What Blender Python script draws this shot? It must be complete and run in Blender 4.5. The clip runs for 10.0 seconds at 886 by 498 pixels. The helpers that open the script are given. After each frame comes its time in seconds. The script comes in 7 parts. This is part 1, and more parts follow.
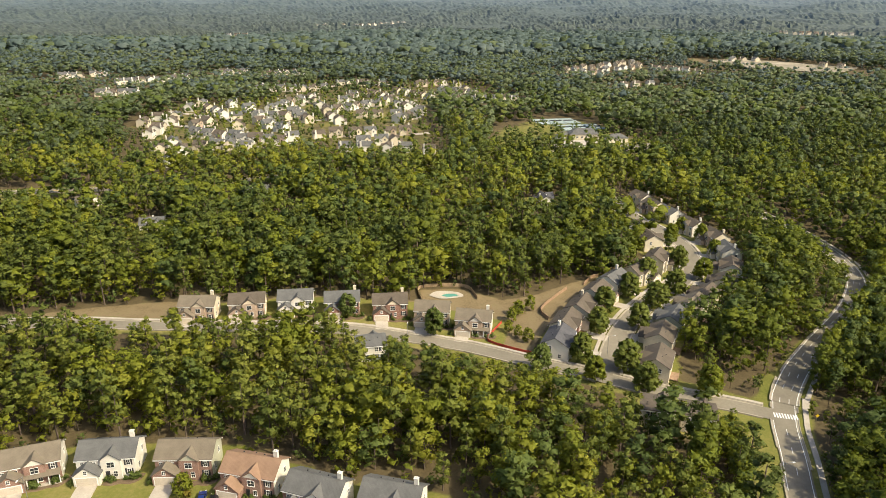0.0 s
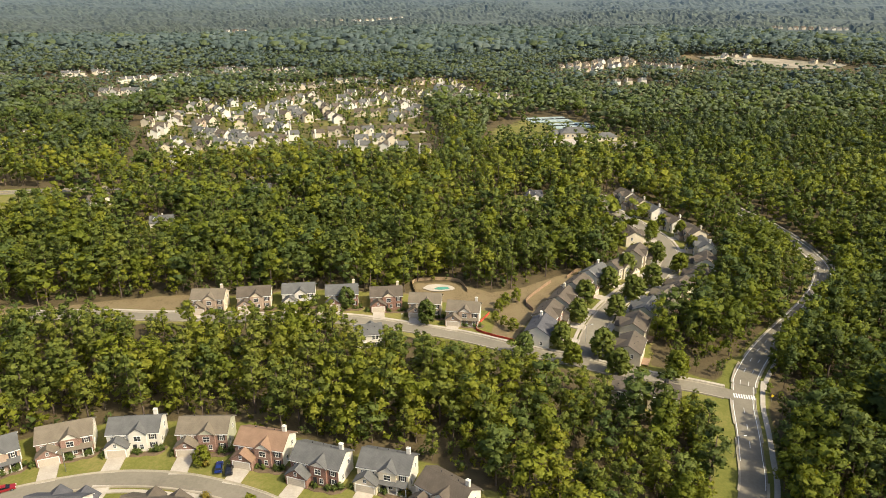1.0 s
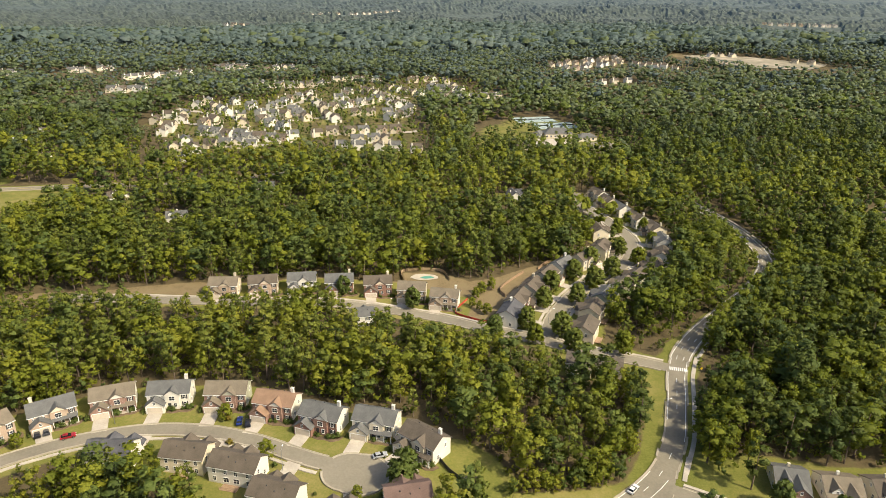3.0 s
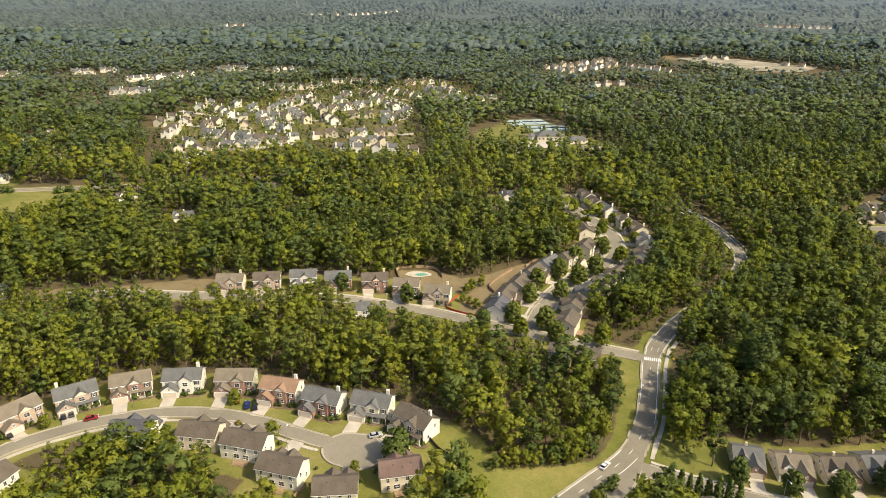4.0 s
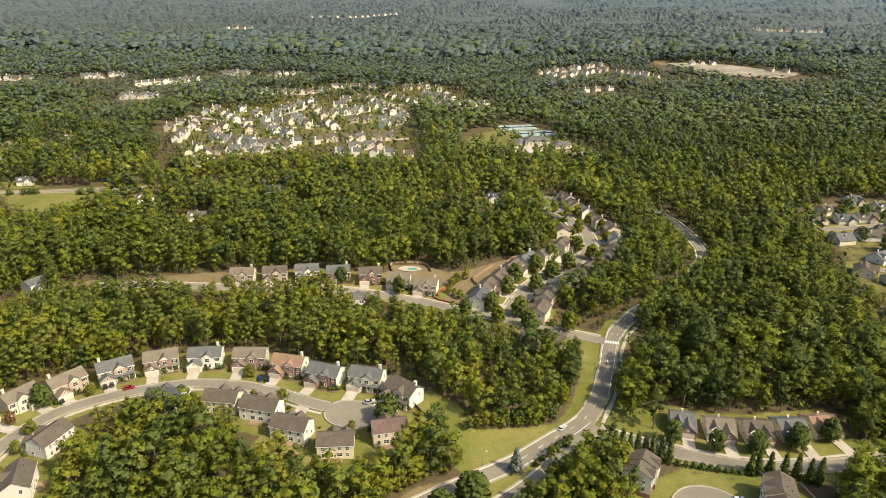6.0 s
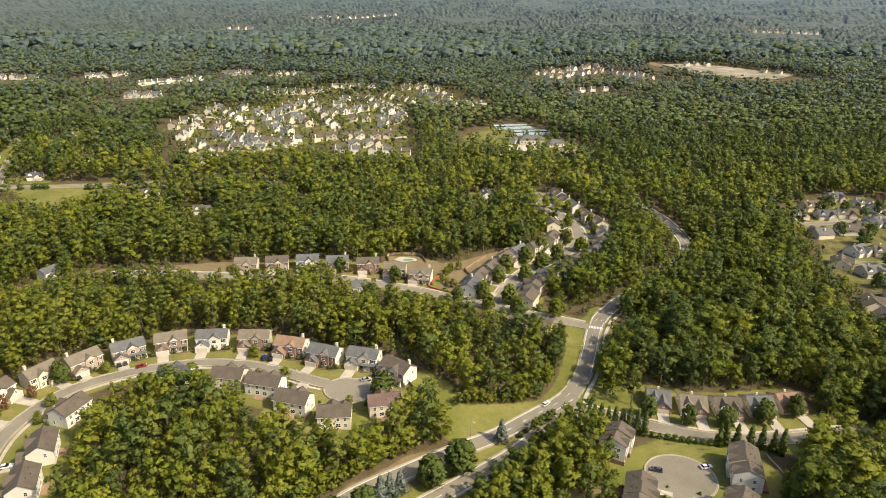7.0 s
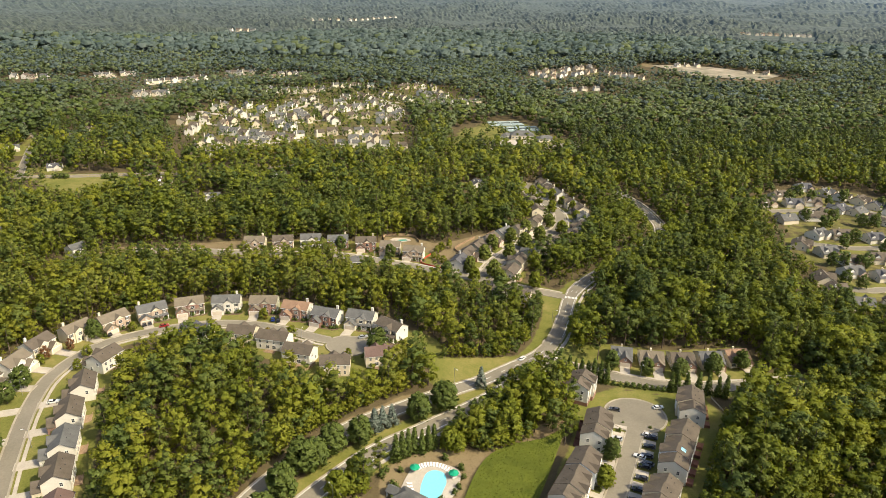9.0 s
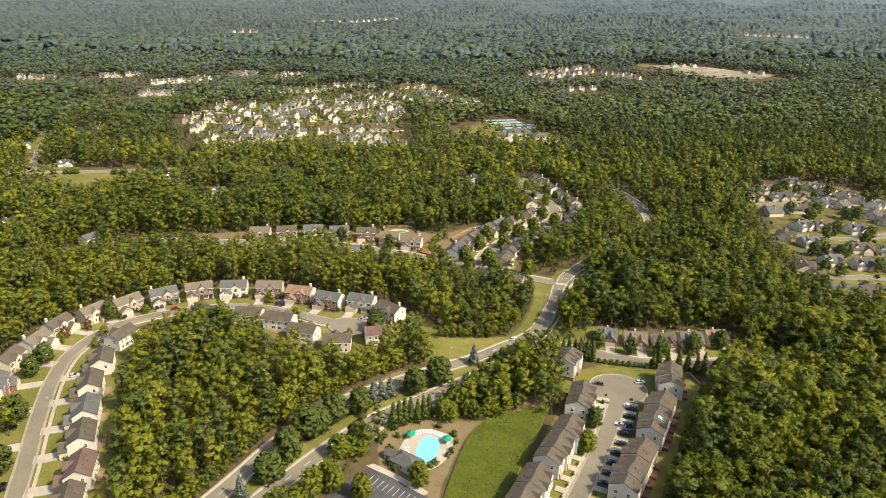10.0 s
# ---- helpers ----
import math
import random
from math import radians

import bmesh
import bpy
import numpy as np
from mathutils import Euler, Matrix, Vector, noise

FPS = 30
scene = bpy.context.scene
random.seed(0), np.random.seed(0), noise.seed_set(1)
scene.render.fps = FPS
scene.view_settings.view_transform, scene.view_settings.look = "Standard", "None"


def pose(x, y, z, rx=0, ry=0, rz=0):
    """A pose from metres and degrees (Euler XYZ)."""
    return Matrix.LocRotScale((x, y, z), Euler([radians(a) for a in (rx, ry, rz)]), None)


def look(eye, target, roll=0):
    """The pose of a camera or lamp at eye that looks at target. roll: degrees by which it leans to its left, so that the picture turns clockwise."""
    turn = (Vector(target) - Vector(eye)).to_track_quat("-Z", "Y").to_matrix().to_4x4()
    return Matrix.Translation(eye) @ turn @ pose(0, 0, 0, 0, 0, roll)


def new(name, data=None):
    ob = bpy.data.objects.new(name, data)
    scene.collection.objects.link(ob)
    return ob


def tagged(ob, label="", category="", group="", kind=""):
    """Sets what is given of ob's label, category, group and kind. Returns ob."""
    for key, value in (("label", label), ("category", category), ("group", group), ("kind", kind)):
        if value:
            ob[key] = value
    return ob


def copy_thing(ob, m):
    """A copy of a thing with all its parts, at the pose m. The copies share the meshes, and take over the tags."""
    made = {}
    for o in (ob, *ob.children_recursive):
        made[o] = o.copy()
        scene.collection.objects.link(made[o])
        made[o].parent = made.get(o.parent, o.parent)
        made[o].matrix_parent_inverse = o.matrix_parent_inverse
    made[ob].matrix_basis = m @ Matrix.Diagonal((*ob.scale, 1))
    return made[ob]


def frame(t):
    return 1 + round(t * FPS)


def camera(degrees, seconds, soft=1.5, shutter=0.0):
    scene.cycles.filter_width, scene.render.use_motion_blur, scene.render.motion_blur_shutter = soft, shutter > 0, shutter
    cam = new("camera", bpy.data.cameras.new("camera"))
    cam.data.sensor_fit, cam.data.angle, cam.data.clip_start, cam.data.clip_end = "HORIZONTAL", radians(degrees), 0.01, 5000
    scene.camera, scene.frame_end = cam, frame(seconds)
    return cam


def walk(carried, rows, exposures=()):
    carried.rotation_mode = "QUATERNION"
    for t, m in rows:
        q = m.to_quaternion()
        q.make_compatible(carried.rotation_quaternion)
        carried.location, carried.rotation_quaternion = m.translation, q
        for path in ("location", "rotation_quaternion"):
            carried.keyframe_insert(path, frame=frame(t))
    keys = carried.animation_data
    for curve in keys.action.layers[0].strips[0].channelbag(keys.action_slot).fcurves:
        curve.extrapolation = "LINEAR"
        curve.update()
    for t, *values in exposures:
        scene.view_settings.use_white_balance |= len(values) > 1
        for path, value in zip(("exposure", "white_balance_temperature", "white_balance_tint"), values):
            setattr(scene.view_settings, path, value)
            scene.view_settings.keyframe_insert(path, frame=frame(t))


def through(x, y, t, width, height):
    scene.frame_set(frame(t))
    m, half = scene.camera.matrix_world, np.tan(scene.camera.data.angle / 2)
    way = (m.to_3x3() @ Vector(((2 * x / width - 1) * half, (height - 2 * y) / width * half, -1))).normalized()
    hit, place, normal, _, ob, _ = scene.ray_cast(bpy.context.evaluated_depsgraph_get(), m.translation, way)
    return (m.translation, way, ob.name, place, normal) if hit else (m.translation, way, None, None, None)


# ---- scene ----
cam = camera(65.9, 10.0, soft=0.5)
PATH = [
    (0, (0.002, -0.919, 117.871), (0.003, 0.96, 117.185), 0.2),
    (0.5, (1.296, -10.244, 121.765), (1.3, -8.369, 121.07), 0.2),
    (1, (2.647, -20.003, 125.807), (2.652, -18.13, 125.105), 0.1),
    (1.5, (4.017, -29.415, 129.789), (4.025, -27.546, 129.076), 0.2),
    (2, (5.309, -38.919, 133.65), (5.32, -37.053, 132.93), 0.3),
    (2.5, (6.693, -48.47, 137.607), (6.706, -46.606, 136.884), 0.4),
    (4, (10.789, -77.7, 149.172), (10.809, -75.837, 148.443), 0.6),
    (4.5, (12.31, -87.729, 152.977), (12.331, -85.866, 152.249), 0.6),
    (5, (13.799, -97.651, 157.126), (13.82, -95.788, 156.397), 0.7),
    (5.5, (15.203, -107.816, 161.045), (15.224, -105.954, 160.314), 0.7),
    (7, (19.62, -137.746, 165.578), (19.643, -135.883, 164.849), 0.9),
    (7.5, (20.985, -148.012, 166.063), (21.008, -146.149, 165.335), 0.9),
    (8, (22.211, -157.889, 165.848), (22.235, -156.025, 165.122), 1.0),
    (8.5, (23.513, -168.224, 166.217), (23.536, -166.36, 165.493), 1.0),
    (9, (24.9, -178.555, 166.345), (24.923, -176.69, 165.623), 1.0),
    (9.5, (26.534, -189.124, 166.554), (26.554, -187.258, 165.834), 0.9),
    (10, (27.684, -199.512, 166.414), (27.703, -197.646, 165.696), 0.9),
]
walk(cam, [(t, look(eye, target, roll)) for t, eye, target, roll in PATH])

# ---- sky, sun, exposure ----
SUN_EL, SUN_AZ = radians(45), radians(120)       # azimuth from +y towards +x
world = bpy.data.worlds.new("sky")
scene.world = world
world.use_nodes = True
wn = world.node_tree.nodes
sky = wn.new("ShaderNodeTexSky")
sky.sky_type, sky.sun_disc = "NISHITA", False
sky.sun_elevation, sky.sun_rotation = SUN_EL, SUN_AZ
sky.air_density, sky.dust_density = 1.0, 4.0
wn["Background"].inputs["Strength"].default_value = 0.15
world.node_tree.links.new(sky.outputs[0], wn["Background"].inputs["Color"])
sun = new("sun", bpy.data.lights.new("sun", "SUN"))
sun.data.energy, sun.data.angle, sun.data.color = 4.4, radians(0.6), (1.0, 0.88, 0.64)
sun_to = Vector((math.sin(SUN_AZ) * math.cos(SUN_EL), math.cos(SUN_AZ) * math.cos(SUN_EL), math.sin(SUN_EL)))
sun.matrix_world = look(sun_to * 300, (0, 0, 0))
scene.view_settings.exposure = 0.46

# ---- materials ----
def nodes_of(name):
    m = bpy.data.materials.new(name)
    m.use_nodes = True
    return m, m.node_tree.nodes, m.node_tree.links, m.node_tree.nodes["Principled BSDF"]


def noise_node(n, l, scale, detail=4, coord="Object", rough=0.6):
    tc = n.new("ShaderNodeTexCoord")
    t = n.new("ShaderNodeTexNoise")
    t.inputs["Scale"].default_value, t.inputs["Detail"].default_value, t.inputs["Roughness"].default_value = scale, detail, rough
    l.new(tc.outputs[coord], t.inputs["Vector"])
    return t.outputs["Fac"]


def ramp(n, l, fac, stops):
    r = n.new("ShaderNodeValToRGB")
    e = r.color_ramp.elements
    while len(e) < len(stops):
        e.new(0.5)
    for i, (p, c) in enumerate(stops):
        e[i].position, e[i].color = p, (*c, 1)
    l.new(fac, r.inputs["Fac"])
    return r.outputs["Color"]


def mix(n, l, fac, a, b, mode="MIX"):
    m = n.new("ShaderNodeMix")
    m.data_type, m.blend_type = "RGBA", mode
    for sock, v in ((m.inputs["Factor"], fac), (m.inputs["A"], a), (m.inputs["B"], b)):
        if isinstance(v, (int, float)):
            sock.default_value = v
        elif isinstance(v, tuple):
            sock.default_value = (*v, 1)
        else:
            l.new(v, sock)
    return m.outputs["Result"]


def math_node(n, l, op, a, b=0.0, clamp=False):
    m = n.new("ShaderNodeMath")
    m.operation, m.use_clamp = op, clamp
    for sock, v in ((m.inputs[0], a), (m.inputs[1], b)):
        if isinstance(v, (int, float)):
            sock.default_value = v
        else:
            l.new(v, sock)
    return m.outputs[0]


def bump(n, l, p, height, strength, dist=0.05):
    b = n.new("ShaderNodeBump")
    b.inputs["Strength"].default_value, b.inputs["Distance"].default_value = strength, dist
    l.new(height, b.inputs["Height"])
    l.new(b.outputs[0], p.inputs["Normal"])


def surface(name, dark, light, rough=0.8, big=0.15, fine=3.0, rel=0.3, spec=0.3, metal=0.0, vary=0.0):
    """Two colours mixed by a broad and a fine noise, with fine relief; vary: shift of value from object to object."""
    m, n, l, p = nodes_of(name)
    a, b = noise_node(n, l, big, 3), noise_node(n, l, fine, 5)
    f = math_node(n, l, "ADD", math_node(n, l, "MULTIPLY", a, 0.6), math_node(n, l, "MULTIPLY", b, 0.4))
    c = ramp(n, l, f, [(0.33, dark), (0.67, light)])
    if vary:
        oi = n.new("ShaderNodeObjectInfo")
        hsv = n.new("ShaderNodeHueSaturation")
        l.new(c, hsv.inputs["Color"])
        l.new(math_node(n, l, "ADD", math_node(n, l, "MULTIPLY", oi.outputs["Random"], vary), 1 - vary / 2), hsv.inputs["Value"])
        c = hsv.outputs["Color"]
    l.new(c, p.inputs["Base Color"])
    p.inputs["Roughness"].default_value, p.inputs["Specular IOR Level"].default_value, p.inputs["Metallic"].default_value = rough, spec, metal
    if rel:
        bump(n, l, p, b, rel)
    return m


def shingles(name, dark, light):
    """Asphalt shingles: courses down the slope, mottled tabs, faint streaks."""
    m, n, l, p = nodes_of(name)
    tc = n.new("ShaderNodeTexCoord")
    w = n.new("ShaderNodeTexWave")
    w.wave_type, w.bands_direction = "BANDS", "Z"
    w.inputs["Scale"].default_value, w.inputs["Distortion"].default_value = 3.2, 0.6
    l.new(tc.outputs["Object"], w.inputs["Vector"])
    a, b = noise_node(n, l, 0.35, 3), noise_node(n, l, 5.0, 4)
    f = math_node(n, l, "ADD", math_node(n, l, "MULTIPLY", a, 0.55), math_node(n, l, "MULTIPLY", b, 0.3))
    f = math_node(n, l, "ADD", f, math_node(n, l, "MULTIPLY", w.outputs["Fac"], 0.13))
    l.new(ramp(n, l, f, [(0.3, dark), (0.7, light)]), p.inputs["Base Color"])
    p.inputs["Roughness"].default_value, p.inputs["Specular IOR Level"].default_value = 0.85, 0.25
    bump(n, l, p, math_node(n, l, "ADD", w.outputs["Fac"], b), 0.4, 0.03)
    return m


def siding(name, dark, light):
    """Lapped horizontal boards."""
    m, n, l, p = nodes_of(name)
    tc = n.new("ShaderNodeTexCoord")
    w = n.new("ShaderNodeTexWave")
    w.wave_type, w.bands_direction, w.wave_profile = "BANDS", "Z", "SAW"
    w.inputs["Scale"].default_value = 2.6
    l.new(tc.outputs["Object"], w.inputs["Vector"])
    a, b = noise_node(n, l, 0.25, 3), noise_node(n, l, 2.5, 4)
    f = math_node(n, l, "ADD", math_node(n, l, "MULTIPLY", a, 0.5), math_node(n, l, "MULTIPLY", b, 0.5))
    l.new(ramp(n, l, f, [(0.3, dark), (0.65, light)]), p.inputs["Base Color"])
    p.inputs["Roughness"].default_value = 0.6
    bump(n, l, p, w.outputs["Fac"], 0.25, 0.03)
    return m


def brickwork(name, c1, c2, mortar):
    m, n, l, p = nodes_of(name)
    tc = n.new("ShaderNodeTexCoord")
    mp = n.new("ShaderNodeMapping")
    mp.inputs["Rotation"].default_value = (radians(90), 0, 0)
    l.new(tc.outputs["Object"], mp.inputs["Vector"])
    b = n.new("ShaderNodeTexBrick")
    b.inputs["Color1"].default_value, b.inputs["Color2"].default_value, b.inputs["Mortar"].default_value = (*c1, 1), (*c2, 1), (*mortar, 1)
    b.inputs["Scale"].default_value, b.inputs["Mortar Size"].default_value = 4.4, 0.012
    l.new(mp.outputs[0], b.inputs["Vector"])
    c = mix(n, l, 0.35, b.outputs["Color"], ramp(n, l, noise_node(n, l, 0.8, 4), [(0.35, c1), (0.65, c2)]))
    l.new(c, p.inputs["Base Color"])
    p.inputs["Roughness"].default_value = 0.85
    return m


def foliage(name, stops, through=0.34, grain=4.2, coarse=0.3, mottle=0.95):
    """Leaves: tint from tree to tree and from spray to spray, mottled and rough at leaf size; some light passes through."""
    m, n, l, p = nodes_of(name)
    at = n.new("ShaderNodeAttribute")
    at.attribute_name = "tint"
    ge = n.new("ShaderNodeNewGeometry")
    fine, broad = noise_node(n, l, grain, 3, rough=0.75), noise_node(n, l, coarse, 2)
    f = math_node(n, l, "ADD", math_node(n, l, "MULTIPLY", at.outputs["Fac"], 0.55), math_node(n, l, "MULTIPLY", ge.outputs["Random Per Island"], 0.2))
    f = math_node(n, l, "ADD", f, math_node(n, l, "MULTIPLY", math_node(n, l, "SUBTRACT", fine, 0.5), mottle))
    f = math_node(n, l, "ADD", f, math_node(n, l, "MULTIPLY", broad, 0.25))
    c = ramp(n, l, f, stops)
    l.new(c, p.inputs["Base Color"])
    p.inputs["Roughness"].default_value, p.inputs["Specular IOR Level"].default_value = 0.6, 0.2
    tr = n.new("ShaderNodeBsdfTranslucent")
    l.new(mix(n, l, 1.0, c, (1.25, 1.15, 0.6), "MULTIPLY"), tr.inputs["Color"])
    b = n.new("ShaderNodeBump")
    b.inputs["Strength"].default_value, b.inputs["Distance"].default_value = 0.8 if grain > 1 else 0.3, 0.6 / grain
    l.new(fine, b.inputs["Height"])
    l.new(b.outputs[0], p.inputs["Normal"])
    ms = n.new("ShaderNodeMixShader")
    ms.inputs[0].default_value = through
    l.new(p.outputs[0], ms.inputs[1]), l.new(tr.outputs[0], ms.inputs[2])
    l.new(ms.outputs[0], n["Material Output"].inputs["Surface"])
    return m


M = {}
M["broad"] = foliage("broad_leaves", [(0.05, (0.081, 0.104, 0.014)), (0.4, (0.150, 0.179, 0.017)), (0.75, (0.210, 0.224, 0.023)), (1.0, (0.277, 0.258, 0.034))], 0.40)
M["pine"] = foliage("pine_needles", [(0.05, (0.067, 0.092, 0.022)), (0.5, (0.131, 0.159, 0.028)), (1.0, (0.233, 0.239, 0.036))], 0.36)
M["dark_leaf"] = foliage("dark_leaves", [(0.0, (0.055, 0.083, 0.023)), (0.6, (0.105, 0.139, 0.030)), (1.0, (0.177, 0.201, 0.038))], 0.36)
# aerial haze painted into leaf colour, greyer and bluer for woods farther out
M["far_haze_leaf"] = foliage("haze_tinted_leaves", [(0.05, (0.062, 0.087, 0.041)), (0.5, (0.123, 0.157, 0.072)), (1.0, (0.190, 0.222, 0.108))], 0.4, 0.6, 0.12, 0.6)
M["hill_haze_leaf"] = foliage("distant_haze_tinted_leaves", [(0.05, (0.071, 0.102, 0.087)), (0.5, (0.110, 0.150, 0.135)), (1.0, (0.147, 0.185, 0.166))], 0.4, 0.25, 0.06, 0.5)
M["spruce"] = foliage("blue_needles", [(0.0, (0.09, 0.12, 0.10)), (1.0, (0.20, 0.23, 0.18))], 0.1)
M["rust"] = foliage("rust_leaves", [(0.0, (0.12, 0.055, 0.03)), (1.0, (0.24, 0.12, 0.05))])
M["gold"] = foliage("yellowing_leaves", [(0.0, (0.12, 0.10, 0.02)), (1.0, (0.26, 0.20, 0.03))])
M["bark"] = surface("bark", (0.07, 0.05, 0.04), (0.17, 0.13, 0.10), 0.95, 0.5, 6, 0.6)
M["asphalt"] = surface("asphalt", (0.150, 0.133, 0.099), (0.230, 0.205, 0.153), 0.9, 0.06, 1.2, 0.2)
M["asphalt_new"] = surface("dark_asphalt", (0.045, 0.046, 0.05), (0.085, 0.085, 0.09), 0.9, 0.1, 1.5, 0.2)
M["concrete"] = surface("concrete", (0.310, 0.276, 0.223), (0.456, 0.409, 0.337), 0.85, 0.2, 2, 0.15)
M["kerb"] = surface("weathered_kerb_concrete", (0.240, 0.211, 0.158), (0.360, 0.319, 0.239), 0.9, 0.2, 2, 0.15)
M["paint"] = surface("road_paint", (0.55, 0.55, 0.52), (0.8, 0.8, 0.76), 0.7, 0.4, 6, 0)
M["paint_yellow"] = surface("yellow_road_paint", (0.5, 0.34, 0.05), (0.65, 0.45, 0.08), 0.7, 0.4, 6, 0)
M["roof_grey"] = shingles("grey_shingles", (0.076, 0.076, 0.072), (0.140, 0.139, 0.130))
M["roof_brown"] = shingles("brown_shingles", (0.070, 0.057, 0.042), (0.130, 0.107, 0.081))
M["roof_tan"] = shingles("tan_shingles", (0.116, 0.096, 0.069), (0.192, 0.162, 0.117))
M["roof_red"] = shingles("russet_shingles", (0.171, 0.107, 0.069), (0.279, 0.180, 0.116))
M["roof_dark"] = shingles("charcoal_shingles", (0.05, 0.05, 0.055), (0.11, 0.11, 0.115))
M["roof_plum"] = shingles("plum_brown_shingles", (0.100, 0.066, 0.054), (0.164, 0.110, 0.092))
M["white"] = siding("white_siding", (0.56, 0.53, 0.455), (0.68, 0.645, 0.56))
M["cream"] = siding("cream_siding", (0.530, 0.461, 0.338), (0.660, 0.583, 0.437))
M["beige"] = siding("beige_siding", (0.46, 0.40, 0.29), (0.60, 0.53, 0.40))
M["sage"] = siding("sage_siding", (0.34, 0.34, 0.25), (0.46, 0.45, 0.34))
M["blue_siding"] = siding("pale_blue_siding", (0.40, 0.44, 0.48), (0.54, 0.58, 0.61))
M["brick"] = brickwork("red_brick", (0.19, 0.105, 0.078), (0.28, 0.165, 0.122), (0.40, 0.35, 0.29))
M["brick_tan"] = brickwork("tan_brick", (0.31, 0.225, 0.16), (0.41, 0.31, 0.225), (0.46, 0.41, 0.34))
M["brick_dark"] = brickwork("brown_brick", (0.17, 0.085, 0.06), (0.27, 0.14, 0.10), (0.36, 0.31, 0.26))
M["stone"] = surface("fieldstone", (0.22, 0.19, 0.15), (0.42, 0.37, 0.30), 0.9, 1.2, 4, 0.6)
M["trim"] = surface("white_trim", (0.66, 0.65, 0.61), (0.82, 0.81, 0.77), 0.5, 0.5, 4, 0.05)
M["door"] = surface("garage_door_paint", (0.459, 0.400, 0.312), (0.574, 0.504, 0.406), 0.5, 0.5, 4, 0.05)
M["shutter"] = surface("dark_shutter_paint", (0.02, 0.022, 0.025), (0.05, 0.05, 0.055), 0.5, 0.5, 6, 0.1)
M["deck_wood"] = surface("weathered_deck_wood", (0.20, 0.13, 0.08), (0.36, 0.25, 0.16), 0.85, 0.8, 6, 0.3)
M["deck_red"] = surface("red_stained_wood", (0.13, 0.06, 0.04), (0.22, 0.105, 0.075), 0.8, 0.8, 6, 0.3)
M["fence_wood"] = surface("fence_wood", (0.20, 0.14, 0.08), (0.40, 0.30, 0.18), 0.9, 0.5, 5, 0.3)
M["red_fence"] = surface("orange_red_silt_fabric", (0.36, 0.045, 0.03), (0.55, 0.09, 0.05), 0.8, 0.5, 5, 0.1)
M["mulch"] = surface("mulch", (0.085, 0.058, 0.034), (0.165, 0.118, 0.072), 0.95, 0.4, 5, 0.6)
M["soil"] = surface("bare_soil", (0.22, 0.14, 0.085), (0.38, 0.26, 0.17), 0.95, 0.08, 1.5, 0.4)
M["pale_earth"] = surface("pale_graded_earth", (0.11, 0.105, 0.055), (0.40, 0.34, 0.26), 0.95, 0.02, 0.09, 0)
M["crop"] = surface("low_green_cover", (0.080, 0.102, 0.010), (0.135, 0.155, 0.018), 0.95, 0.12, 2.2, 0.6)
M["court_green"] = surface("court_paint", (0.20, 0.26, 0.25), (0.29, 0.35, 0.34), 0.8, 0.1, 2, 0)
M["canvas"] = surface("green_canvas", (0.0, 0.20, 0.10), (0.01, 0.31, 0.17), 0.8, 0.8, 6, 0.1)
M["plastic"] = surface("white_plastic", (0.72, 0.72, 0.70), (0.83, 0.83, 0.81), 0.4, 1, 8, 0)
M["metal"] = surface("galvanised_steel", (0.30, 0.30, 0.30), (0.45, 0.45, 0.45), 0.45, 1, 8, 0, 0.5, 0.9)
M["tarp"] = surface("blue_tarp", (0.18, 0.42, 0.62), (0.30, 0.56, 0.74), 0.5, 1, 6, 0.2)
M["tyre"] = surface("tyre_rubber", (0.012, 0.012, 0.012), (0.03, 0.03, 0.03), 0.8, 1, 8, 0)
M["sign_yellow"] = surface("yellow_sign", (0.6, 0.42, 0.02), (0.75, 0.55, 0.04), 0.5, 1, 8, 0)


def gloss(name, col, rough, metal=0.0, coat=0.0):
    m, n, l, p = nodes_of(name)
    l.new(ramp(n, l, noise_node(n, l, 1.5, 3), [(0.3, tuple(c * 0.9 for c in col)), (0.7, col)]), p.inputs["Base Color"])
    p.inputs["Roughness"].default_value, p.inputs["Metallic"].default_value, p.inputs["Coat Weight"].default_value = rough, metal, coat
    return m


M["glass"] = gloss("window_glass", (0.035, 0.04, 0.045), 0.08)
M["car_glass"] = gloss("car_glass", (0.012, 0.013, 0.015), 0.05)
for key, col in (("red", (0.30, 0.012, 0.018)), ("blue", (0.012, 0.03, 0.16)), ("black", (0.012, 0.012, 0.014)), ("white", (0.72, 0.72, 0.70)), ("silver", (0.42, 0.43, 0.44)), ("dark", (0.05, 0.05, 0.055))):
    M["car_" + key] = gloss("car_paint_" + key, col, 0.3, 0.2, 0.6)
M["water"] = gloss("pool_water", (0.20, 0.66, 0.74), 0.06)
M["water_dark"] = gloss("green_pool_water", (0.10, 0.30, 0.24), 0.06)


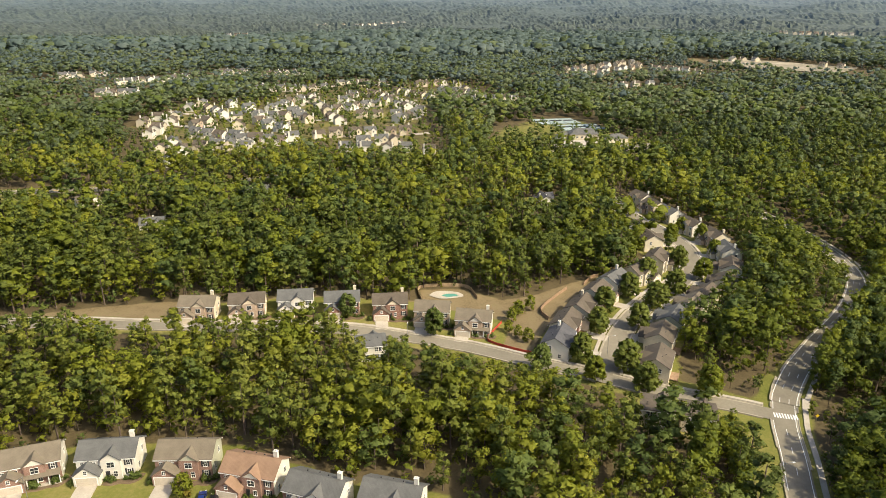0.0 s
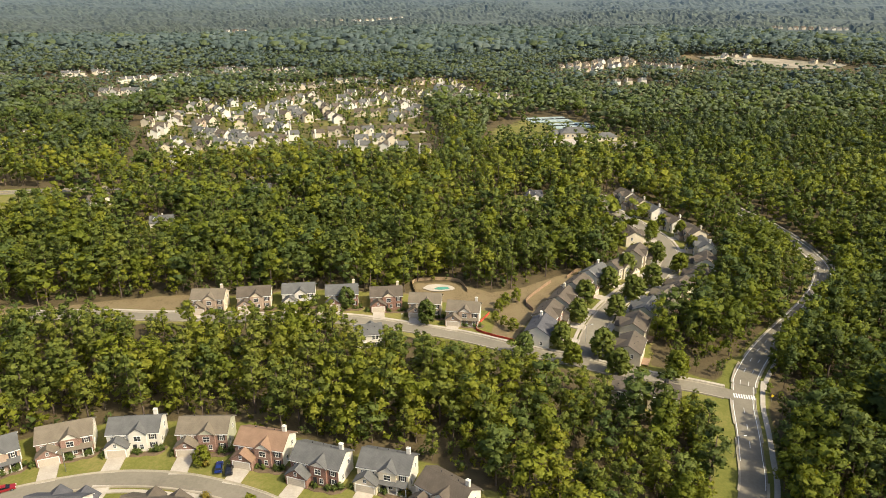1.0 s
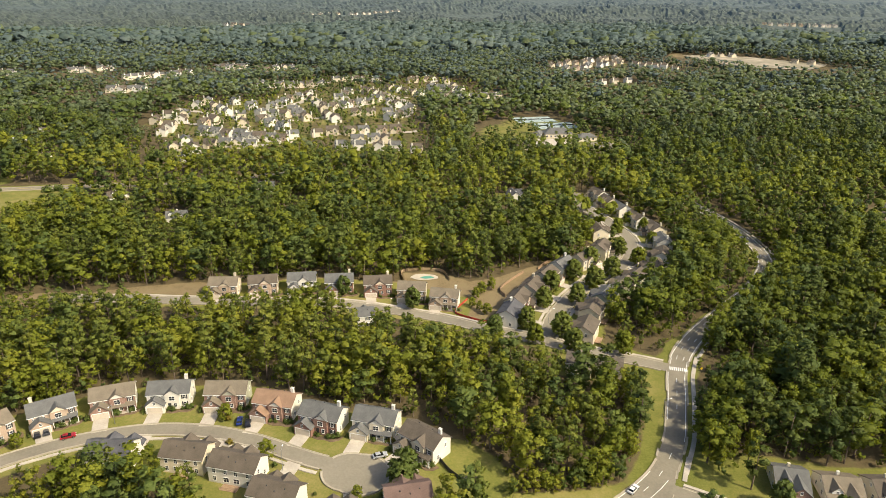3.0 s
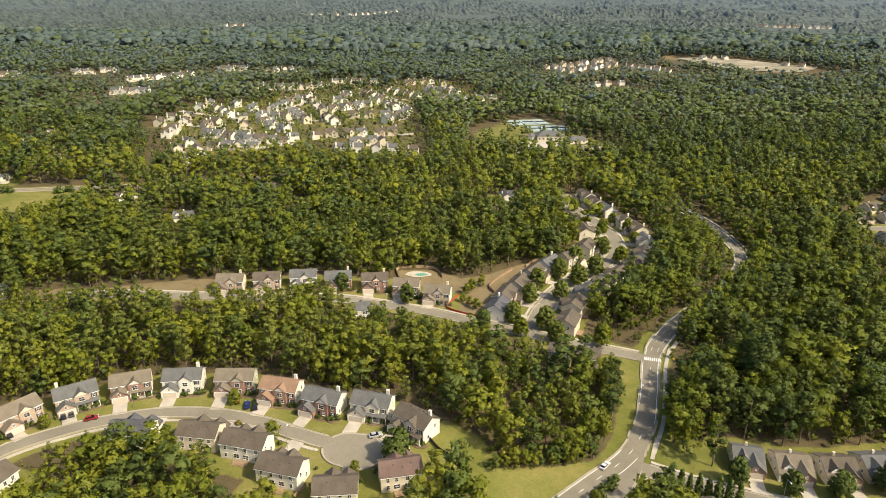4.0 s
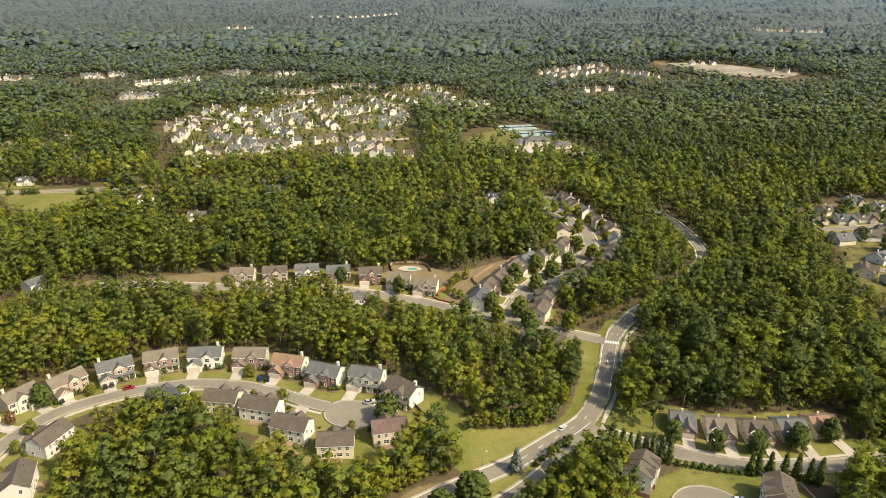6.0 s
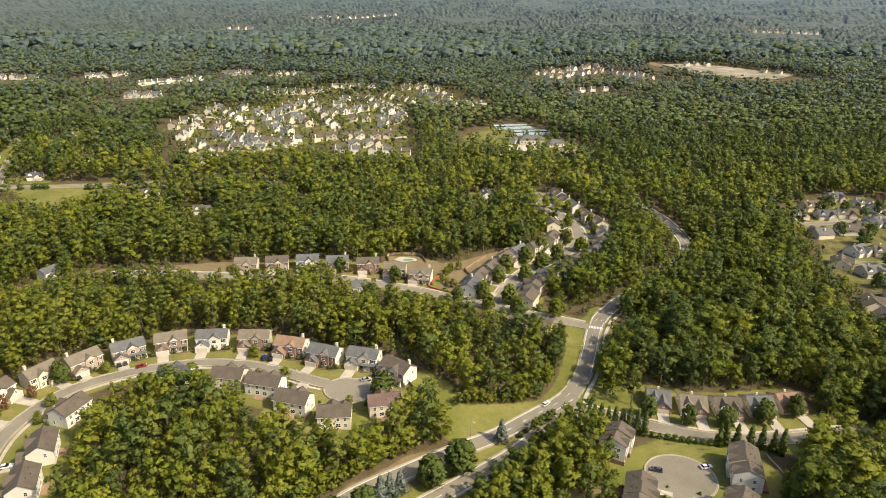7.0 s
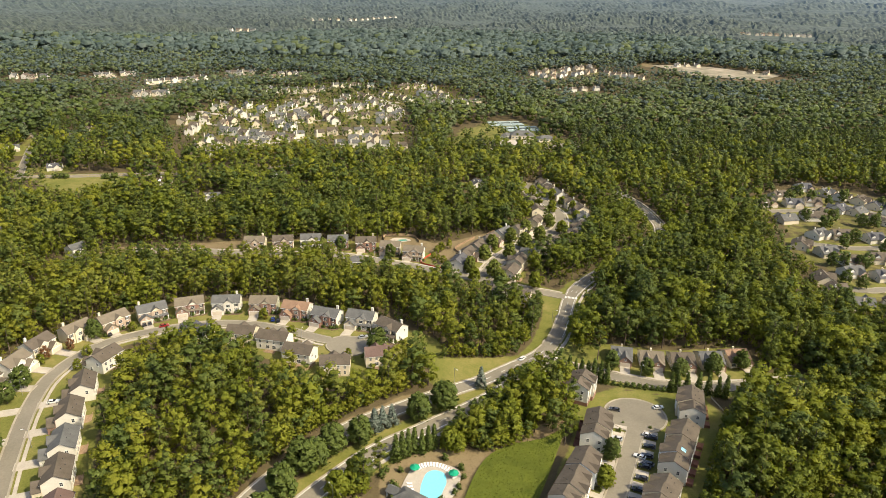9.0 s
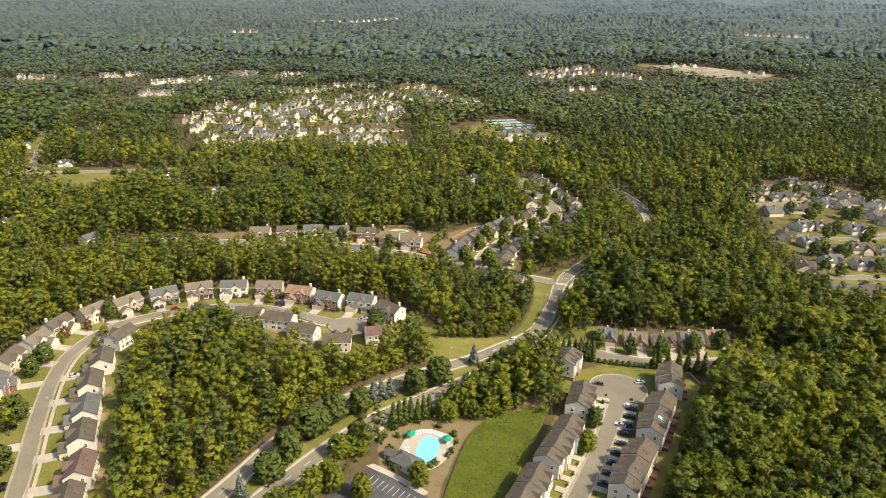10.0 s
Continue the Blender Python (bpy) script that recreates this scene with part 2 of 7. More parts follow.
def ground_material():
    """Leaf litter, with mown grass and bare soil where their masks say so; the edges wander."""
    m, n, l, p = nodes_of("ground")
    big, mid, fine = noise_node(n, l, 0.03, 4), noise_node(n, l, 0.16, 5), noise_node(n, l, 1.4, 5)
    f = math_node(n, l, "ADD", math_node(n, l, "MULTIPLY", mid, 0.5), math_node(n, l, "MULTIPLY", fine, 0.5))
    litter = ramp(n, l, f, [(0.3, (0.055, 0.042, 0.022)), (0.55, (0.10, 0.078, 0.04)), (0.75, (0.075, 0.085, 0.03))])
    g = math_node(n, l, "ADD", math_node(n, l, "MULTIPLY", f, 0.55), math_node(n, l, "MULTIPLY", big, 0.45))
    grass = ramp(n, l, g, [(0.36, (0.085, 0.100, 0.018)), (0.5, (0.145, 0.145, 0.034)), (0.64, (0.225, 0.188, 0.068))])
    soil = ramp(n, l, f, [(0.3, (0.125, 0.094, 0.048)), (0.55, (0.195, 0.150, 0.082)), (0.72, (0.125, 0.125, 0.044))])
    c = litter
    for name, tone in (("soil", soil), ("grass", grass)):
        at = n.new("ShaderNodeAttribute")
        at.attribute_name = name
        edge = math_node(n, l, "ADD", at.outputs["Fac"], math_node(n, l, "MULTIPLY", math_node(n, l, "SUBTRACT", mid, 0.5), 0.5))
        k = math_node(n, l, "MULTIPLY", math_node(n, l, "SUBTRACT", edge, 0.42), 6.0, True)
        c = mix(n, l, k, c, tone)
    l.new(c, p.inputs["Base Color"])
    p.inputs["Roughness"].default_value, p.inputs["Specular IOR Level"].default_value = 0.95, 0.15
    bump(n, l, p, f, 0.6, 0.2)
    return m


M["ground"] = ground_material()

# ---- helpers ----
def mesh_of(name, bm, material=None):
    me = bpy.data.meshes.new(name)
    bm.to_mesh(me)
    bm.free()
    if material is not None:
        me.materials.append(material)
    return me


def part(name, bm, material, parent, label="", at=None):
    """One mesh under a thing or a part; bm may be a bmesh or a mesh that alike parts share."""
    ob = new(name, mesh_of(name, bm, material) if isinstance(bm, bmesh.types.BMesh) else bm)
    ob.parent = parent
    if at is not None:
        ob.matrix_local = at
    return tagged(ob, label) if label else ob


def thing(name, m, label, category, group="", kind=""):
    ob = new(name)
    ob.empty_display_size = 0.5
    ob.matrix_world = m
    return tagged(ob, label, category, group, kind)


def face(bm, pts):
    return bm.faces.new([bm.verts.new(p) for p in pts])


def box(bm, x0, x1, y0, y1, z0, z1):
    v = [bm.verts.new((x, y, z)) for z in (z0, z1) for x, y in ((x0, y0), (x1, y0), (x1, y1), (x0, y1))]
    for q in ((3, 2, 1, 0), (4, 5, 6, 7), (0, 1, 5, 4), (1, 2, 6, 5), (2, 3, 7, 6), (3, 0, 4, 7)):
        bm.faces.new([v[i] for i in q])


def prism(bm, profile, a, b, along="x"):
    """A closed profile in (across, z), drawn out from a to b along x or y."""
    put = (lambda s, p: (s, p[0], p[1])) if along == "x" else (lambda s, p: (p[0], s, p[1]))
    v0, v1 = [bm.verts.new(put(a, p)) for p in profile], [bm.verts.new(put(b, p)) for p in profile]
    bm.faces.new(v0[::-1]), bm.faces.new(v1)
    for i in range(len(profile)):
        j = (i + 1) % len(profile)
        bm.faces.new((v0[i], v0[j], v1[j], v1[i]))
    bmesh.ops.recalc_face_normals(bm, faces=bm.faces)


def gable_walls(bm, x0, x1, y0, y1, z0, eave, ridge, along="x"):
    lo, hi = (y0, y1) if along == "x" else (x0, x1)
    a, b = (x0, x1) if along == "x" else (y0, y1)
    prism(bm, [(lo, z0), (hi, z0), (hi, eave), ((lo + hi) / 2, ridge), (lo, eave)], a, b, along)


def gable_roof(bm, x0, x1, y0, y1, eave, ridge, along="x", over=0.4, thick=0.2):
    lo, hi = (y0, y1) if along == "x" else (x0, x1)
    a, b = (x0, x1) if along == "x" else (y0, y1)
    mid = (lo + hi) / 2
    drop = (ridge - eave) / (mid - lo) * over
    prism(bm, [(lo - over, eave - drop), (mid, ridge), (hi + over, eave - drop), (hi + over, eave - drop + thick), (mid, ridge + thick), (lo - over, eave - drop + thick)], a - over, b + over, along)


def hip_roof(bm, x0, x1, y0, y1, eave, ridge, over=0.4):
    x0, x1, y0, y1 = x0 - over, x1 + over, y0 - over, y1 + over
    w, d = x1 - x0, y1 - y0
    k = min(w, d) / 2
    base = [bm.verts.new(p) for p in ((x0, y0, eave), (x1, y0, eave), (x1, y1, eave), (x0, y1, eave))]
    if w >= d:
        r = [bm.verts.new((x0 + k, (y0 + y1) / 2, ridge)), bm.verts.new((x1 - k + 0.01, (y0 + y1) / 2, ridge))]
        fs = ((0, 1, r[1], r[0]), (1, 2, r[1]), (2, 3, r[0], r[1]), (3, 0, r[0]))
    else:
        r = [bm.verts.new(((x0 + x1) / 2, y0 + k, ridge)), bm.verts.new(((x0 + x1) / 2, y1 - k + 0.01, ridge))]
        fs = ((0, 1, r[0]), (1, 2, r[1], r[0]), (2, 3, r[1]), (3, 0, r[0], r[1]))
    for f in fs:
        bm.faces.new([base[i] if isinstance(i, int) else i for i in f])
    bm.faces.new(base[::-1])


# ---- lie of the land: heights at a few places, smoothly blended ----
HEIGHTS = [(-88, 135, 7.5), (-22, 130, 8), (5, 118, 8), (38, 203, 5), (103, 174, 0.8), (19, 231, 4), (-94, 220, 9), (89, 60, 1), (119, 103, -1.5),
           (137, 49, 1), (85, 108, -2), (-142, 86, 9), (125, 287, 1), (98, 306, 4.5), (112, 657, 6), (-278, 746, 8), (85, 862, 4), (575, 1268, 17),
           (-200, 480, 6), (215, 240, -4), (268, 186, -2), (-90, 40, 11), (-140, 0, 10), (-40, 250, 9), (50, 10, 0), (230, 20, -4)]


def land(x, y):
    x, y = np.asarray(x, float), np.asarray(y, float)
    sw, sz = 0.0, 0.0
    for cx, cy, cz in HEIGHTS:
        w = ((x - cx) ** 2 + (y - cy) ** 2 + 900.0) ** -1.5
        sw, sz = sw + w, sz + w * cz
    z = sz / sw
    d = np.hypot(x, y)
    u = np.clip((d - 2300) / 2600, 0, 1.2)
    roll = 7 * np.sin(x / 310 + 1.0) * np.sin(y / 270) + 4 * np.sin(x / 140 - y / 190)
    return z + 98 * u * u * (1.5 - 0.5 * u) + roll * np.clip((d - 900) / 900, 0, 1.0)


def h(x, y):
    return float(land(x, y))


def smooth_line(pts, step=3.0, closed=False):
    """Points every few metres on a curve through pts."""
    p = [Vector(q) for q in pts]
    p = [p[0] * 2 - p[1]] + p + [p[-1] * 2 - p[-2]]
    out = []
    for i in range(1, len(p) - 2):
        a, b, c, d = p[i - 1:i + 3]
        k = max(1, int((c - b).length / step))
        for j in range(k):
            t = j / k
            out.append(0.5 * (2 * b + (c - a) * t + (2 * a - 5 * b + 4 * c - d) * t * t + (3 * b - a - 3 * c + d) * t ** 3))
    out.append(p[-2])
    return np.array([(q.x, q.y) for q in out])


# ---- the plan: streets (centre line, half width), house plots ----
ROADS = {
    "parkway_north": ([(80.5, 117), (83.5, 122.9), (88.9, 133.9), (92.3, 144), (95.8, 154.3), (99.9, 167.8), (102.5, 174.3), (107.8, 186), (113, 194)], 3.6),
    "parkway_upper": ([(105.3, 180.5), (108.3, 186), (118, 199.5), (128, 211), (138, 222), (152, 237), (166, 253), (181, 274), (188, 288), (191.5, 302), (192, 318), (191, 335), (188, 354), (183, 372), (178, 390)], 3.9),
    "parkway_east_lane": ([(-52, -48), (-36, -26), (-24.6, -7.7), (-12, 12.4), (3, 31.8), (20.7, 46.8), (43, 65.4), (55, 77.5), (66, 91), (72.5, 101), (77, 109.5), (80.5, 117.5), (84, 125)], 3.5),
    "parkway_west_lane": ([(-58, -42), (-45, -18), (-38.7, -5), (-29.5, 14), (-10, 42), (14, 61), (43.6, 81.5), (56, 92.8), (63.2, 99.8), (69.1, 105.1), (77.1, 113.4), (83.6, 122.9), (89, 133.8), (95.6, 154)], 3.5),
    "rear_street": ([(103, 173), (90, 178.5), (73, 183), (60, 187), (50, 191), (31, 198.5), (15, 206.5), (3.4, 211), (-16.5, 215.5), (-40, 218), (-70, 217), (-107, 217.6), (-128, 219.5), (-150, 219.5), (-166, 219)], 3.2),
    "side_street": ([(53, 190), (59, 209), (65.3, 222.5), (74, 238), (88, 257), (103, 273), (112, 285), (117, 297), (119.3, 309), (119.6, 323), (116, 337), (112, 352), (107, 366), (103.5, 384), (100, 400)], 3.9),
    "front_street": ([(-14, 105), (-22, 108), (-29, 110.4), (-37, 114), (-43.3, 117.2), (-51, 120.4), (-58, 122.6), (-66, 124.4), (-76, 125.2), (-84, 124.8), (-91, 123.4), (-99, 120.9), (-107, 117.4), (-113, 113.8), (-119.5, 109.2), (-125.5, 103.8), (-129.8, 98), (-132.8, 91.5), (-135.8, 80), (-136.4, 66), (-132, 46.4), (-126.5, 29.6), (-120, 11.5), (-114, -4), (-109, -18), (-100, -42)], 2.95),
    "east_street": ([(78, 107), (84, 103.6), (90, 100.2), (97, 96.8), (107, 92.9), (118.4, 88.4), (130, 85.2), (144.4, 83.6), (160, 84.6), (182, 88), (196, 90)], 3.4),
    "court_drive": ([(109, 60), (106, 50), (101, 38.5), (93, 20.5), (83, 1), (72, -20), (60, -44)], 3.4),
    "valley_street": ([(284, 279), (292, 274), (308, 268), (322, 265), (345, 268), (366, 276)], 3.2),
    "valley_street_upper": ([(294, 344), (303, 345), (325, 348), (347, 353), (366, 358), (381, 330), (388, 312)], 3.2),
    "valley_street_low": ([(268, 198), (276, 197), (288, 195), (299, 196.5), (312, 191), (330, 184)], 3.2),
    "west_lane": ([(-333, 393), (-346, 420), (-362, 455), (-378, 490), (-398, 540), (-424, 575)], 3.0),
    "west_road": ([(-430, 380), (-331, 393), (-293, 397.5), (-251, 405), (-198, 414), (-150, 428), (-100, 450)], 4.0),
}
LINES = {k: smooth_line(p) for k, (p, w) in ROADS.items()}
BULBS = [(-14, 104.3, 8.6), (109, 61, 12.5), (101, 398, 10), (-17.5, 105.4, 8.1)]

# house rows: (x, y, turn); a house with turn 0 faces -y
FRONT_ROW = [(-130.9, 118.3, 53), (-116.6, 130.0, 33), (-100.4, 138.4, 20), (-82.2, 141.4, 6), (-62.9, 141.4, 1), (-44.8, 135.2, -13), (-28.4, 127.9, -19), (-11.0, 125.8, -15), (4.4, 116.0, -39)]
INNER_ROW = [(-87.5, 108.7, 180), (-65.3, 108.2, 172), (-49.2, 103.4, 166), (-35.4, 91.7, 164), (-18.2, 83.2, 184), (0.2, 91.4, 192)]
LANE_ROW = [(-117.6, 81.8, 252), (-115.5, 58.8, 290), (-111.2, 39.4, 290), (-104.2, 21.2, 289), (-98.2, 5.4, 290), (-90.5, -11.7, 285), (-87.2, -27.2, 286)]
OUTER_ROW = [(-142.8, 106.8, 59), (-152.6, 92.3, 74), (-154.0, 76.0, 80), (-156.4, 59.5, 90), (-149.5, 38.5, 108), (-143.5, 18, 110), (-136, -4, 108)]
REAR_ROW = [(-88.6, 226.1, 2), (-71.8, 229.3, 9), (-54.8, 233.0, 7), (-37.4, 232.3, 7), (-19.7, 232.8, 6), (-3.6, 229.7, -5), (11.6, 223.6, -10)]
REAR_SOUTH = [(-23.9, 201.0, 192), (62.5, 169.5, 165), (73.5, 167.5, 165), (-195, 213, 62)]
SIDE_WEST = [(39.6, 207.0, 68), (44.5, 220.5, 64), (52.4, 234.5, 62), (61.2, 249.3, 56), (71.5, 263.2, 50), (84.9, 273.7, 40), (97.0, 289.2, 60), (101.2, 315.1, 95), (97.3, 337.1, 105)]
SIDE_EAST = [(70.0, 195.5, 246), (76.3, 212.6, 244), (85.2, 227.0, 238), (96.4, 239.6, 232), (105.5, 250.5, 230), (118.5, 264.3, 235), (128.6, 282.1, 250), (135.1, 303.0, 268), (136.5, 322.6, 280), (130.6, 340.0, 290), (125.6, 360.1, 287), (121.0, 375.0, 287), (118.0, 391.3, 290)]
EAST_ROW = [(115.2, 109.8, -12), (128.4, 106.0, -8), (142.2, 104.4, -2), (155.8, 105.2, 2), (169.0, 107.5, 8)]
VALLEY_A = [(317, 380, 20), (350, 404, 10), (362, 390, 35), (369, 378, 40), (380, 368, 42), (385, 354, 42), (389, 339, 42), (297, 359, 10), (337, 363, -8), (319, 359, -5), (296, 320, 190), (318, 327, 175), (334, 332, 170), (350, 345, 215), (361, 338, 215), (362, 319, 220), (373, 313, 222), (375, 298, 222)]
VALLEY_B = [(303, 288, 30), (281, 268, 60), (319, 287, 0), (339, 280, 10), (292, 254, 10), (299, 238, 0), (321, 242, -5), (337, 237, -15), (289, 219, 10), (265, 207, 80), (264, 189, 100), (306, 213, 5), (268, 172, 170), (289, 170, 172), (324, 209, 0), (310, 165, 172)]
FARM = [(-149.0, 333.8, 14), (-316, 420, 20), (-204, 377, 40), (-112, 402, 10), (60, 392, 100), (-408, 494, 10), (-394, 490, 30), (-365, 545, 15), (-360, 582, 0), (-447, 617, 10), (-268, 248, 40), (-308, 482, 60)]


def in_plot(x, y, plots, half_w, front, back):
    """How far inside the nearest of the plots, in metres (minus: outside)."""
    best = np.full(np.shape(x), -1e3)
    for cx, cy, a in plots:
        s, c = math.sin(radians(a)), math.cos(radians(a))
        u, v = (x - cx) * c + (y - cy) * s, -(x - cx) * s + (y - cy) * c
        best = np.maximum(best, np.minimum(half_w - np.abs(u), np.minimum(v + front, back - v)))
    return best


def off_line(x, y, line):
    """Distance to a line of points."""
    best = np.full(np.shape(x), 1e6)
    for (ax, ay), (bx, by) in zip(line[:-1], line[1:]):
        dx, dy = bx - ax, by - ay
        t = np.clip(((x - ax) * dx + (y - ay) * dy) / (dx * dx + dy * dy + 1e-9), 0, 1)
        best = np.minimum(best, (x - ax - t * dx) ** 2 + (y - ay - t * dy) ** 2)
    return np.sqrt(best)


def in_poly(x, y, poly):
    """Signed distance into a polygon (plus: inside)."""
    n, inside = len(poly), np.zeros(np.shape(x), bool)
    for i in range(n):
        (ax, ay), (bx, by) = poly[i], poly[(i + 1) % n]
        hit = (ay > y) != (by > y)
        inside ^= hit & (x < (bx - ax) * (y - ay) / ((by - ay) if by != ay else 1e-9) + ax)
    d = off_line(x, y, [*poly, poly[0]])
    return np.where(inside, d, -d)


FIELD = [(80, 53), (75.7, 44), (66, 20), (57, 0), (50, -14), (40, -40), (24, -40), (31, -10), (33.5, 0), (39, 19), (46, 33), (56, 40), (68, 44)]
MEADOW = [(24, 98), (33, 100), (46, 103), (66, 110), (60, 101), (45, 88), (28, 73), (22, 80)]
GROVE = [(44, 60), (56, 72), (67, 84), (77, 88), (80, 82), (78, 66), (78, 54), (62, 45), (45, 36), (34, 40), (33, 48)]
POOLSIDE = [(6, 18), (12, 29), (28, 38), (40, 36), (45, 31), (38, 18), (32, 0), (30, -16), (14, -10), (8, 4)]
COURT_LAWN = [(92, 76), (104, 82), (126, 77), (143, 76), (147, 56), (139, 42), (127, 22), (112, -6), (98, -40), (40, -40), (52, -10), (68, 18), (80, 45), (84, 62), (82, 80)]
CLEARED = [(-188, 222), (-172, 228), (-150, 228), (-130, 234), (-101, 239), (-97, 219), (-128, 216), (-155, 214), (-180, 213)]
BACKYARDS = [(-8, 240), (-9, 256), (8, 259), (24, 250), (36, 254), (46, 262), (58, 272), (68, 272), (55, 252), (42, 234), (33, 214), (30, 205), (16, 212), (20, 226), (10, 236)]
WEST_LAWN = [(-318, 388), (-293, 394), (-241, 402), (-234, 383), (-245, 352), (-268, 348), (-292, 358)]
VALLEY_LAWN = [(285, 376), (327, 408), (380, 416), (422, 372), (420, 280), (340, 160), (285, 154), (254, 170), (256, 197), (277, 232), (264, 243), (272, 271), (284, 307), (294, 341), (282, 366)]
BEND = [(189, 362), (186, 345), (185, 318), (181, 294), (178, 276), (187, 288), (190, 310)]
CORNER = [(100, 178), (96, 184), (84, 190), (70, 193), (72, 187), (92, 181)]
VERGE = [(94, 163), (90, 150), (84, 135), (73, 115), (65, 109.5), (73, 121.5), (79, 137.5), (83, 152), (85, 164), (80, 175), (94, 171)]
WEST_BANK = [(24, 72), (13, 68.5), (-8.5, 50.5), (-26.5, 30.5), (-37, 7), (-46.5, -15), (-56.5, -35), (-50, -36), (-36, -8), (-22, 16), (-8, 38), (14, 56), (30, 68)]


# rows of houses of the far estates: from, to, how many
FAR_ROWS = [(-276, 627, -273, 660, 2), (-248, 576, -251, 610, 3), (-254, 637, -259, 667, 2), (-216, 546, -197, 515, 2), (-218, 517, -195, 478, 2), (-262, 716, -260, 745, 2), (-240, 709, -218, 679, 3), (-227, 746, -201, 716, 2),
            (-226, 622, -219, 633, 2), (-211, 583, -174, 569, 4), (-188, 531, -157, 531, 4), (-165, 559, -133, 558, 4), (-125, 573, -107, 579, 2), (-91, 590, -34, 601, 5), (-75, 531, -12, 527, 5), (-64, 556, -39, 562, 3)]
FAR_ROWS_2 = [(-199, 661, -187, 621, 2), (-179, 718, -165, 784, 4), (-183, 682, -155, 669, 3), (-175, 645, -145, 612, 3), (-152, 703, -129, 655, 4), (-232, 888, -156, 904, 7), (-156, 811, -107, 673, 5), (-142, 961, -85, 974, 5),
              (-110, 728, -86, 756, 4), (-115, 788, -109, 847, 3), (-94, 861, -62, 822, 4), (-75, 767, -60, 802, 3), (-82, 693, -48, 695, 3), (-44, 667, -23, 724, 4), (-50, 765, -41, 748, 2), (-57, 883, -15, 833, 5)]
FAR_ROWS_3 = [(-35, 965, -2, 981, 4), (-3, 901, 37, 875, 5), (4, 830, 32, 826, 4), (40, 816, 84, 828, 5), (18, 956, 28, 908, 2), (-101, 651, -125, 730, 2)]
# scattered estates in the woods farther out
OUT_ROWS = [(202, 1164, 333, 1241, 9), (221, 1116, 330, 1190, 8), (347, 1149, 396, 1102, 6), (249, 962, 288, 977, 3), (-1039, 1536, -965, 1637, 11), (-1171, 1785, -1193, 1884, 3), (-563, 1032, -513, 1057, 7), (-447, 961, -392, 1006, 8),
            (-357, 1114, -317, 1113, 5), (-283, 1092, -228, 1120, 6), (-409, 835, -372, 837, 4), (-682, 995, -634, 997, 4), (-388, 1023, -377, 1041, 2), (520, 1262, 560, 1268, 3), (630, 1170, 650, 1150, 2)]
HILL_ROWS = [(-518, 2732, -395, 2836, 5), (-346, 2822, -171, 3083, 9), (1136, 2426, 1379, 2409, 11), (261, 2105, 337, 2082, 4), (-684, 2294, -606, 2272, 4)]
ALL_FAR = FAR_ROWS + FAR_ROWS_2 + FAR_ROWS_3 + OUT_ROWS + HILL_ROWS
ESTATE_STREETS = [[(-277, 627), (-255, 636), (-228, 626)], [(-211, 532), (-163, 533), (-123, 557)], [(-96, 593), (-66, 592), (-22, 604), (-12, 609)], [(-208, 715), (-180, 721), (-155, 774), (-160, 877)],
                  [(-115, 719), (-83, 755), (-56, 813), (-30, 826)], [(-59, 854), (-32, 792), (-23, 727), (-28, 682)], [(-240, 885), (-177, 892), (-144, 962), (-67, 984)], [(-10, 828), (37, 822), (86, 833)],
                  [(-283, 711), (-250, 691), (-213, 674), (-181, 618)], [(-182, 661), (-143, 655), (-114, 677)]]
ESTATE = [(-291, 654), (-254, 584), (-222, 479), (-196, 505), (-135, 520), (-106, 555), (-83, 525), (-4, 520), (-2, 612), (-12, 672), (-16, 755), (37, 805), (93, 815), (99, 860), (39, 960), (-60, 1000), (-144, 990), (-240, 910), (-218, 830), (-280, 770), (-280, 735), (-303, 704)]
CLUB = [(37, 550), (45, 628), (91, 690), (139, 692), (153, 618), (195, 565), (184, 520), (128, 518), (66, 512)]
SITE = [(473, 1285), (535, 1293), (598, 1262), (647, 1187), (679, 1154), (614, 1086), (566, 1097), (515, 1125), (484, 1207)]
SITE_GRASS = [(422, 1272), (486, 1330), (482, 1275), (435, 1232)]

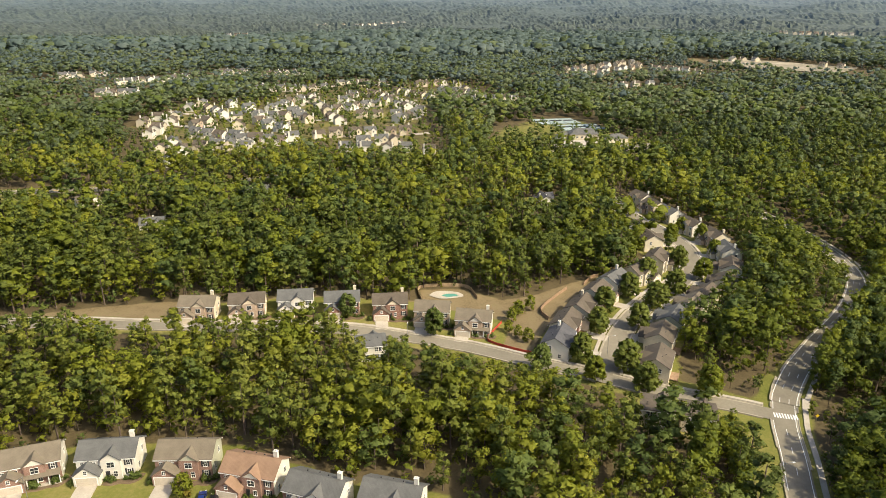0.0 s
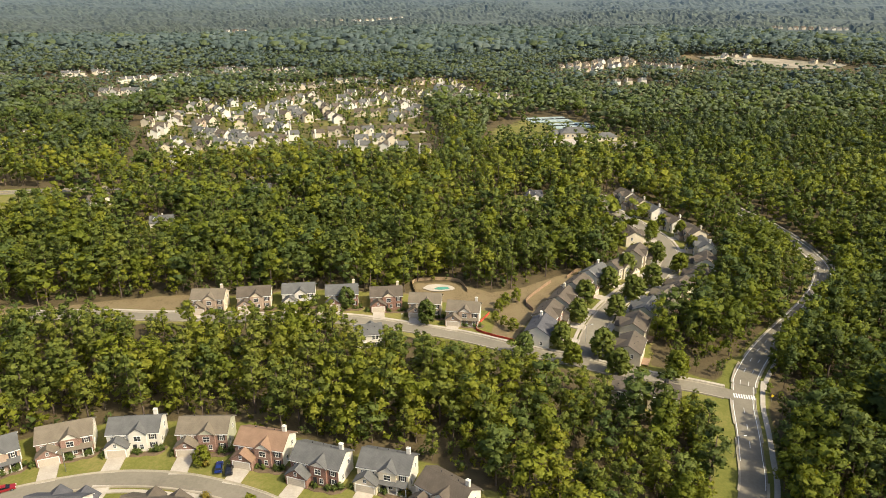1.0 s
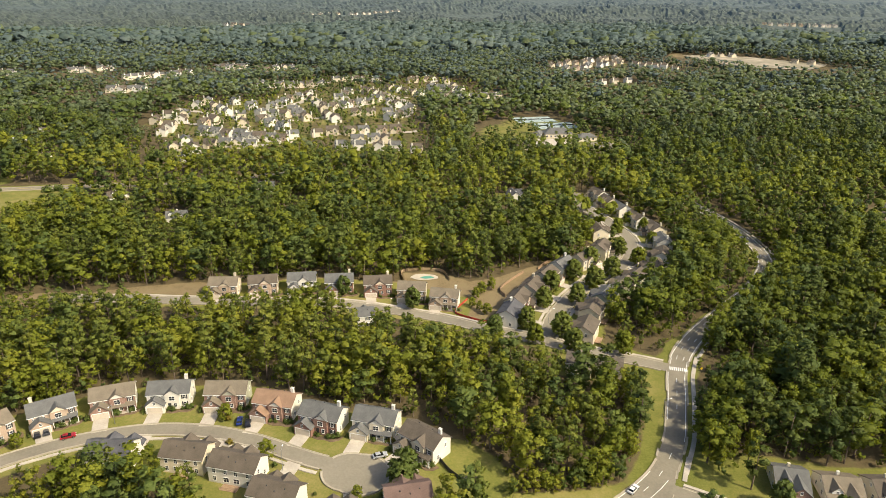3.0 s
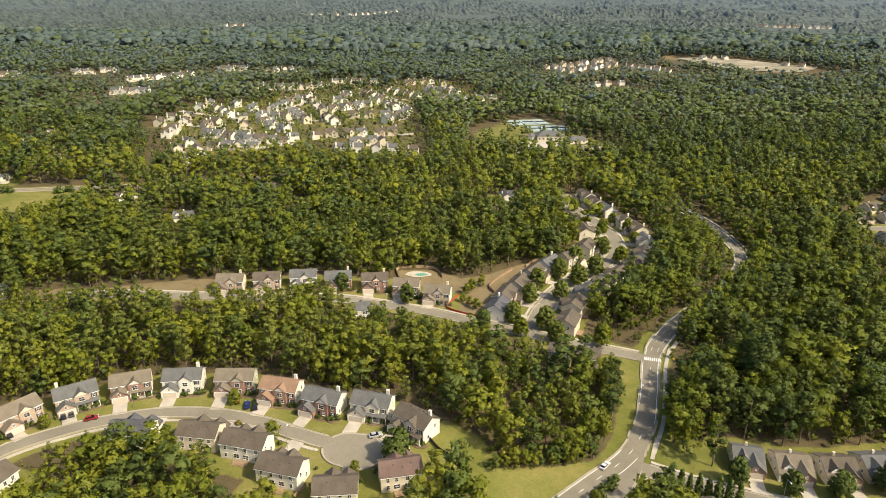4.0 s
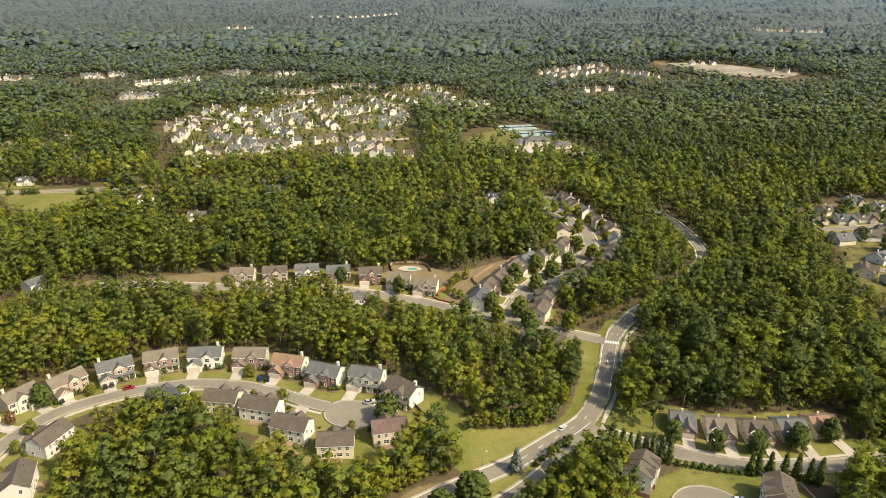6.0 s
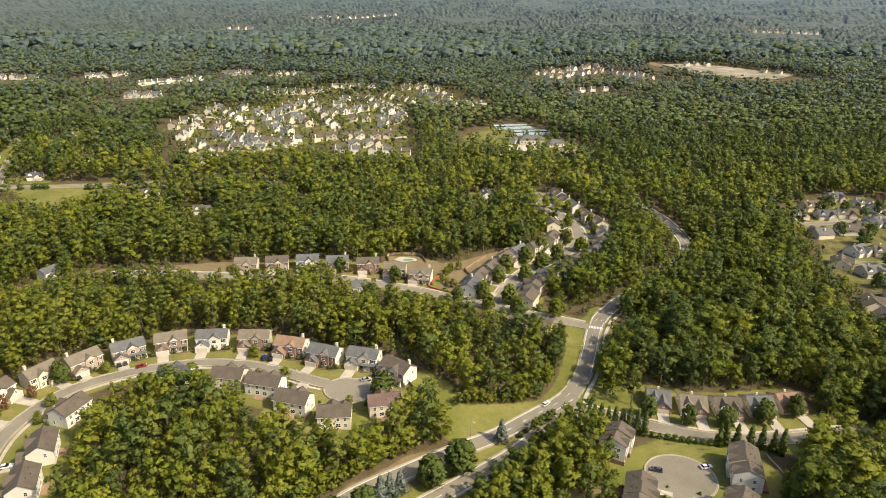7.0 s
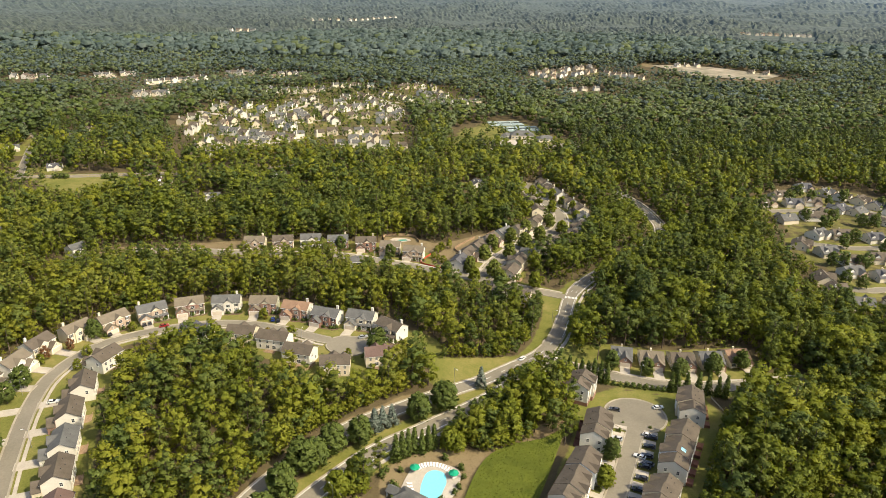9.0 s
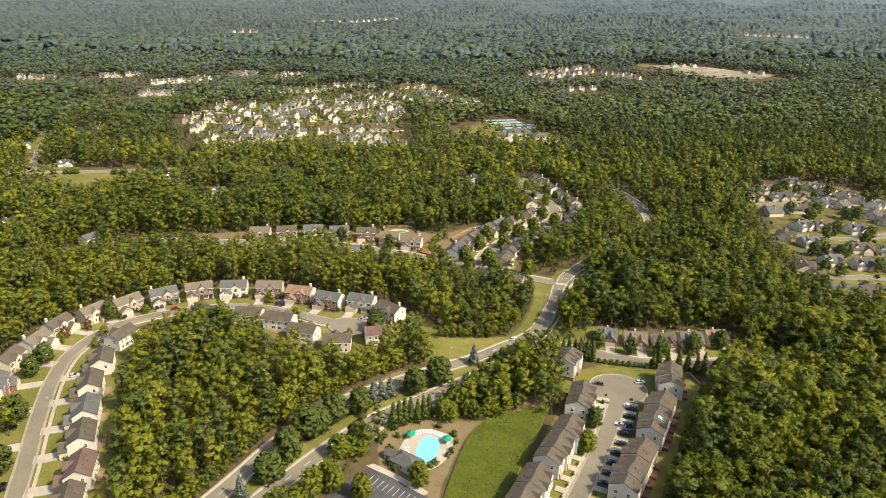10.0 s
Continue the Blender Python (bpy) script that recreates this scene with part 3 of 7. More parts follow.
# ---- ground: one sheet to the horizon ----
def masks(x, y):
    """(grass, soil) in 0..1, half at the edge."""
    soft = lambda d, w=3.0: np.clip(0.5 + d / (2 * w), 0, 1)
    homes = in_plot(x, y, FRONT_ROW + OUTER_ROW + LANE_ROW, 12, 19, 9)
    homes = np.maximum(homes, in_plot(x, y, INNER_ROW, 11, 22, 12))
    homes = np.maximum(homes, in_plot(x, y, REAR_ROW, 12, 15, 10))
    homes = np.maximum(homes, in_plot(x, y, REAR_SOUTH, 8, 12, 5))
    homes = np.maximum(homes, in_plot(x, y, SIDE_WEST + SIDE_EAST, 11, 18, 7))
    homes = np.maximum(homes, in_plot(x, y, EAST_ROW, 11, 20, 13))
    homes = np.maximum(homes, in_plot(x, y, FARM, 14, 14, 12))
    grass = soft(homes)
    for name, (pts, half) in ROADS.items():
        side = {"parkway_north": 4.0, "parkway_upper": 2.0, "side_street": 3.0, "rear_street": 3.0, "parkway_west_lane": 0.5}.get(name, 5.0)
        grass = np.maximum(grass, soft(half + side - off_line(x, y, LINES[name][::3])))
    for poly in (MEADOW, COURT_LAWN, WEST_LAWN, VERGE, BEND, CORNER):
        grass = np.maximum(grass, soft(in_poly(x, y, poly)))
    grass = np.maximum(grass, soft(in_poly(x, y, [(8, 121), (16, 122), (27, 114), (32, 104), (26, 92), (10, 92), (0, 98), (2, 106)])))
    grass = np.maximum(grass, soft(in_poly(x, y, [(84, 114), (92, 106), (108, 102), (108, 119), (97, 130), (90, 126)])))
    for ax, ay, bx, by, s in ALL_FAR:
        grass = np.maximum(grass, 0.62 * soft(13 - off_line(x, y, [(ax, ay), (bx, by)]), 6))
    grass = np.maximum(grass, np.maximum(0.47 * soft(in_poly(x, y, ESTATE), 10), 0.5 * soft(in_poly(x, y, VALLEY_LAWN), 6)))
    grass = np.maximum(grass, 0.6 * soft(in_poly(x, y, CLUB), 10))
    soil = np.zeros(np.shape(x))
    for poly in (CLEARED, POOLSIDE, BACKYARDS, WEST_BANK):
        soil = np.maximum(soil, soft(in_poly(x, y, poly)))
    soil = np.maximum(soil, soft(in_plot(x, y, REAR_ROW, 10, -4, 11)))
    soil = np.maximum(soil, soft(np.maximum(in_poly(x, y, SITE), in_poly(x, y, SITE_GRASS)), 20))
    soil = np.maximum(soil, soft(np.maximum(in_poly(x, y, [(-437, 581), (-416, 589), (-388, 547), (-408, 534)]), in_poly(x, y, [(-312, 456), (-295, 452), (-286, 426), (-296, 425)])), 4))
    soil = np.maximum(soil, soft(5 - off_line(x, y, [(78, 54), (62, 43), (47, 34)]), 2))
    return grass, soil * (1 - np.clip(soft(in_poly(x, y, FIELD)), 0, 1))


def axis(lo, a, b, hi, fine, grow=1.13):
    mid = list(np.arange(a, b + fine, fine))
    out, s = [], fine
    while mid[-1] + s * grow < hi:
        s *= grow
        mid.append(mid[-1] + s)
    s, low = fine, [a]
    while low[-1] - s * grow > lo:
        s *= grow
        low.append(low[-1] - s)
    return np.array(low[:0:-1] + mid)


def build_ground():
    xs, ys = axis(-5200, -240, 330, 5200, 3.0), axis(-1500, -60, 420, 5200, 3.0)
    gx, gy = np.meshgrid(xs, ys)
    gz = land(gx, gy)
    nx, ny = len(xs), len(ys)
    idx = np.arange(nx * ny).reshape(ny, nx)
    quads = np.stack([idx[:-1, :-1], idx[:-1, 1:], idx[1:, 1:], idx[1:, :-1]], -1).reshape(-1, 4)
    me = bpy.data.meshes.new("ground")
    me.from_pydata(np.stack([gx.ravel(), gy.ravel(), gz.ravel()], 1).tolist(), [], quads.tolist())
    g, s = masks(gx.ravel(), gy.ravel())
    for name, v in (("grass", g), ("soil", s)):
        me.attributes.new(name, "FLOAT", "POINT").data.foreach_set("value", v.astype(np.float32))
    me.polygons.foreach_set("use_smooth", [True] * len(me.polygons))
    me.materials.append(M["ground"])
    tagged(new("ground", me), "rolling ground of leaf litter, mown lawns and bare soil", "ground", kind="structure")


build_ground()


# ---- streets: asphalt with raised concrete kerbs, pavements, markings ----
def frames_of(line):
    t = np.gradient(line, axis=0)
    t /= np.linalg.norm(t, axis=1)[:, None] + 1e-9
    return np.stack([-t[:, 1], t[:, 0]], 1)


def strip(bm, line, offs, lifts, keep=None):
    """A ribbon along a line: offsets to its left and heights over the land."""
    nrm = frames_of(line)
    rows = []
    for p, n in zip(line, nrm):
        rows.append([bm.verts.new((p[0] + n[0] * o, p[1] + n[1] * o, h(p[0] + n[0] * o, p[1] + n[1] * o) + z)) for o, z in zip(offs, lifts)])
    for i in range(len(rows) - 1):
        if keep is None or keep[i]:
            for j in range(len(offs) - 1):
                bm.faces.new((rows[i][j], rows[i][j + 1], rows[i + 1][j + 1], rows[i + 1][j]))


def clear_of(pts, own, margin=0.4):
    """Which points lie outside every other street."""
    ok = np.ones(len(pts), bool)
    for name, (p, half) in ROADS.items():
        if name != own:
            ok &= off_line(pts[:, 0], pts[:, 1], LINES[name]) > half + margin
    for x, y, r in BULBS:
        ok &= np.hypot(pts[:, 0] - x, pts[:, 1] - y) > r - 0.1
    return ok


def build_street(name, lift, walks=()):
    pts, half = ROADS[name]
    line = LINES[name]
    bm = bmesh.new()
    strip(bm, line, np.linspace(-half, half, 5), [lift] * 5)
    road = tagged(new("road", mesh_of("road", bm, M["asphalt"])), "worn grey asphalt street with concrete kerbs", "road", kind="structure")
    nrm = frames_of(line)
    for side in (-1, 1):
        edge = line + nrm * side * (half + 0.3)
        bm = bmesh.new()
        o = [side * (half - 0.35), side * (half + 0.08), side * (half + 0.12), side * (half + 0.38), side * (half + 0.42)]
        strip(bm, line, o, [lift + 0.012, lift + 0.014, lift + 0.15, lift + 0.16, -0.05], clear_of(edge, name))
        part("kerb", bm, M["kerb"], road, "pale concrete kerb and gutter")
    for side, gap, width in walks:
        mid = line + nrm * side * (half + gap)
        bm = bmesh.new()
        o = [side * (half + gap), side * (half + gap + 0.01), side * (half + gap + width), side * (half + gap + width + 0.01)]
        strip(bm, line, o, [0.0, 0.30, 0.30, 0.0], clear_of(mid, name, 1.0))
        part("sidewalk", bm, M["concrete"], road, "pale concrete sidewalk")
    return road


STREETS = {}
for i, (name, walks) in enumerate((("parkway_north", [(-1, 1.6, 1.5)]), ("parkway_east_lane", [(-1, 1.8, 1.4)]), ("parkway_west_lane", []), ("rear_street", [(-1, 1.0, 1.2)]), ("side_street", [(-1, 1.0, 1.2), (1, 1.0, 1.2)]),
                                   ("front_street", [(1, 1.2, 1.2)]), ("east_street", [(1, 1.0, 1.2)]), ("court_drive", [(-1, 0.6, 1.1)]), ("valley_street", []), ("valley_street_upper", []), ("valley_street_low", []), ("west_lane", []), ("west_road", []), ("parkway_upper", [(-1, 1.6, 1.5)]))):
    STREETS[name] = build_street(name, 0.24 + 0.012 * i, walks)


def disc(name, x, y, r, lift, material, parent, label=""):
    bm = bmesh.new()
    rings = [bm.verts.new((x, y, h(x, y) + lift))]
    prev = None
    for k in range(1, 5):
        ring = [bm.verts.new((x + r * k / 4 * math.cos(a), y + r * k / 4 * math.sin(a), h(x + r * k / 4 * math.cos(a), y + r * k / 4 * math.sin(a)) + lift)) for a in np.linspace(0, 2 * math.pi, 40, endpoint=False)]
        for i in range(40):
            j = (i + 1) % 40
            bm.faces.new((rings[0], ring[i], ring[j]) if prev is None else (prev[i], ring[i], ring[j], prev[j]))
        prev = ring
    return part(name, bm, material, parent, label)


for (x, y, r), name in zip(BULBS, ("front_street", "court_drive", "side_street", "front_street")):
    lift = {"front_street": 0.308, "court_drive": 0.332, "side_street": 0.296}[name] + 0.0008 * r
    disc("turning_circle", x, y, r, lift, M["asphalt"], STREETS[name])
    ring = np.array([(x + r * math.cos(a), y + r * math.sin(a)) for a in np.linspace(0, 2 * math.pi, 73)])
    if r > 5:
        ok = np.ones(len(ring), bool)
        for bx, by, br in BULBS:
            if (bx, by) != (x, y):
                ok &= np.hypot(ring[:, 0] - bx, ring[:, 1] - by) > br
        for p, half in ROADS.values():
            ok &= off_line(ring[:, 0], ring[:, 1], smooth_line(p)) > half + 0.2
        bm = bmesh.new()
        strip(bm, ring, [-0.42, -0.38, -0.1, 0.0, 0.35], [-0.05, lift + 0.15, lift + 0.14, lift + 0.014, lift + 0.012], ok)
        part("kerb", bm, M["kerb"], STREETS[name], "pale concrete kerb and gutter")


def paint_line(road, line, off, width, lift, on=0.0, gap=0.0, material="paint"):
    """A painted line, broken where on and gap are given; each dash is a part."""
    nrm = frames_of(line)
    mid = line + nrm * off
    length = np.concatenate([[0], np.cumsum(np.linalg.norm(np.diff(mid, axis=0), axis=1))])
    at = lambda s: np.array([np.interp(s, length, mid[:, 0]), np.interp(s, length, mid[:, 1])])
    s, total = 0.0, length[-1]
    while s < total - 0.5:
        e = min(s + (on or total), total)
        seg = np.array([at(v) for v in np.linspace(s, e, max(2, int((e - s) / 2.5)))])
        bm = bmesh.new()
        strip(bm, seg, [-width / 2, width / 2], [lift, lift])
        part("lane_marking", bm, M[material], road)
        s = e + (gap if on else total)


pn = LINES["parkway_north"]
paint_line(STREETS["parkway_north"], pn[8:], 3.1, 0.18, 0.27)
paint_line(STREETS["parkway_north"], pn[5:], -3.0, 0.18, 0.27)
paint_line(STREETS["parkway_north"], pn[10:], 0.0, 0.16, 0.27, 3, 6)
for off in (-3.5, 3.5):
    paint_line(STREETS["parkway_upper"], LINES["parkway_upper"], off, 0.2, 0.42)
for off in (-1.3, 1.3):
    paint_line(STREETS["parkway_upper"], LINES["parkway_upper"], off, 0.16, 0.42, 3, 6)
for name in ("parkway_east_lane", "parkway_west_lane"):
    lift = 0.285 if name == "parkway_east_lane" else 0.297
    paint_line(STREETS[name], LINES[name][:-14], 3.0, 0.2, lift)
    paint_line(STREETS[name], LINES[name][:-14], -3.0, 0.2, lift)
    paint_line(STREETS[name], LINES[name][:-10], 0.0, 0.16, lift, 3, 7)
paint_line(STREETS["west_road"], LINES["west_road"], 0, 0.3, 0.42, 0, 0, "paint_yellow")
# zebra crossing: bars across the parkway
for k in range(9):
    u = -3.1 + k * 0.78
    c, d = Vector((102.5, 173.6)), Vector((0.91, -0.21)).normalized()
    n = Vector((-d.y, d.x))
    bm = bmesh.new()
    q = [c + d * (u + a) + n * b for a, b in ((-0.22, -1.3), (0.22, -1.3), (0.22, 1.3), (-0.22, 1.3))]
    face(bm, [(p.x, p.y, h(p.x, p.y) + 0.36) for p in q])
    part("crossing_bar", bm, M["paint"], STREETS["parkway_north"])


from mathutils import geometry


# ---- flat patches laid on the land ----
def patch(name, poly, lift, material, label, category, rough=0.0, cell=2.0):
    line = smooth_line([*poly, poly[0]], cell)[:-1]
    gx, gy = np.meshgrid(np.arange(line[:, 0].min(), line[:, 0].max(), cell), np.arange(line[:, 1].min(), line[:, 1].max(), cell))
    gx, gy = gx.ravel(), gy.ravel()
    inside = in_poly(gx, gy, [tuple(p) for p in line]) > cell * 0.4
    pts = [Vector(p) for p in line] + [Vector((x, y)) for x, y in zip(gx[inside], gy[inside])]
    n = len(line)
    v, e, f, *_ = geometry.delaunay_2d_cdt(pts, [(i, (i + 1) % n) for i in range(n)], [], 1, 0.001)
    me = bpy.data.meshes.new(name)
    zs = [h(p.x, p.y) + lift + (rough * noise.noise((p.x * 0.7, p.y * 0.7, 0)) if rough else 0) for p in v]
    me.from_pydata([(p.x, p.y, z) for p, z in zip(v, zs)], [], [q for q in f])
    bm = bmesh.new()
    bm.from_mesh(me)
    bmesh.ops.recalc_face_normals(bm, faces=bm.faces)
    bm.to_mesh(me)
    bm.free()
    me.materials.append(material)
    return tagged(new(name, me), label, category, kind="structure")


# ---- backdrop: wooded hills at the skyline, haze painted as a growing glow ----
def build_backdrop():
    m, n, l, p = nodes_of("skyline_hills")
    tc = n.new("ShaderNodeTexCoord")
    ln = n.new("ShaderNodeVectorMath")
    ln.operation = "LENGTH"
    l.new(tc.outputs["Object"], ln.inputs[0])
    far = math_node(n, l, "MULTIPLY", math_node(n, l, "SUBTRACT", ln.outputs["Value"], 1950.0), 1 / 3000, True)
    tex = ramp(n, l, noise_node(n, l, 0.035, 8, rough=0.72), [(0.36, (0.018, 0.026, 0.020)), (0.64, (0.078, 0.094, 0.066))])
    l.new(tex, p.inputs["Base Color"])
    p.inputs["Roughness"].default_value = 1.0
    # emission stands in for haze: a blue glow that rises with distance
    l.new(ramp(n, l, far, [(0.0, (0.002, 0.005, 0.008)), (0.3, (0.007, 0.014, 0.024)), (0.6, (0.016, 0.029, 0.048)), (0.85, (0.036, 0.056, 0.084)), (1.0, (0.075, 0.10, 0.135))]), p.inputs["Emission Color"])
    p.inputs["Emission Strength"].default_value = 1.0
    rs, an = 1960 + 3740 * np.linspace(0, 1, 125) ** 1.5, np.radians(np.linspace(-39, 39, 460))
    rr, aa = np.meshgrid(rs, an, indexing="ij")
    x, y = rr * np.sin(aa), rr * np.cos(aa)
    grow = np.clip((rr - 1960) / 500, 0, 1)
    field = lambda a, b, c: np.array([noise.noise((u / a, v / b, c)) for u, v in zip(x.ravel(), y.ravel())]).reshape(x.shape)
    top = 12 + field(420, 260, 1.0) * 26 * grow + field(11, 30, 5.0) * 12 + field(60, 110, 8.0) * 8
    top = np.maximum(top, 5 + field(11, 30, 6.0) * 3)
    for ax, ay, bx, by, k in HILL_ROWS:
        for back in (0, -70, -140):
            top = np.where(off_line(x, y, [(ax, ay + back), (bx, by + back)]) < 34, np.minimum(top, 1.0), top)
    z = land(x, y) + top
    nr, na = x.shape
    idx = np.arange(nr * na).reshape(nr, na)
    q = np.stack([idx[:-1, :-1], idx[:-1, 1:], idx[1:, 1:], idx[1:, :-1]], -1).reshape(-1, 4)
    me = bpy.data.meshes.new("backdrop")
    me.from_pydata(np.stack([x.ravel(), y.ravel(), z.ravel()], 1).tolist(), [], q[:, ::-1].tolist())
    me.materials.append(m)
    tagged(new("backdrop", me), "wooded hills along the skyline with a painted blue haze glow", "hills", kind="structure")


build_backdrop()

# ---- houses ----
FACING = {"front": 0, "right": 90, "back": 180, "left": 270}


def window_meshes(w, hgt):
    bm = bmesh.new()
    for x0, x1, z0, z1, y0 in ((-w / 2 - 0.07, -w / 2, -0.07, hgt + 0.07, -0.09), (w / 2, w / 2 + 0.07, -0.07, hgt + 0.07, -0.09), (-w / 2, w / 2, hgt, hgt + 0.07, -0.09), (-w / 2 - 0.1, w / 2 + 0.1, -0.12, 0, -0.12),
                               (-w / 2, w / 2, hgt / 2 - 0.03, hgt / 2 + 0.03, -0.05), (-0.025, 0.025, 0.01, hgt / 2 - 0.04, -0.045), (-0.025, 0.025, hgt / 2 + 0.04, hgt - 0.01, -0.045)):
        box(bm, x0, x1, y0, 0.02, z0, z1)
    frame_mesh = mesh_of("window", bm, M["trim"])
    bm = bmesh.new()
    box(bm, -w / 2, w / 2, -0.03, 0.0, 0, hgt)
    return frame_mesh, mesh_of("pane", bm, M["glass"])


WIN = window_meshes(0.9, 1.4)
WIN_SMALL = window_meshes(0.7, 0.95)
WIN_WIDE = window_meshes(1.7, 1.5)
bm = bmesh.new()
box(bm, -0.2, 0.2, -0.07, 0, -0.05, 1.55)
for k in range(9):
    box(bm, -0.15, 0.15, -0.085, -0.07, 0.02 + k * 0.16, 0.12 + k * 0.16)
SHUTTER = mesh_of("shutter", bm, M["shutter"])


def garage_door_mesh(w, hgt=2.15):
    bm = bmesh.new()
    for r in range(4):
        box(bm, -w / 2, w / 2, -0.05, 0.01, r * hgt / 4 + 0.015, (r + 1) * hgt / 4 - 0.015)
    return mesh_of("garage_door", bm, M["door"])


GARAGE_DOOR = garage_door_mesh(4.8)
GARAGE_SINGLE = garage_door_mesh(2.5)
bm = bmesh.new()
box(bm, -0.5, 0.5, -0.06, 0.01, 0, 2.1)
for z0, z1 in ((0.2, 0.9), (1.1, 1.9)):
    for x in (-0.22, 0.22):
        box(bm, x - 0.16, x + 0.16, -0.085, -0.06, z0, z1)
FRONT_DOOR = mesh_of("door", bm, M["shutter"])


def turned(x, y, z, facing):
    return pose(x, y, z, 0, 0, FACING[facing])


def add_window(parent, x, y, z, facing="front", kind=None, shutters=False):
    kind = kind or WIN
    w = part("window", kind[0], None, parent, at=turned(x, y, z, facing))
    part("pane", kind[1], None, w)
    if shutters:
        for s in (-0.77, 0.77):
            part("shutter", SHUTTER, None, w, at=pose(s, 0, 0))
    return w


def house(x, y, turn, label, wall="white", front="brick", roof="roof_grey", width=13.6, garage=-1, bay=True, porch=False, chimney=1, deck=True, ridge=7.9, group="", shutters=True, depth=8.4, glazed="front back left right"):
    """A two-storey house: gabled body, garage wing, front bay with its own gable, chimney, windows; faces local -y."""
    t = thing("house", pose(x, y, h(x, y) + 0.25, 0, 0, turn), label, "house", group)
    W, D, E = width / 2, depth / 2, 5.4
    bm = bmesh.new()
    gable_walls(bm, -W, W, -D, D, -1.6, E, ridge)
    part("wall", bm, M[wall], t)
    bm = bmesh.new()
    box(bm, -W - 0.02, W + 0.02, -D - 0.14, -D + 0.02, -1.6, E - 0.12)
    part("front_wall", bm, M[front], t, "front wall of " + {"brick": "red brick", "brick_tan": "tan brick", "brick_dark": "brown brick"}.get(front, "painted siding"))
    bm = bmesh.new()
    gable_roof(bm, -W, W, -D, D, E, ridge, over=0.38)
    part("roof", bm, M[roof], t)
    for yy in (-D - 0.42, D + 0.34):
        bm = bmesh.new()
        box(bm, -W - 0.38, W + 0.38, yy, yy + 0.08, E - 0.42, E - 0.2)
        part("gutter", bm, M["trim"], t)
    g = garage
    # garage wing
    gx0, gx1 = (-W, -W + 6.0) if g < 0 else (W - 6.0, W)
    gc = (gx0 + gx1) / 2
    bm = bmesh.new()
    gable_walls(bm, gx0, gx1, -D - 3.0, -D - 0.14, -1.6, 2.75, 5.0, "y")
    wing = part("garage_wing", bm, M[front], t)
    bm = bmesh.new()
    gable_roof(bm, gx0, gx1, -D - 3.0, -D - 0.5, 2.75, 5.0, "y", 0.32)
    part("garage_roof", bm, M[roof], t)
    part("garage_door", GARAGE_DOOR, None, wing, at=pose(gc, -D - 3.0, 0))
    bm = bmesh.new()
    box(bm, gc - 2.6, gc - 2.42, -D - 3.07, -D - 3.0, 0, 2.3), box(bm, gc + 2.42, gc + 2.6, -D - 3.07, -D - 3.0, 0, 2.3), box(bm, gc - 2.6, gc + 2.6, -D - 3.08, -D - 3.0, 2.16, 2.36)
    part("door_trim", bm, M["trim"], wing)
    add_window(wing, gc, -D - 3.0, 3.1, kind=WIN_SMALL)
    # bay with gable
    side = -g
    bx = side * (W - 5.4) if bay else 0
    if bay:
        bm = bmesh.new()
        gable_walls(bm, bx - 2.3, bx + 2.3, -D - 0.8, -D + 0.5, -1.6, E, E + 1.7, "y")
        b = part("bay", bm, M[front], t)
        bm = bmesh.new()
        gable_roof(bm, bx - 2.3, bx + 2.3, -D - 0.8, -0.8, E, E + 1.75, "y", 0.3)
        part("bay_roof", bm, M[roof], t)
        bm = bmesh.new()
        prism(bm, [(bx - 2.0, E + 0.02), (bx + 2.0, E + 0.02), (bx, E + 1.5)], -D - 0.86, -D - 0.79, "y")
        part("gable_panel", bm, M[wall], t)
        add_window(b, bx, -D - 0.8, 3.2, kind=WIN_WIDE, shutters=False)
        part("door", FRONT_DOOR, None, b, at=pose(bx - 0.9 * side, -D - 0.8, 0.1))
        add_window(b, bx + 0.9 * side, -D - 0.8, 0.7)
    xs = [-W + 1.4, -W + 4.2, W - 4.2, W - 1.5]
    for wx in xs:
        if bay and abs(wx - bx) < 3.0:
            continue
        if not (gx0 - 0.5 < wx < gx1 + 0.5):
            add_window(t, wx, -D - 0.14, 0.7, shutters=shutters)
            add_window(t, wx, -D - 0.14, 3.3, shutters=shutters)
        elif abs(wx - gc) > 1.0:
            add_window(t, wx, -D - 0.14, 3.55, kind=WIN_SMALL)
    if porch:
        px0, px1 = (gx1 + 0.2, W) if g < 0 else (-W, gx0 - 0.2)
        bm = bmesh.new()
        prism(bm, [(-D - 2.1, 2.5), (-D - 2.1, 2.62), (-D - 0.1, 3.25), (-D - 0.1, 3.1)], px0, px1)
        part("porch_roof", bm, M[roof], t)
        bm = bmesh.new()
        box(bm, px0, px1, -D - 1.9, -D - 0.1, -1.0, 0.1)
        part("porch_floor", bm, M["concrete"], t)
        for k in range(4):
            bm = bmesh.new()
            cx = px0 + 0.2 + k * (px1 - px0 - 0.4) / 3
            box(bm, cx - 0.1, cx + 0.1, -D - 1.9, -D - 1.7, 0.1, 2.55)
            part("porch_post", bm, M["trim"], t)
    for wx in (-W + 2, -1.6, 1.6, W - 2) if "back" in glazed else ():
        add_window(t, wx, D, 3.3, "back")
        add_window(t, wx, D, 0.7, "back", WIN_WIDE if abs(wx) < 2 else WIN)
    for s, name in ((-W, "left"), (W, "right")):
        if name not in glazed:
            continue
        add_window(t, s, 1.6, 3.3, name)
        add_window(t, s, -1.8, 0.8, name)
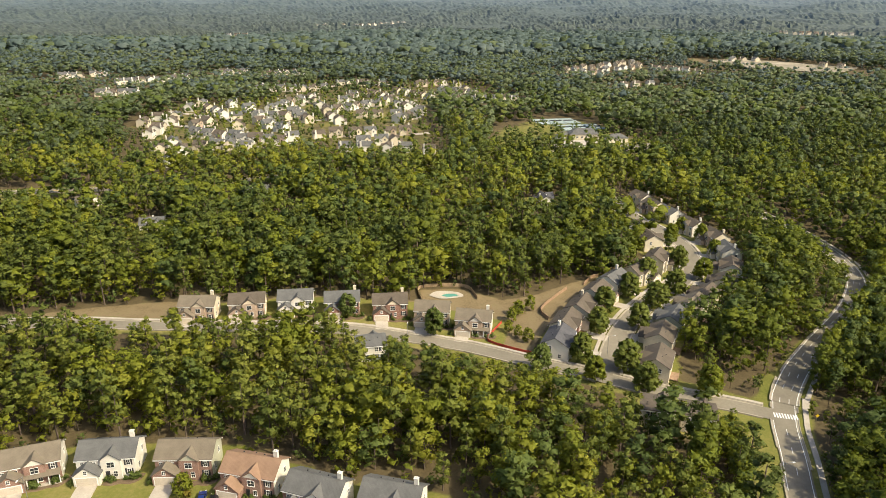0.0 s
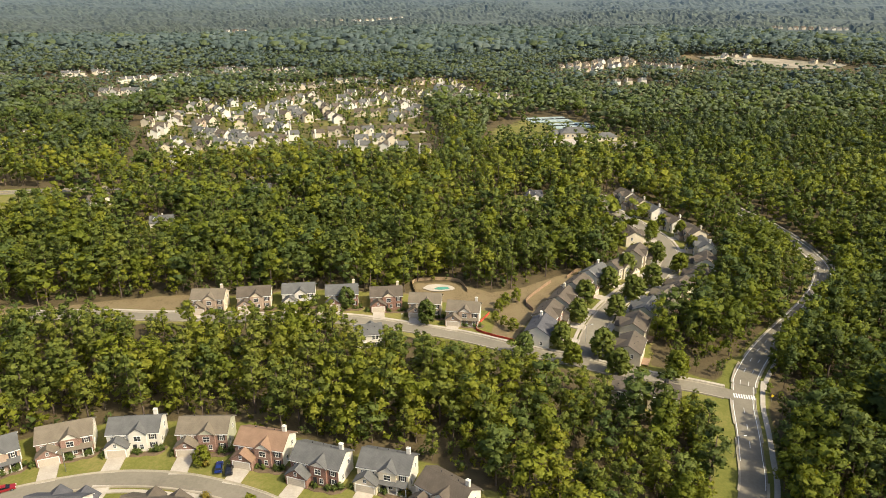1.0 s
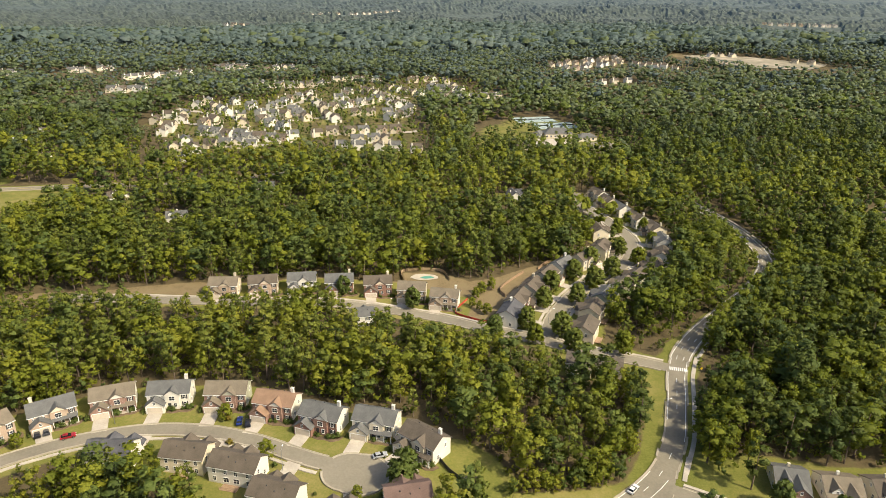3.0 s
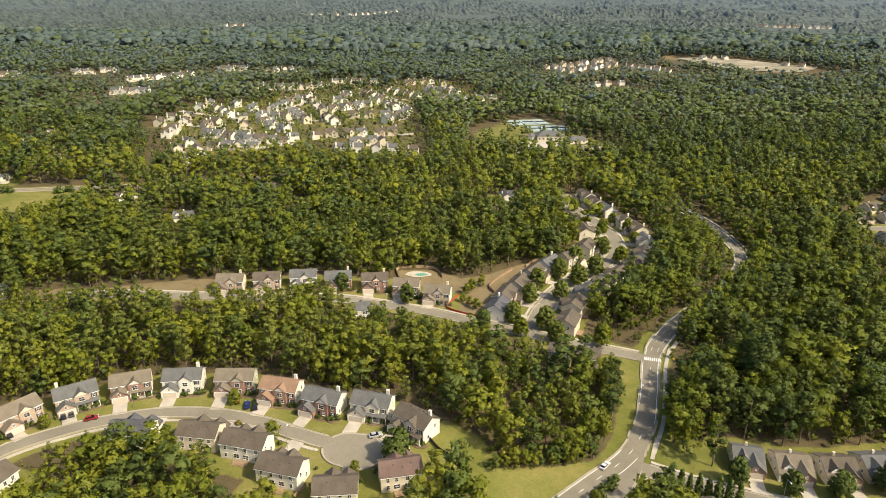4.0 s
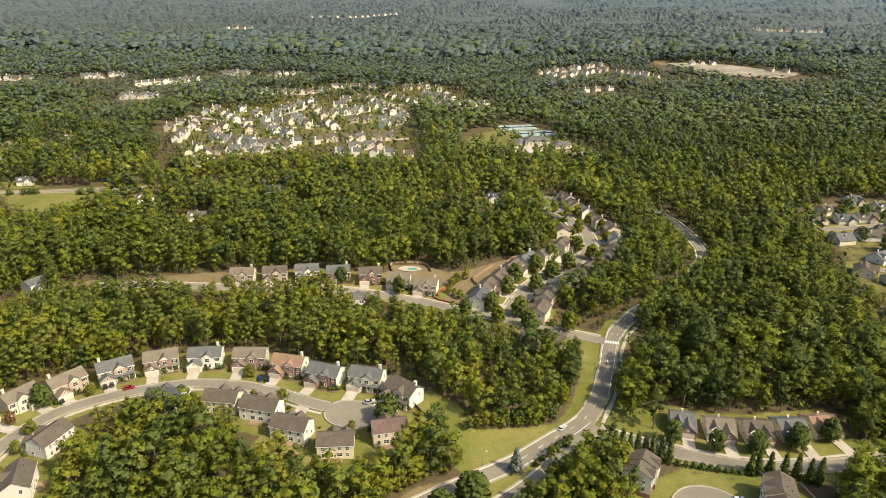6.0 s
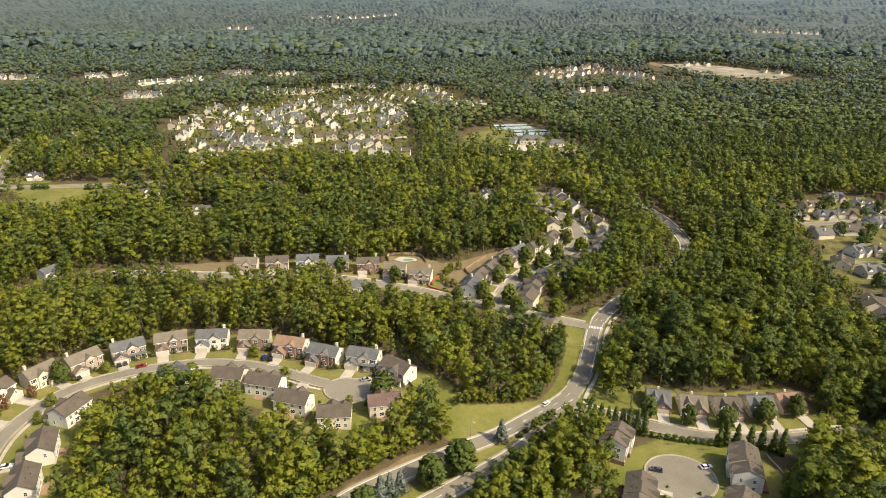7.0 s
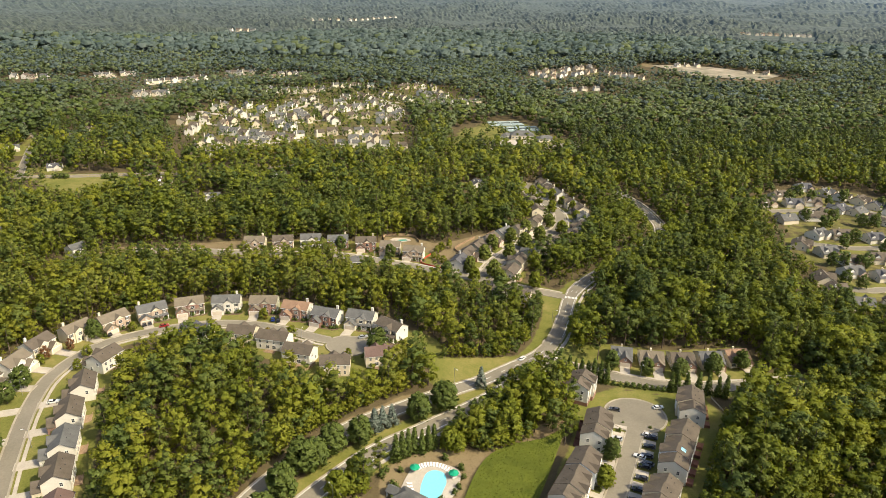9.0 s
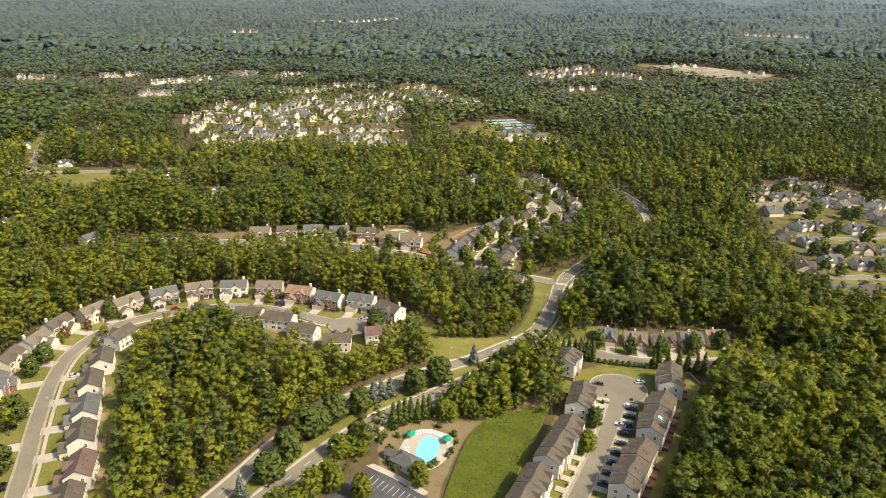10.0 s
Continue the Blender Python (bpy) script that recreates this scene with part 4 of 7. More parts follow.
    if chimney:
        bm = bmesh.new()
        cx = chimney * (W - 1.6)
        box(bm, cx - 0.5, cx + 0.5, 0.7, 1.5, E, ridge + 1.3), box(bm, cx - 0.58, cx + 0.58, 0.62, 1.58, ridge + 1.3, ridge + 1.42)
        box(bm, cx - 0.16, cx + 0.16, 0.95, 1.25, ridge + 1.42, ridge + 1.65)
        part("chimney", bm, M[wall if wall != "sage" else "white"], t)
    for k in range(3):
        bm = bmesh.new()
        vx, vy = -W * 0.5 + k * 2.7, 1.5 + (k % 2) * 0.9
        vz = ridge - (ridge - E) * vy / D
        box(bm, vx - 0.12, vx + 0.12, vy - 0.12, vy + 0.12, vz, vz + 0.5)
        part("roof_vent", bm, M["shutter"], t)
    if deck:
        bm = bmesh.new()
        box(bm, -2.6, 2.6, D, D + 2.6, -0.25, -0.1)
        for px in (-2.5, 2.5):
            box(bm, px - 0.06, px + 0.06, D + 2.45, D + 2.57, -1.4, 0.85)
        for z in (0.3, 0.8):
            box(bm, -2.5, 2.5, D + 2.48, D + 2.54, z, z + 0.06)
        part("deck", bm, M["deck_wood" if deck is True else deck], t, "weathered wooden back deck")
    return t


def ranch(x, y, turn, label, wall="cream", front="brick", roof="roof_grey", width=11.5, depth=13.0, ridge=6.6, group="", detail=True):
    """A low house: ridge across, front gable over the garage, a dormer gable beside it."""
    t = thing("house", pose(x, y, h(x, y) + 0.3, 0, 0, turn), label, "house", group)
    W, D, E = width / 2, depth / 2, 2.9
    bm = bmesh.new()
    gable_walls(bm, -W, W, -D, D, -1.8, E, ridge)
    part("wall", bm, M[wall], t)
    bm = bmesh.new()
    gable_roof(bm, -W, W, -D, D, E, ridge, over=0.4)
    part("roof", bm, M[roof], t)
    bm = bmesh.new()
    gable_walls(bm, W - 6.2, W - 0.1, -D - 1.8, -D + 1.5, -1.8, E, 5.4, "y")
    g = part("garage_wing", bm, M[front], t)
    bm = bmesh.new()
    gable_roof(bm, W - 6.2, W - 0.1, -D - 1.8, -2.0, E, 5.5, "y", 0.35)
    part("garage_roof", bm, M[roof], t)
    part("garage_door", GARAGE_DOOR, None, g, "white panelled garage door", pose(W - 3.15, -D - 1.8, 0))
    bm = bmesh.new()
    gable_walls(bm, -W + 1.4, -W + 4.4, -D + 1.2, -D + 4.0, 2.6, 4.6, 6.0, "y")
    d = part("dormer", bm, M["trim"], t)
    bm = bmesh.new()
    gable_roof(bm, -W + 1.4, -W + 4.4, -D + 1.2, -1.0, 4.6, 6.05, "y", 0.25)
    part("dormer_roof", bm, M[roof], t)
    if detail:
        add_window(d, -W + 2.9, -D + 1.2, 3.6, kind=WIN_SMALL)
        add_window(t, -W + 1.6, -D, 0.7, shutters=True)
        part("door", FRONT_DOOR, None, t, at=pose(-W + 4.2, -D, 0))
        add_window(g, W - 3.15, -D - 1.8, 3.2, kind=WIN_SMALL)
    for wx in (-W + 2.5, W - 2.5) if detail else ():
        add_window(t, wx, D, 0.8, "back", WIN_WIDE)
    for s, name in ((-W, "left"), (W, "right")):
        add_window(t, s, -2, 0.9, name)
        if detail:
            add_window(t, s, 2.5, 0.9, name)
            add_window(t, s, 0, 3.8, name, WIN_SMALL)
    bm = bmesh.new()
    box(bm, -0.4, 0.4, 2.0, 2.7, ridge - 2.2, ridge + 0.3)
    part("chimney", bm, M[wall], t)
    return t


def driveway(x, y, turn, street, gx, start, width=4.6):
    """A slab from a garage to its street."""
    s, c = math.sin(radians(turn)), math.cos(radians(turn))
    f = np.array([s, -c])
    p0 = np.array([x + gx * c, y + gx * s]) + f * start
    half = ROADS[street][1]
    far = 3.0
    while far < 24 and off_line(*(p0 + f * far), LINES[street]) > half - 0.3 and min(math.hypot(*(p0 + f * far - (bx, by))) - r for bx, by, r in BULBS) > -0.3:
        far += 0.4
    line = np.array([p0 + f * v for v in np.linspace(0, far, max(2, int(far / 1.5)))])
    bm = bmesh.new()
    strip(bm, line, [-width / 2 - 0.01, -width / 2, 0, width / 2, width / 2 + 0.01], [-0.1, 0.31, 0.31, 0.31, -0.1])
    d = new("driveway", mesh_of("driveway", bm, M["concrete"]))
    tagged(d, "pale concrete driveway in front of a garage", "driveway", kind="structure")


R = random.Random(5)
HOME_LOOKS = {
    "FRONT": [("cream", "brick_tan", "roof_tan", -1, True, False, -1), ("cream", "brick_tan", "roof_grey", -1, True, True, -1), ("white", "brick", "roof_tan", -1, True, True, 0), ("white", "white", "roof_grey", -1, True, False, 1),
              ("sage", "brick", "roof_tan", -1, True, False, 0), ("white", "brick", "roof_red", -1, True, False, 1), ("white", "brick_dark", "roof_grey", -1, True, False, 1), ("white", "cream", "roof_grey", -1, True, True, 1), ("white", "cream", "roof_brown", -1, True, True, 1)],
}
NAMES = {"white": "white", "cream": "cream", "beige": "beige", "sage": "sage", "blue_siding": "pale blue", "brick": "red brick", "brick_tan": "tan brick", "brick_dark": "brown brick", "roof_grey": "grey", "roof_brown": "brown", "roof_tan": "tan", "roof_red": "russet", "roof_dark": "charcoal", "roof_plum": "plum-brown"}


def home_label(wall, front, roof, extra):
    if front == wall or front in ("white", "cream", "beige"):
        return f"house in {NAMES[wall]} siding, {NAMES[roof]} roof, {extra}"
    return f"{NAMES[front]} and {NAMES[wall]} house, {NAMES[roof]} roof, {extra}"


for (x, y, a), (wall, front, roof, g, bay, porch, chim) in zip(FRONT_ROW, HOME_LOOKS["FRONT"]):
    house(x, y, a, home_label(wall, front, roof, "on the curved street" if not porch else "with a front porch"), wall, front, roof, 13.6, g, bay, porch, chim, True, group="houses along the curved street", glazed="front right")
    driveway(x, y, a, "front_street", g * 3.8, 7.2)
inner = [("white", "white", "roof_dark", 13), ("cream", "cream", "roof_brown", 13), ("white", "cream", "roof_brown", 14.5), ("white", "white", "roof_brown", 13.6), ("cream", "cream", "roof_brown", 12.6), ("cream", "brick", "roof_plum", 12.5)]
for i, ((x, y, a), (wall, front, roof, w)) in enumerate(zip(INNER_ROW, inner)):
    g = 1 if i in (2, 3) else -1
    house(x, y, a, home_label(wall, front, roof, "back turned to the woods"), wall, front, roof, w, g, True, False, 0, True, group="houses inside the bend", glazed="back left right", shutters=False)
    driveway(x, y, a, "front_street", g * (w / 2 - 3), 7.2)
lane = [("white", "white", "roof_brown"), ("white", "white", "roof_brown"), ("white", "brick", "roof_brown"), ("white", "white", "roof_grey"), ("white", "cream", "roof_brown"), ("white", "brick_dark", "roof_plum"), ("cream", "cream", "roof_brown")]
for (x, y, a), (wall, front, roof) in zip(LANE_ROW, lane):
    house(x, y, a, home_label(wall, front, roof, "close beside its neighbours"), wall, front, roof, 12.4, 1, True, False, 0, "deck_wood", group="houses down the lane", glazed="back left right", shutters=False)
    driveway(x, y, a, "front_street", 3.2, 7.2)
outer = [("cream", "cream", "roof_tan"), ("white", "cream", "roof_brown"), ("white", "white", "roof_tan"), ("cream", "cream", "roof_brown"), ("white", "brick_dark", "roof_grey"), ("cream", "brick", "roof_brown"), ("white", "cream", "roof_tan")]
for (x, y, a), (wall, front, roof) in zip(OUTER_ROW, outer):
    house(x, y, a, home_label(wall, front, roof, "across the lane"), wall, front, roof, 12.4, 1, True, False, -1, True, group="houses across the lane", glazed="front right")
    driveway(x, y, a, "front_street", 3.2, 7.2)
rear = [("cream", "brick_tan", "roof_tan", -1), ("cream", "brick_tan", "roof_brown", -1), ("white", "white", "roof_grey", -1), ("cream", "brick_dark", "roof_grey", -1), ("cream", "brick_dark", "roof_brown", -1), ("beige", "brick_tan", "roof_tan", -1), ("white", "brick_tan", "roof_tan", -1)]
for i, ((x, y, a), (wall, front, roof, g)) in enumerate(zip(REAR_ROW, rear)):
    house(x, y, a, home_label(wall, front, roof, "woods behind it"), wall, front, roof, 12.6, g, True, i == 6, 1 if i in (0, 3, 4, 6) else 0, True, group="houses along the rear street", glazed="front right")
    driveway(x, y, a, "rear_street", g * 3.3, 7.2)
for i, (x, y, a) in enumerate(REAR_SOUTH):
    wall, roof = ("white", "roof_grey") if i in (0, 3) else ("beige", "roof_brown")
    house(x, y, a, home_label(wall, wall, roof, "half hidden in trees"), wall, wall, roof, 9.6, -1, False, False, 0, False, group="houses among the trees", ridge=7.4 if i in (0, 3) else 6.2)
west = [("white", "white", "roof_dark"), ("beige", "brick", "roof_brown"), ("beige", "brick_tan", "roof_brown"), ("cream", "brick", "roof_brown"), ("white", "cream", "roof_grey"), ("beige", "beige", "roof_brown"), ("beige", "beige", "roof_brown"), ("cream", "white", "roof_brown"), ("white", "white", "roof_brown")]
for i, ((x, y, a), (wall, front, roof)) in enumerate(zip(SIDE_WEST, west)):
    house(x, y, a, home_label(wall, front, roof, "in a tight row"), wall, front, roof, 12.2, 1, True, False, 1 if i in (0, 2, 4, 5) else 0, False, group="houses on the side street", depth=9.0, glazed="back left right" if i < 0 else "front left right", shutters=False)
    driveway(x, y, a, "side_street", 3.1, 7.4)
for i, (x, y, a) in enumerate(SIDE_EAST):
    wall, front, roof = (("beige", "brick_tan", "roof_brown"), ("beige", "beige", "roof_brown"), ("sage", "beige", "roof_grey"), ("cream", "white", "roof_tan"), ("cream", "beige", "roof_brown"), ("cream", "brick_tan", "roof_brown"))[i % 6] if i < 6 else (("white", "cream", "roof_brown"), ("white", "beige", "roof_grey"), ("cream", "brick_tan", "roof_brown"))[i % 3]
    house(x, y, a, home_label(wall, front, roof, "edge of the woods"), wall, front, roof, 12.2, -1, True, False, 1 if i > 6 else 0, "deck_wood", group="houses on the side street", depth=9.0, glazed="back left right" if i < 0 else "front left right", shutters=False)
    driveway(x, y, a, "side_street", -3.1, 7.4)
for i, (x, y, a) in enumerate(EAST_ROW):
    roof = ("roof_grey", "roof_tan", "roof_brown", "roof_grey", "roof_red")[i]
    ranch(x, y, a, f"one-and-a-half-storey cottage, red brick gable, {NAMES[roof]} shingle roof", "white" if i == 1 else "cream", "brick", roof, 9.4 if i == 0 else 10.6, 12.4, 6.1, group="cottages along the east street")
    driveway(x, y, a, "east_street", 1.6 if i == 0 else 2.2, 8.1)
for i, (x, y, a) in enumerate(VALLEY_A + VALLEY_B):
    roof, wall = ("roof_brown", "roof_dark", "roof_grey", "roof_brown")[i % 4], ("cream", "white", "beige", "white", "cream")[i % 5]
    ranch(x, y, a, f"low {NAMES[wall]} house with a {NAMES[roof]} shingle roof in the valley", wall, "brick_tan" if i % 3 else wall, roof, 12.6, 11.5, 6.3, group="houses in the valley", detail=False)
for i, (x, y, a) in enumerate(FARM):
    ranch(x, y, a, "lone pale house among fields and woods", "white", "white", ("roof_grey", "roof_dark", "roof_brown")[i % 3], 12, 9, 5.6, group="lone houses", detail=False)


# ---- terraces round the court ----
def terrace(x, y, turn, units, label, wall="cream", gable="white", roof="roof_brown", tarp=False, lift=0.1):
    """A row of joined town houses, ridge along x, stepping down unit by unit; fronts face local -y, three storeys at the back."""
    t = thing("town_houses", pose(x, y, h(x, y) + lift, 0, 0, turn), label, "town houses", "terraces round the court")
    U, D, E, RI = 5.9, 5.0, 6.6, 9.0
    L = U * units
    for k in range(units):
        x0, x1 = -L / 2 + k * U, -L / 2 + (k + 1) * U
        step = (0.0, 0.35, 0.0, 0.45, 0.1)[k % 5]
        fr = -D - (0.9 if k % 2 else 0.0)
        w = (wall, "beige", gable, "blue_siding")[k % 4] if 0 < k < units - 1 else gable
        bm = bmesh.new()
        gable_walls(bm, x0, x1 - 0.004, fr, D, 0.2, E + step, RI + step)
        u = part("unit", bm, M[w], t)
        bm = bmesh.new()
        box(bm, x0 - 0.02, x1 + 0.014, fr - 0.02, D + 0.02, -3.2, 0.2)
        part("base", bm, M["brick_dark"], u, "dark brick base")
        bm = bmesh.new()
        gable_roof(bm, x0 + 0.05, x1 - 0.05, fr, D, E + step, RI + step, over=0.06 if 0 < k < units - 1 else 0.2)
        part("roof", bm, M[roof], u)
        bm = bmesh.new()
        c = (x0 + x1) / 2
        gable_roof(bm, c - 1.5, c + 1.5, fr - 0.35, -1.2, E + step - 0.1, E + step + 1.6, "y", 0.2)
        part("front_gable_roof", bm, M[roof], u)
        bm = bmesh.new()
        gable_walls(bm, c - 1.45, c + 1.45, fr - 0.35, fr + 0.5, 2.6, E + step - 0.1, E + step + 1.55, "y")
        b = part("bay", bm, M["trim" if k % 2 else gable], u)
        add_window(b, c, fr - 0.35, 4.2, kind=WIN_WIDE)
        part("garage_door", GARAGE_SINGLE, None, u, at=pose(c + 1.2, fr, 0.05))
        part("door", FRONT_DOOR, None, u, at=pose(c - 1.7, fr, 0.25))
        for wx in (c - 1.4, c + 1.4):
            add_window(u, wx, D, 3.9, "back")
            add_window(u, wx, D, 1.0, "back")
        bm = bmesh.new()
        for s in (-2.2, 2.2):
            box(bm, c + s - 0.06, c + s + 0.06, D + 2.2, D + 2.32, -2.6, 1.2)
        box(bm, c - 2.3, c + 2.3, D, D + 2.35, 0.1, 0.25)
        for z in (0.6, 1.1):
            box(bm, c - 2.2, c + 2.2, D + 2.24, D + 2.3, z, z + 0.07)
        box(bm, c + 2.16, c + 2.24, D, D + 2.3, 0.25, 1.3)
        part("back_deck", bm, M["deck_red"], u, "red-stained back deck")
        for q in range(2):
            bm = bmesh.new()
            vy = 1.2 + q * 1.4
            vz = RI + step - (RI - E) * vy / D
            box(bm, c - 1 + q - 0.12, c - 1 + q + 0.12, vy - 0.12, vy + 0.12, vz, vz + 0.55)
            part("roof_vent", bm, M["shutter"], u)
        if tarp and k == units - 2:
            bm = bmesh.new()
            z0, z1 = RI + step - (RI - E) * 1.0 / D + 0.25, RI + step - (RI - E) * 2.8 / D + 0.25
            face(bm, [(c - 0.9, 1.0, z0), (c + 0.9, 1.0, z0), (c + 0.9, 2.8, z1), (c - 0.9, 2.8, z1)])
            part("tarpaulin", bm, M["tarp"], u, "blue tarpaulin patch on the roof")
    for s, name in ((-L / 2, "left"), (L / 2 - 0.004, "right")):
        for wy in (-2.4, 2.0):
            for z in (1.0, 3.9):
                add_window(t, s, wy, z, name)
    return t


terrace(88.0, 74.2, 64, 2, "white three-storey town houses on a brick base, brown roof", gable="white", lift=1.8)
terrace(88.8, 45.0, 70, 3, "cream and grey town houses with stepped brown roofs")
terrace(75.3, 15.6, 61, 5, "row of cream and pale blue town houses, stepped brown roofs")
terrace(58.6, -14.0, 62, 5, "row of cream town houses with stepped brown roofs")
terrace(132.0, 62.0, 254, 3, "white and pale blue town houses beside the court lawn")
terrace(117.5, 32.8, 242, 5, "row of tan-roofed town houses, blue patch on a roof", tarp=True)
terrace(99.6, 0.8, 240, 5, "row of tan-roofed town houses with red back decks")
terrace(82, -30, 240, 4, "row of tan-roofed town houses beside parked cars")


# ---- far estates: plain two-storey houses in rows ----
def far_house(wall, roof, front):
    t = thing("house", Matrix(), f"distant {NAMES[wall]} two-storey house with a {NAMES[roof]} roof", "house", "houses of the far estates")
    bm = bmesh.new()
    gable_walls(bm, -5.6, 5.6, -4.3, 4.3, -2, 5.4, 8.2)
    gable_walls(bm, -5.6, -0.4, -6.6, -4.3, -2, 2.8, 5.0, "y")
    part("wall", bm, M[wall], t)
    bm = bmesh.new()
    gable_roof(bm, -5.6, 5.6, -4.3, 4.3, 5.4, 8.2)
    gable_roof(bm, -5.6, -0.4, -6.6, -4.4, 2.8, 5.0, "y", 0.3)
    gable_roof(bm, 0.6, 4.6, -5.0, -0.6, 5.4, 7.4, "y", 0.2)
    part("roof", bm, M[roof], t)
    bm = bmesh.new()
    gable_walls(bm, 0.6, 4.6, -4.9, -4.2, -2, 5.4, 7.3, "y")
    part("bay", bm, M[front], t)
    for x, z in ((-3.8, 3.3), (2.6, 3.3)):
        bm = bmesh.new()
        yy = -4.9 if x > 0 else -4.3
        box(bm, x - 0.55, x + 0.55, yy - 0.05, yy + 0.02, z, z + 1.5)
        part("window", bm, M["glass"], t)
    bm = bmesh.new()
    box(bm, 3.0, 4.4, 4.2, 5.0, -2, 9.2)
    part("chimney", bm, M["white"], t)
    return t


FAR_KINDS = [far_house(*k) for k in (("white", "roof_grey", "cream"), ("beige", "roof_brown", "brick_tan"), ("white", "roof_grey", "white"), ("beige", "roof_brown", "cream"), ("cream", "roof_grey", "white"), ("white", "roof_brown", "brick_tan"))]
used = set()
FAR_SPOTS = []
R = random.Random(11)
for ax, ay, bx, by, n in ALL_FAR:
    big = 1.3 if ay > 1400 else 0.96
    base = math.degrees(math.atan2(by - ay, bx - ax)) + (180 if R.random() < 0.35 else 0)
    for k in range(n):
        f = k / (n - 1)
        x, y = ax + (bx - ax) * f + R.uniform(-2, 2), ay + (by - ay) * f + R.uniform(-1, 1) * (3 if ay < 1000 else 12)
        kind = R.randrange(6)
        FAR_SPOTS.append((x, y))
        m = pose(x, y, h(x, y) + 0.4, 0, 0, base + R.choice((0, 0, 0, 0, 90)) + R.uniform(-8, 8)) @ Matrix.Scale(R.uniform(0.92, 1.1) * big, 4)
        if kind not in used:
            used.add(kind)
            FAR_KINDS[kind].matrix_world = m
        else:
            o = copy_thing(FAR_KINDS[kind], Matrix())
            o.matrix_basis = m

# streets of the far estates
for i, pts in enumerate(ESTATE_STREETS):
    ln = smooth_line(pts, 6)
    bm = bmesh.new()
    strip(bm, ln, [-4.0, -3.3, 3.3, 4.0], [0.3 + 0.01 * i] * 4)
    tagged(new("road", mesh_of("road", bm, M["concrete"])), "pale estate street between rows of houses", "road", kind="structure")

# ---- trees ----
rng = np.random.default_rng(7)


def unit(v):
    return v / (np.linalg.norm(v, axis=-1, keepdims=True) + 1e-9)


def leaf_sprays(c, nrm, size):
    """Ragged three-cornered leaf sprays at c, facing about nrm."""
    k = len(c)
    t = unit(np.cross(nrm, unit(rng.normal(size=(k, 3)))))
    b = np.cross(nrm, t)
    s = size[:, None]
    out = []
    for a in (0.0, 2.094, 4.189):
        r = rng.uniform(0.7, 1.35, (k, 1)) * s
        out.append(c + (t * math.cos(a) + b * math.sin(a)) * r + nrm * rng.uniform(-0.2, 0.2, (k, 1)) * s)
    return np.stack(out, 1).reshape(-1, 3)


def halves(q):
    return np.concatenate([q[:, [0, 1, 2]], q[:, [0, 2, 3]]])


def trunk_faces(r0, r1, z0, z1, sides=5, lean=(0.0, 0.0)):
    a = np.linspace(0, 2 * math.pi, sides, endpoint=False)
    ring = lambda r, z, dx, dy: np.stack([dx + r * np.cos(a), dy + r * np.sin(a), np.full(sides, z)], 1)
    v = np.concatenate([ring(r0, z0, 0, 0), ring(r1, z1, *lean)])
    i = np.arange(sides)
    return v, halves(np.stack([i, (i + 1) % sides, sides + (i + 1) % sides, sides + i], 1))


def limb_faces(p, q, r):
    """A three-sided limb from p to q."""
    d = unit(np.array(q) - np.array(p))
    s = unit(np.cross(d, (0.3, 0.2, 1.0)))
    u = np.cross(d, s)
    v = [np.array(e) + (s * math.cos(a) + u * math.sin(a)) * w for e, w in ((p, r), (q, r * 0.35)) for a in (0, 2.1, 4.2)]
    return np.array(v), halves(np.array([(0, 1, 4, 3), (1, 2, 5, 4), (2, 0, 3, 5)]))


def ball(sides):
    """A small round form: 8 or 20 faces."""
    if sides == 8:
        v = np.array([(1, 0, 0), (0, 1, 0), (-1, 0, 0), (0, -1, 0), (0, 0, 1), (0, 0, -1)], float)
        return v, np.array([(0, 1, 4), (1, 2, 4), (2, 3, 4), (3, 0, 4), (1, 0, 5), (2, 1, 5), (3, 2, 5), (0, 3, 5)])
    g = (1 + 5 ** 0.5) / 2
    v = unit(np.array([(-1, g, 0), (1, g, 0), (-1, -g, 0), (1, -g, 0), (0, -1, g), (0, 1, g), (0, -1, -g), (0, 1, -g), (g, 0, -1), (g, 0, 1), (-g, 0, -1), (-g, 0, 1)]))
    f = np.array([(0, 11, 5), (0, 5, 1), (0, 1, 7), (0, 7, 10), (0, 10, 11), (1, 5, 9), (5, 11, 4), (11, 10, 2), (10, 7, 6), (7, 1, 8), (3, 9, 4), (3, 4, 2), (3, 2, 6), (3, 6, 8), (3, 8, 9), (4, 9, 5), (2, 4, 11), (6, 2, 10), (8, 6, 7), (9, 8, 1)])
    return v, f


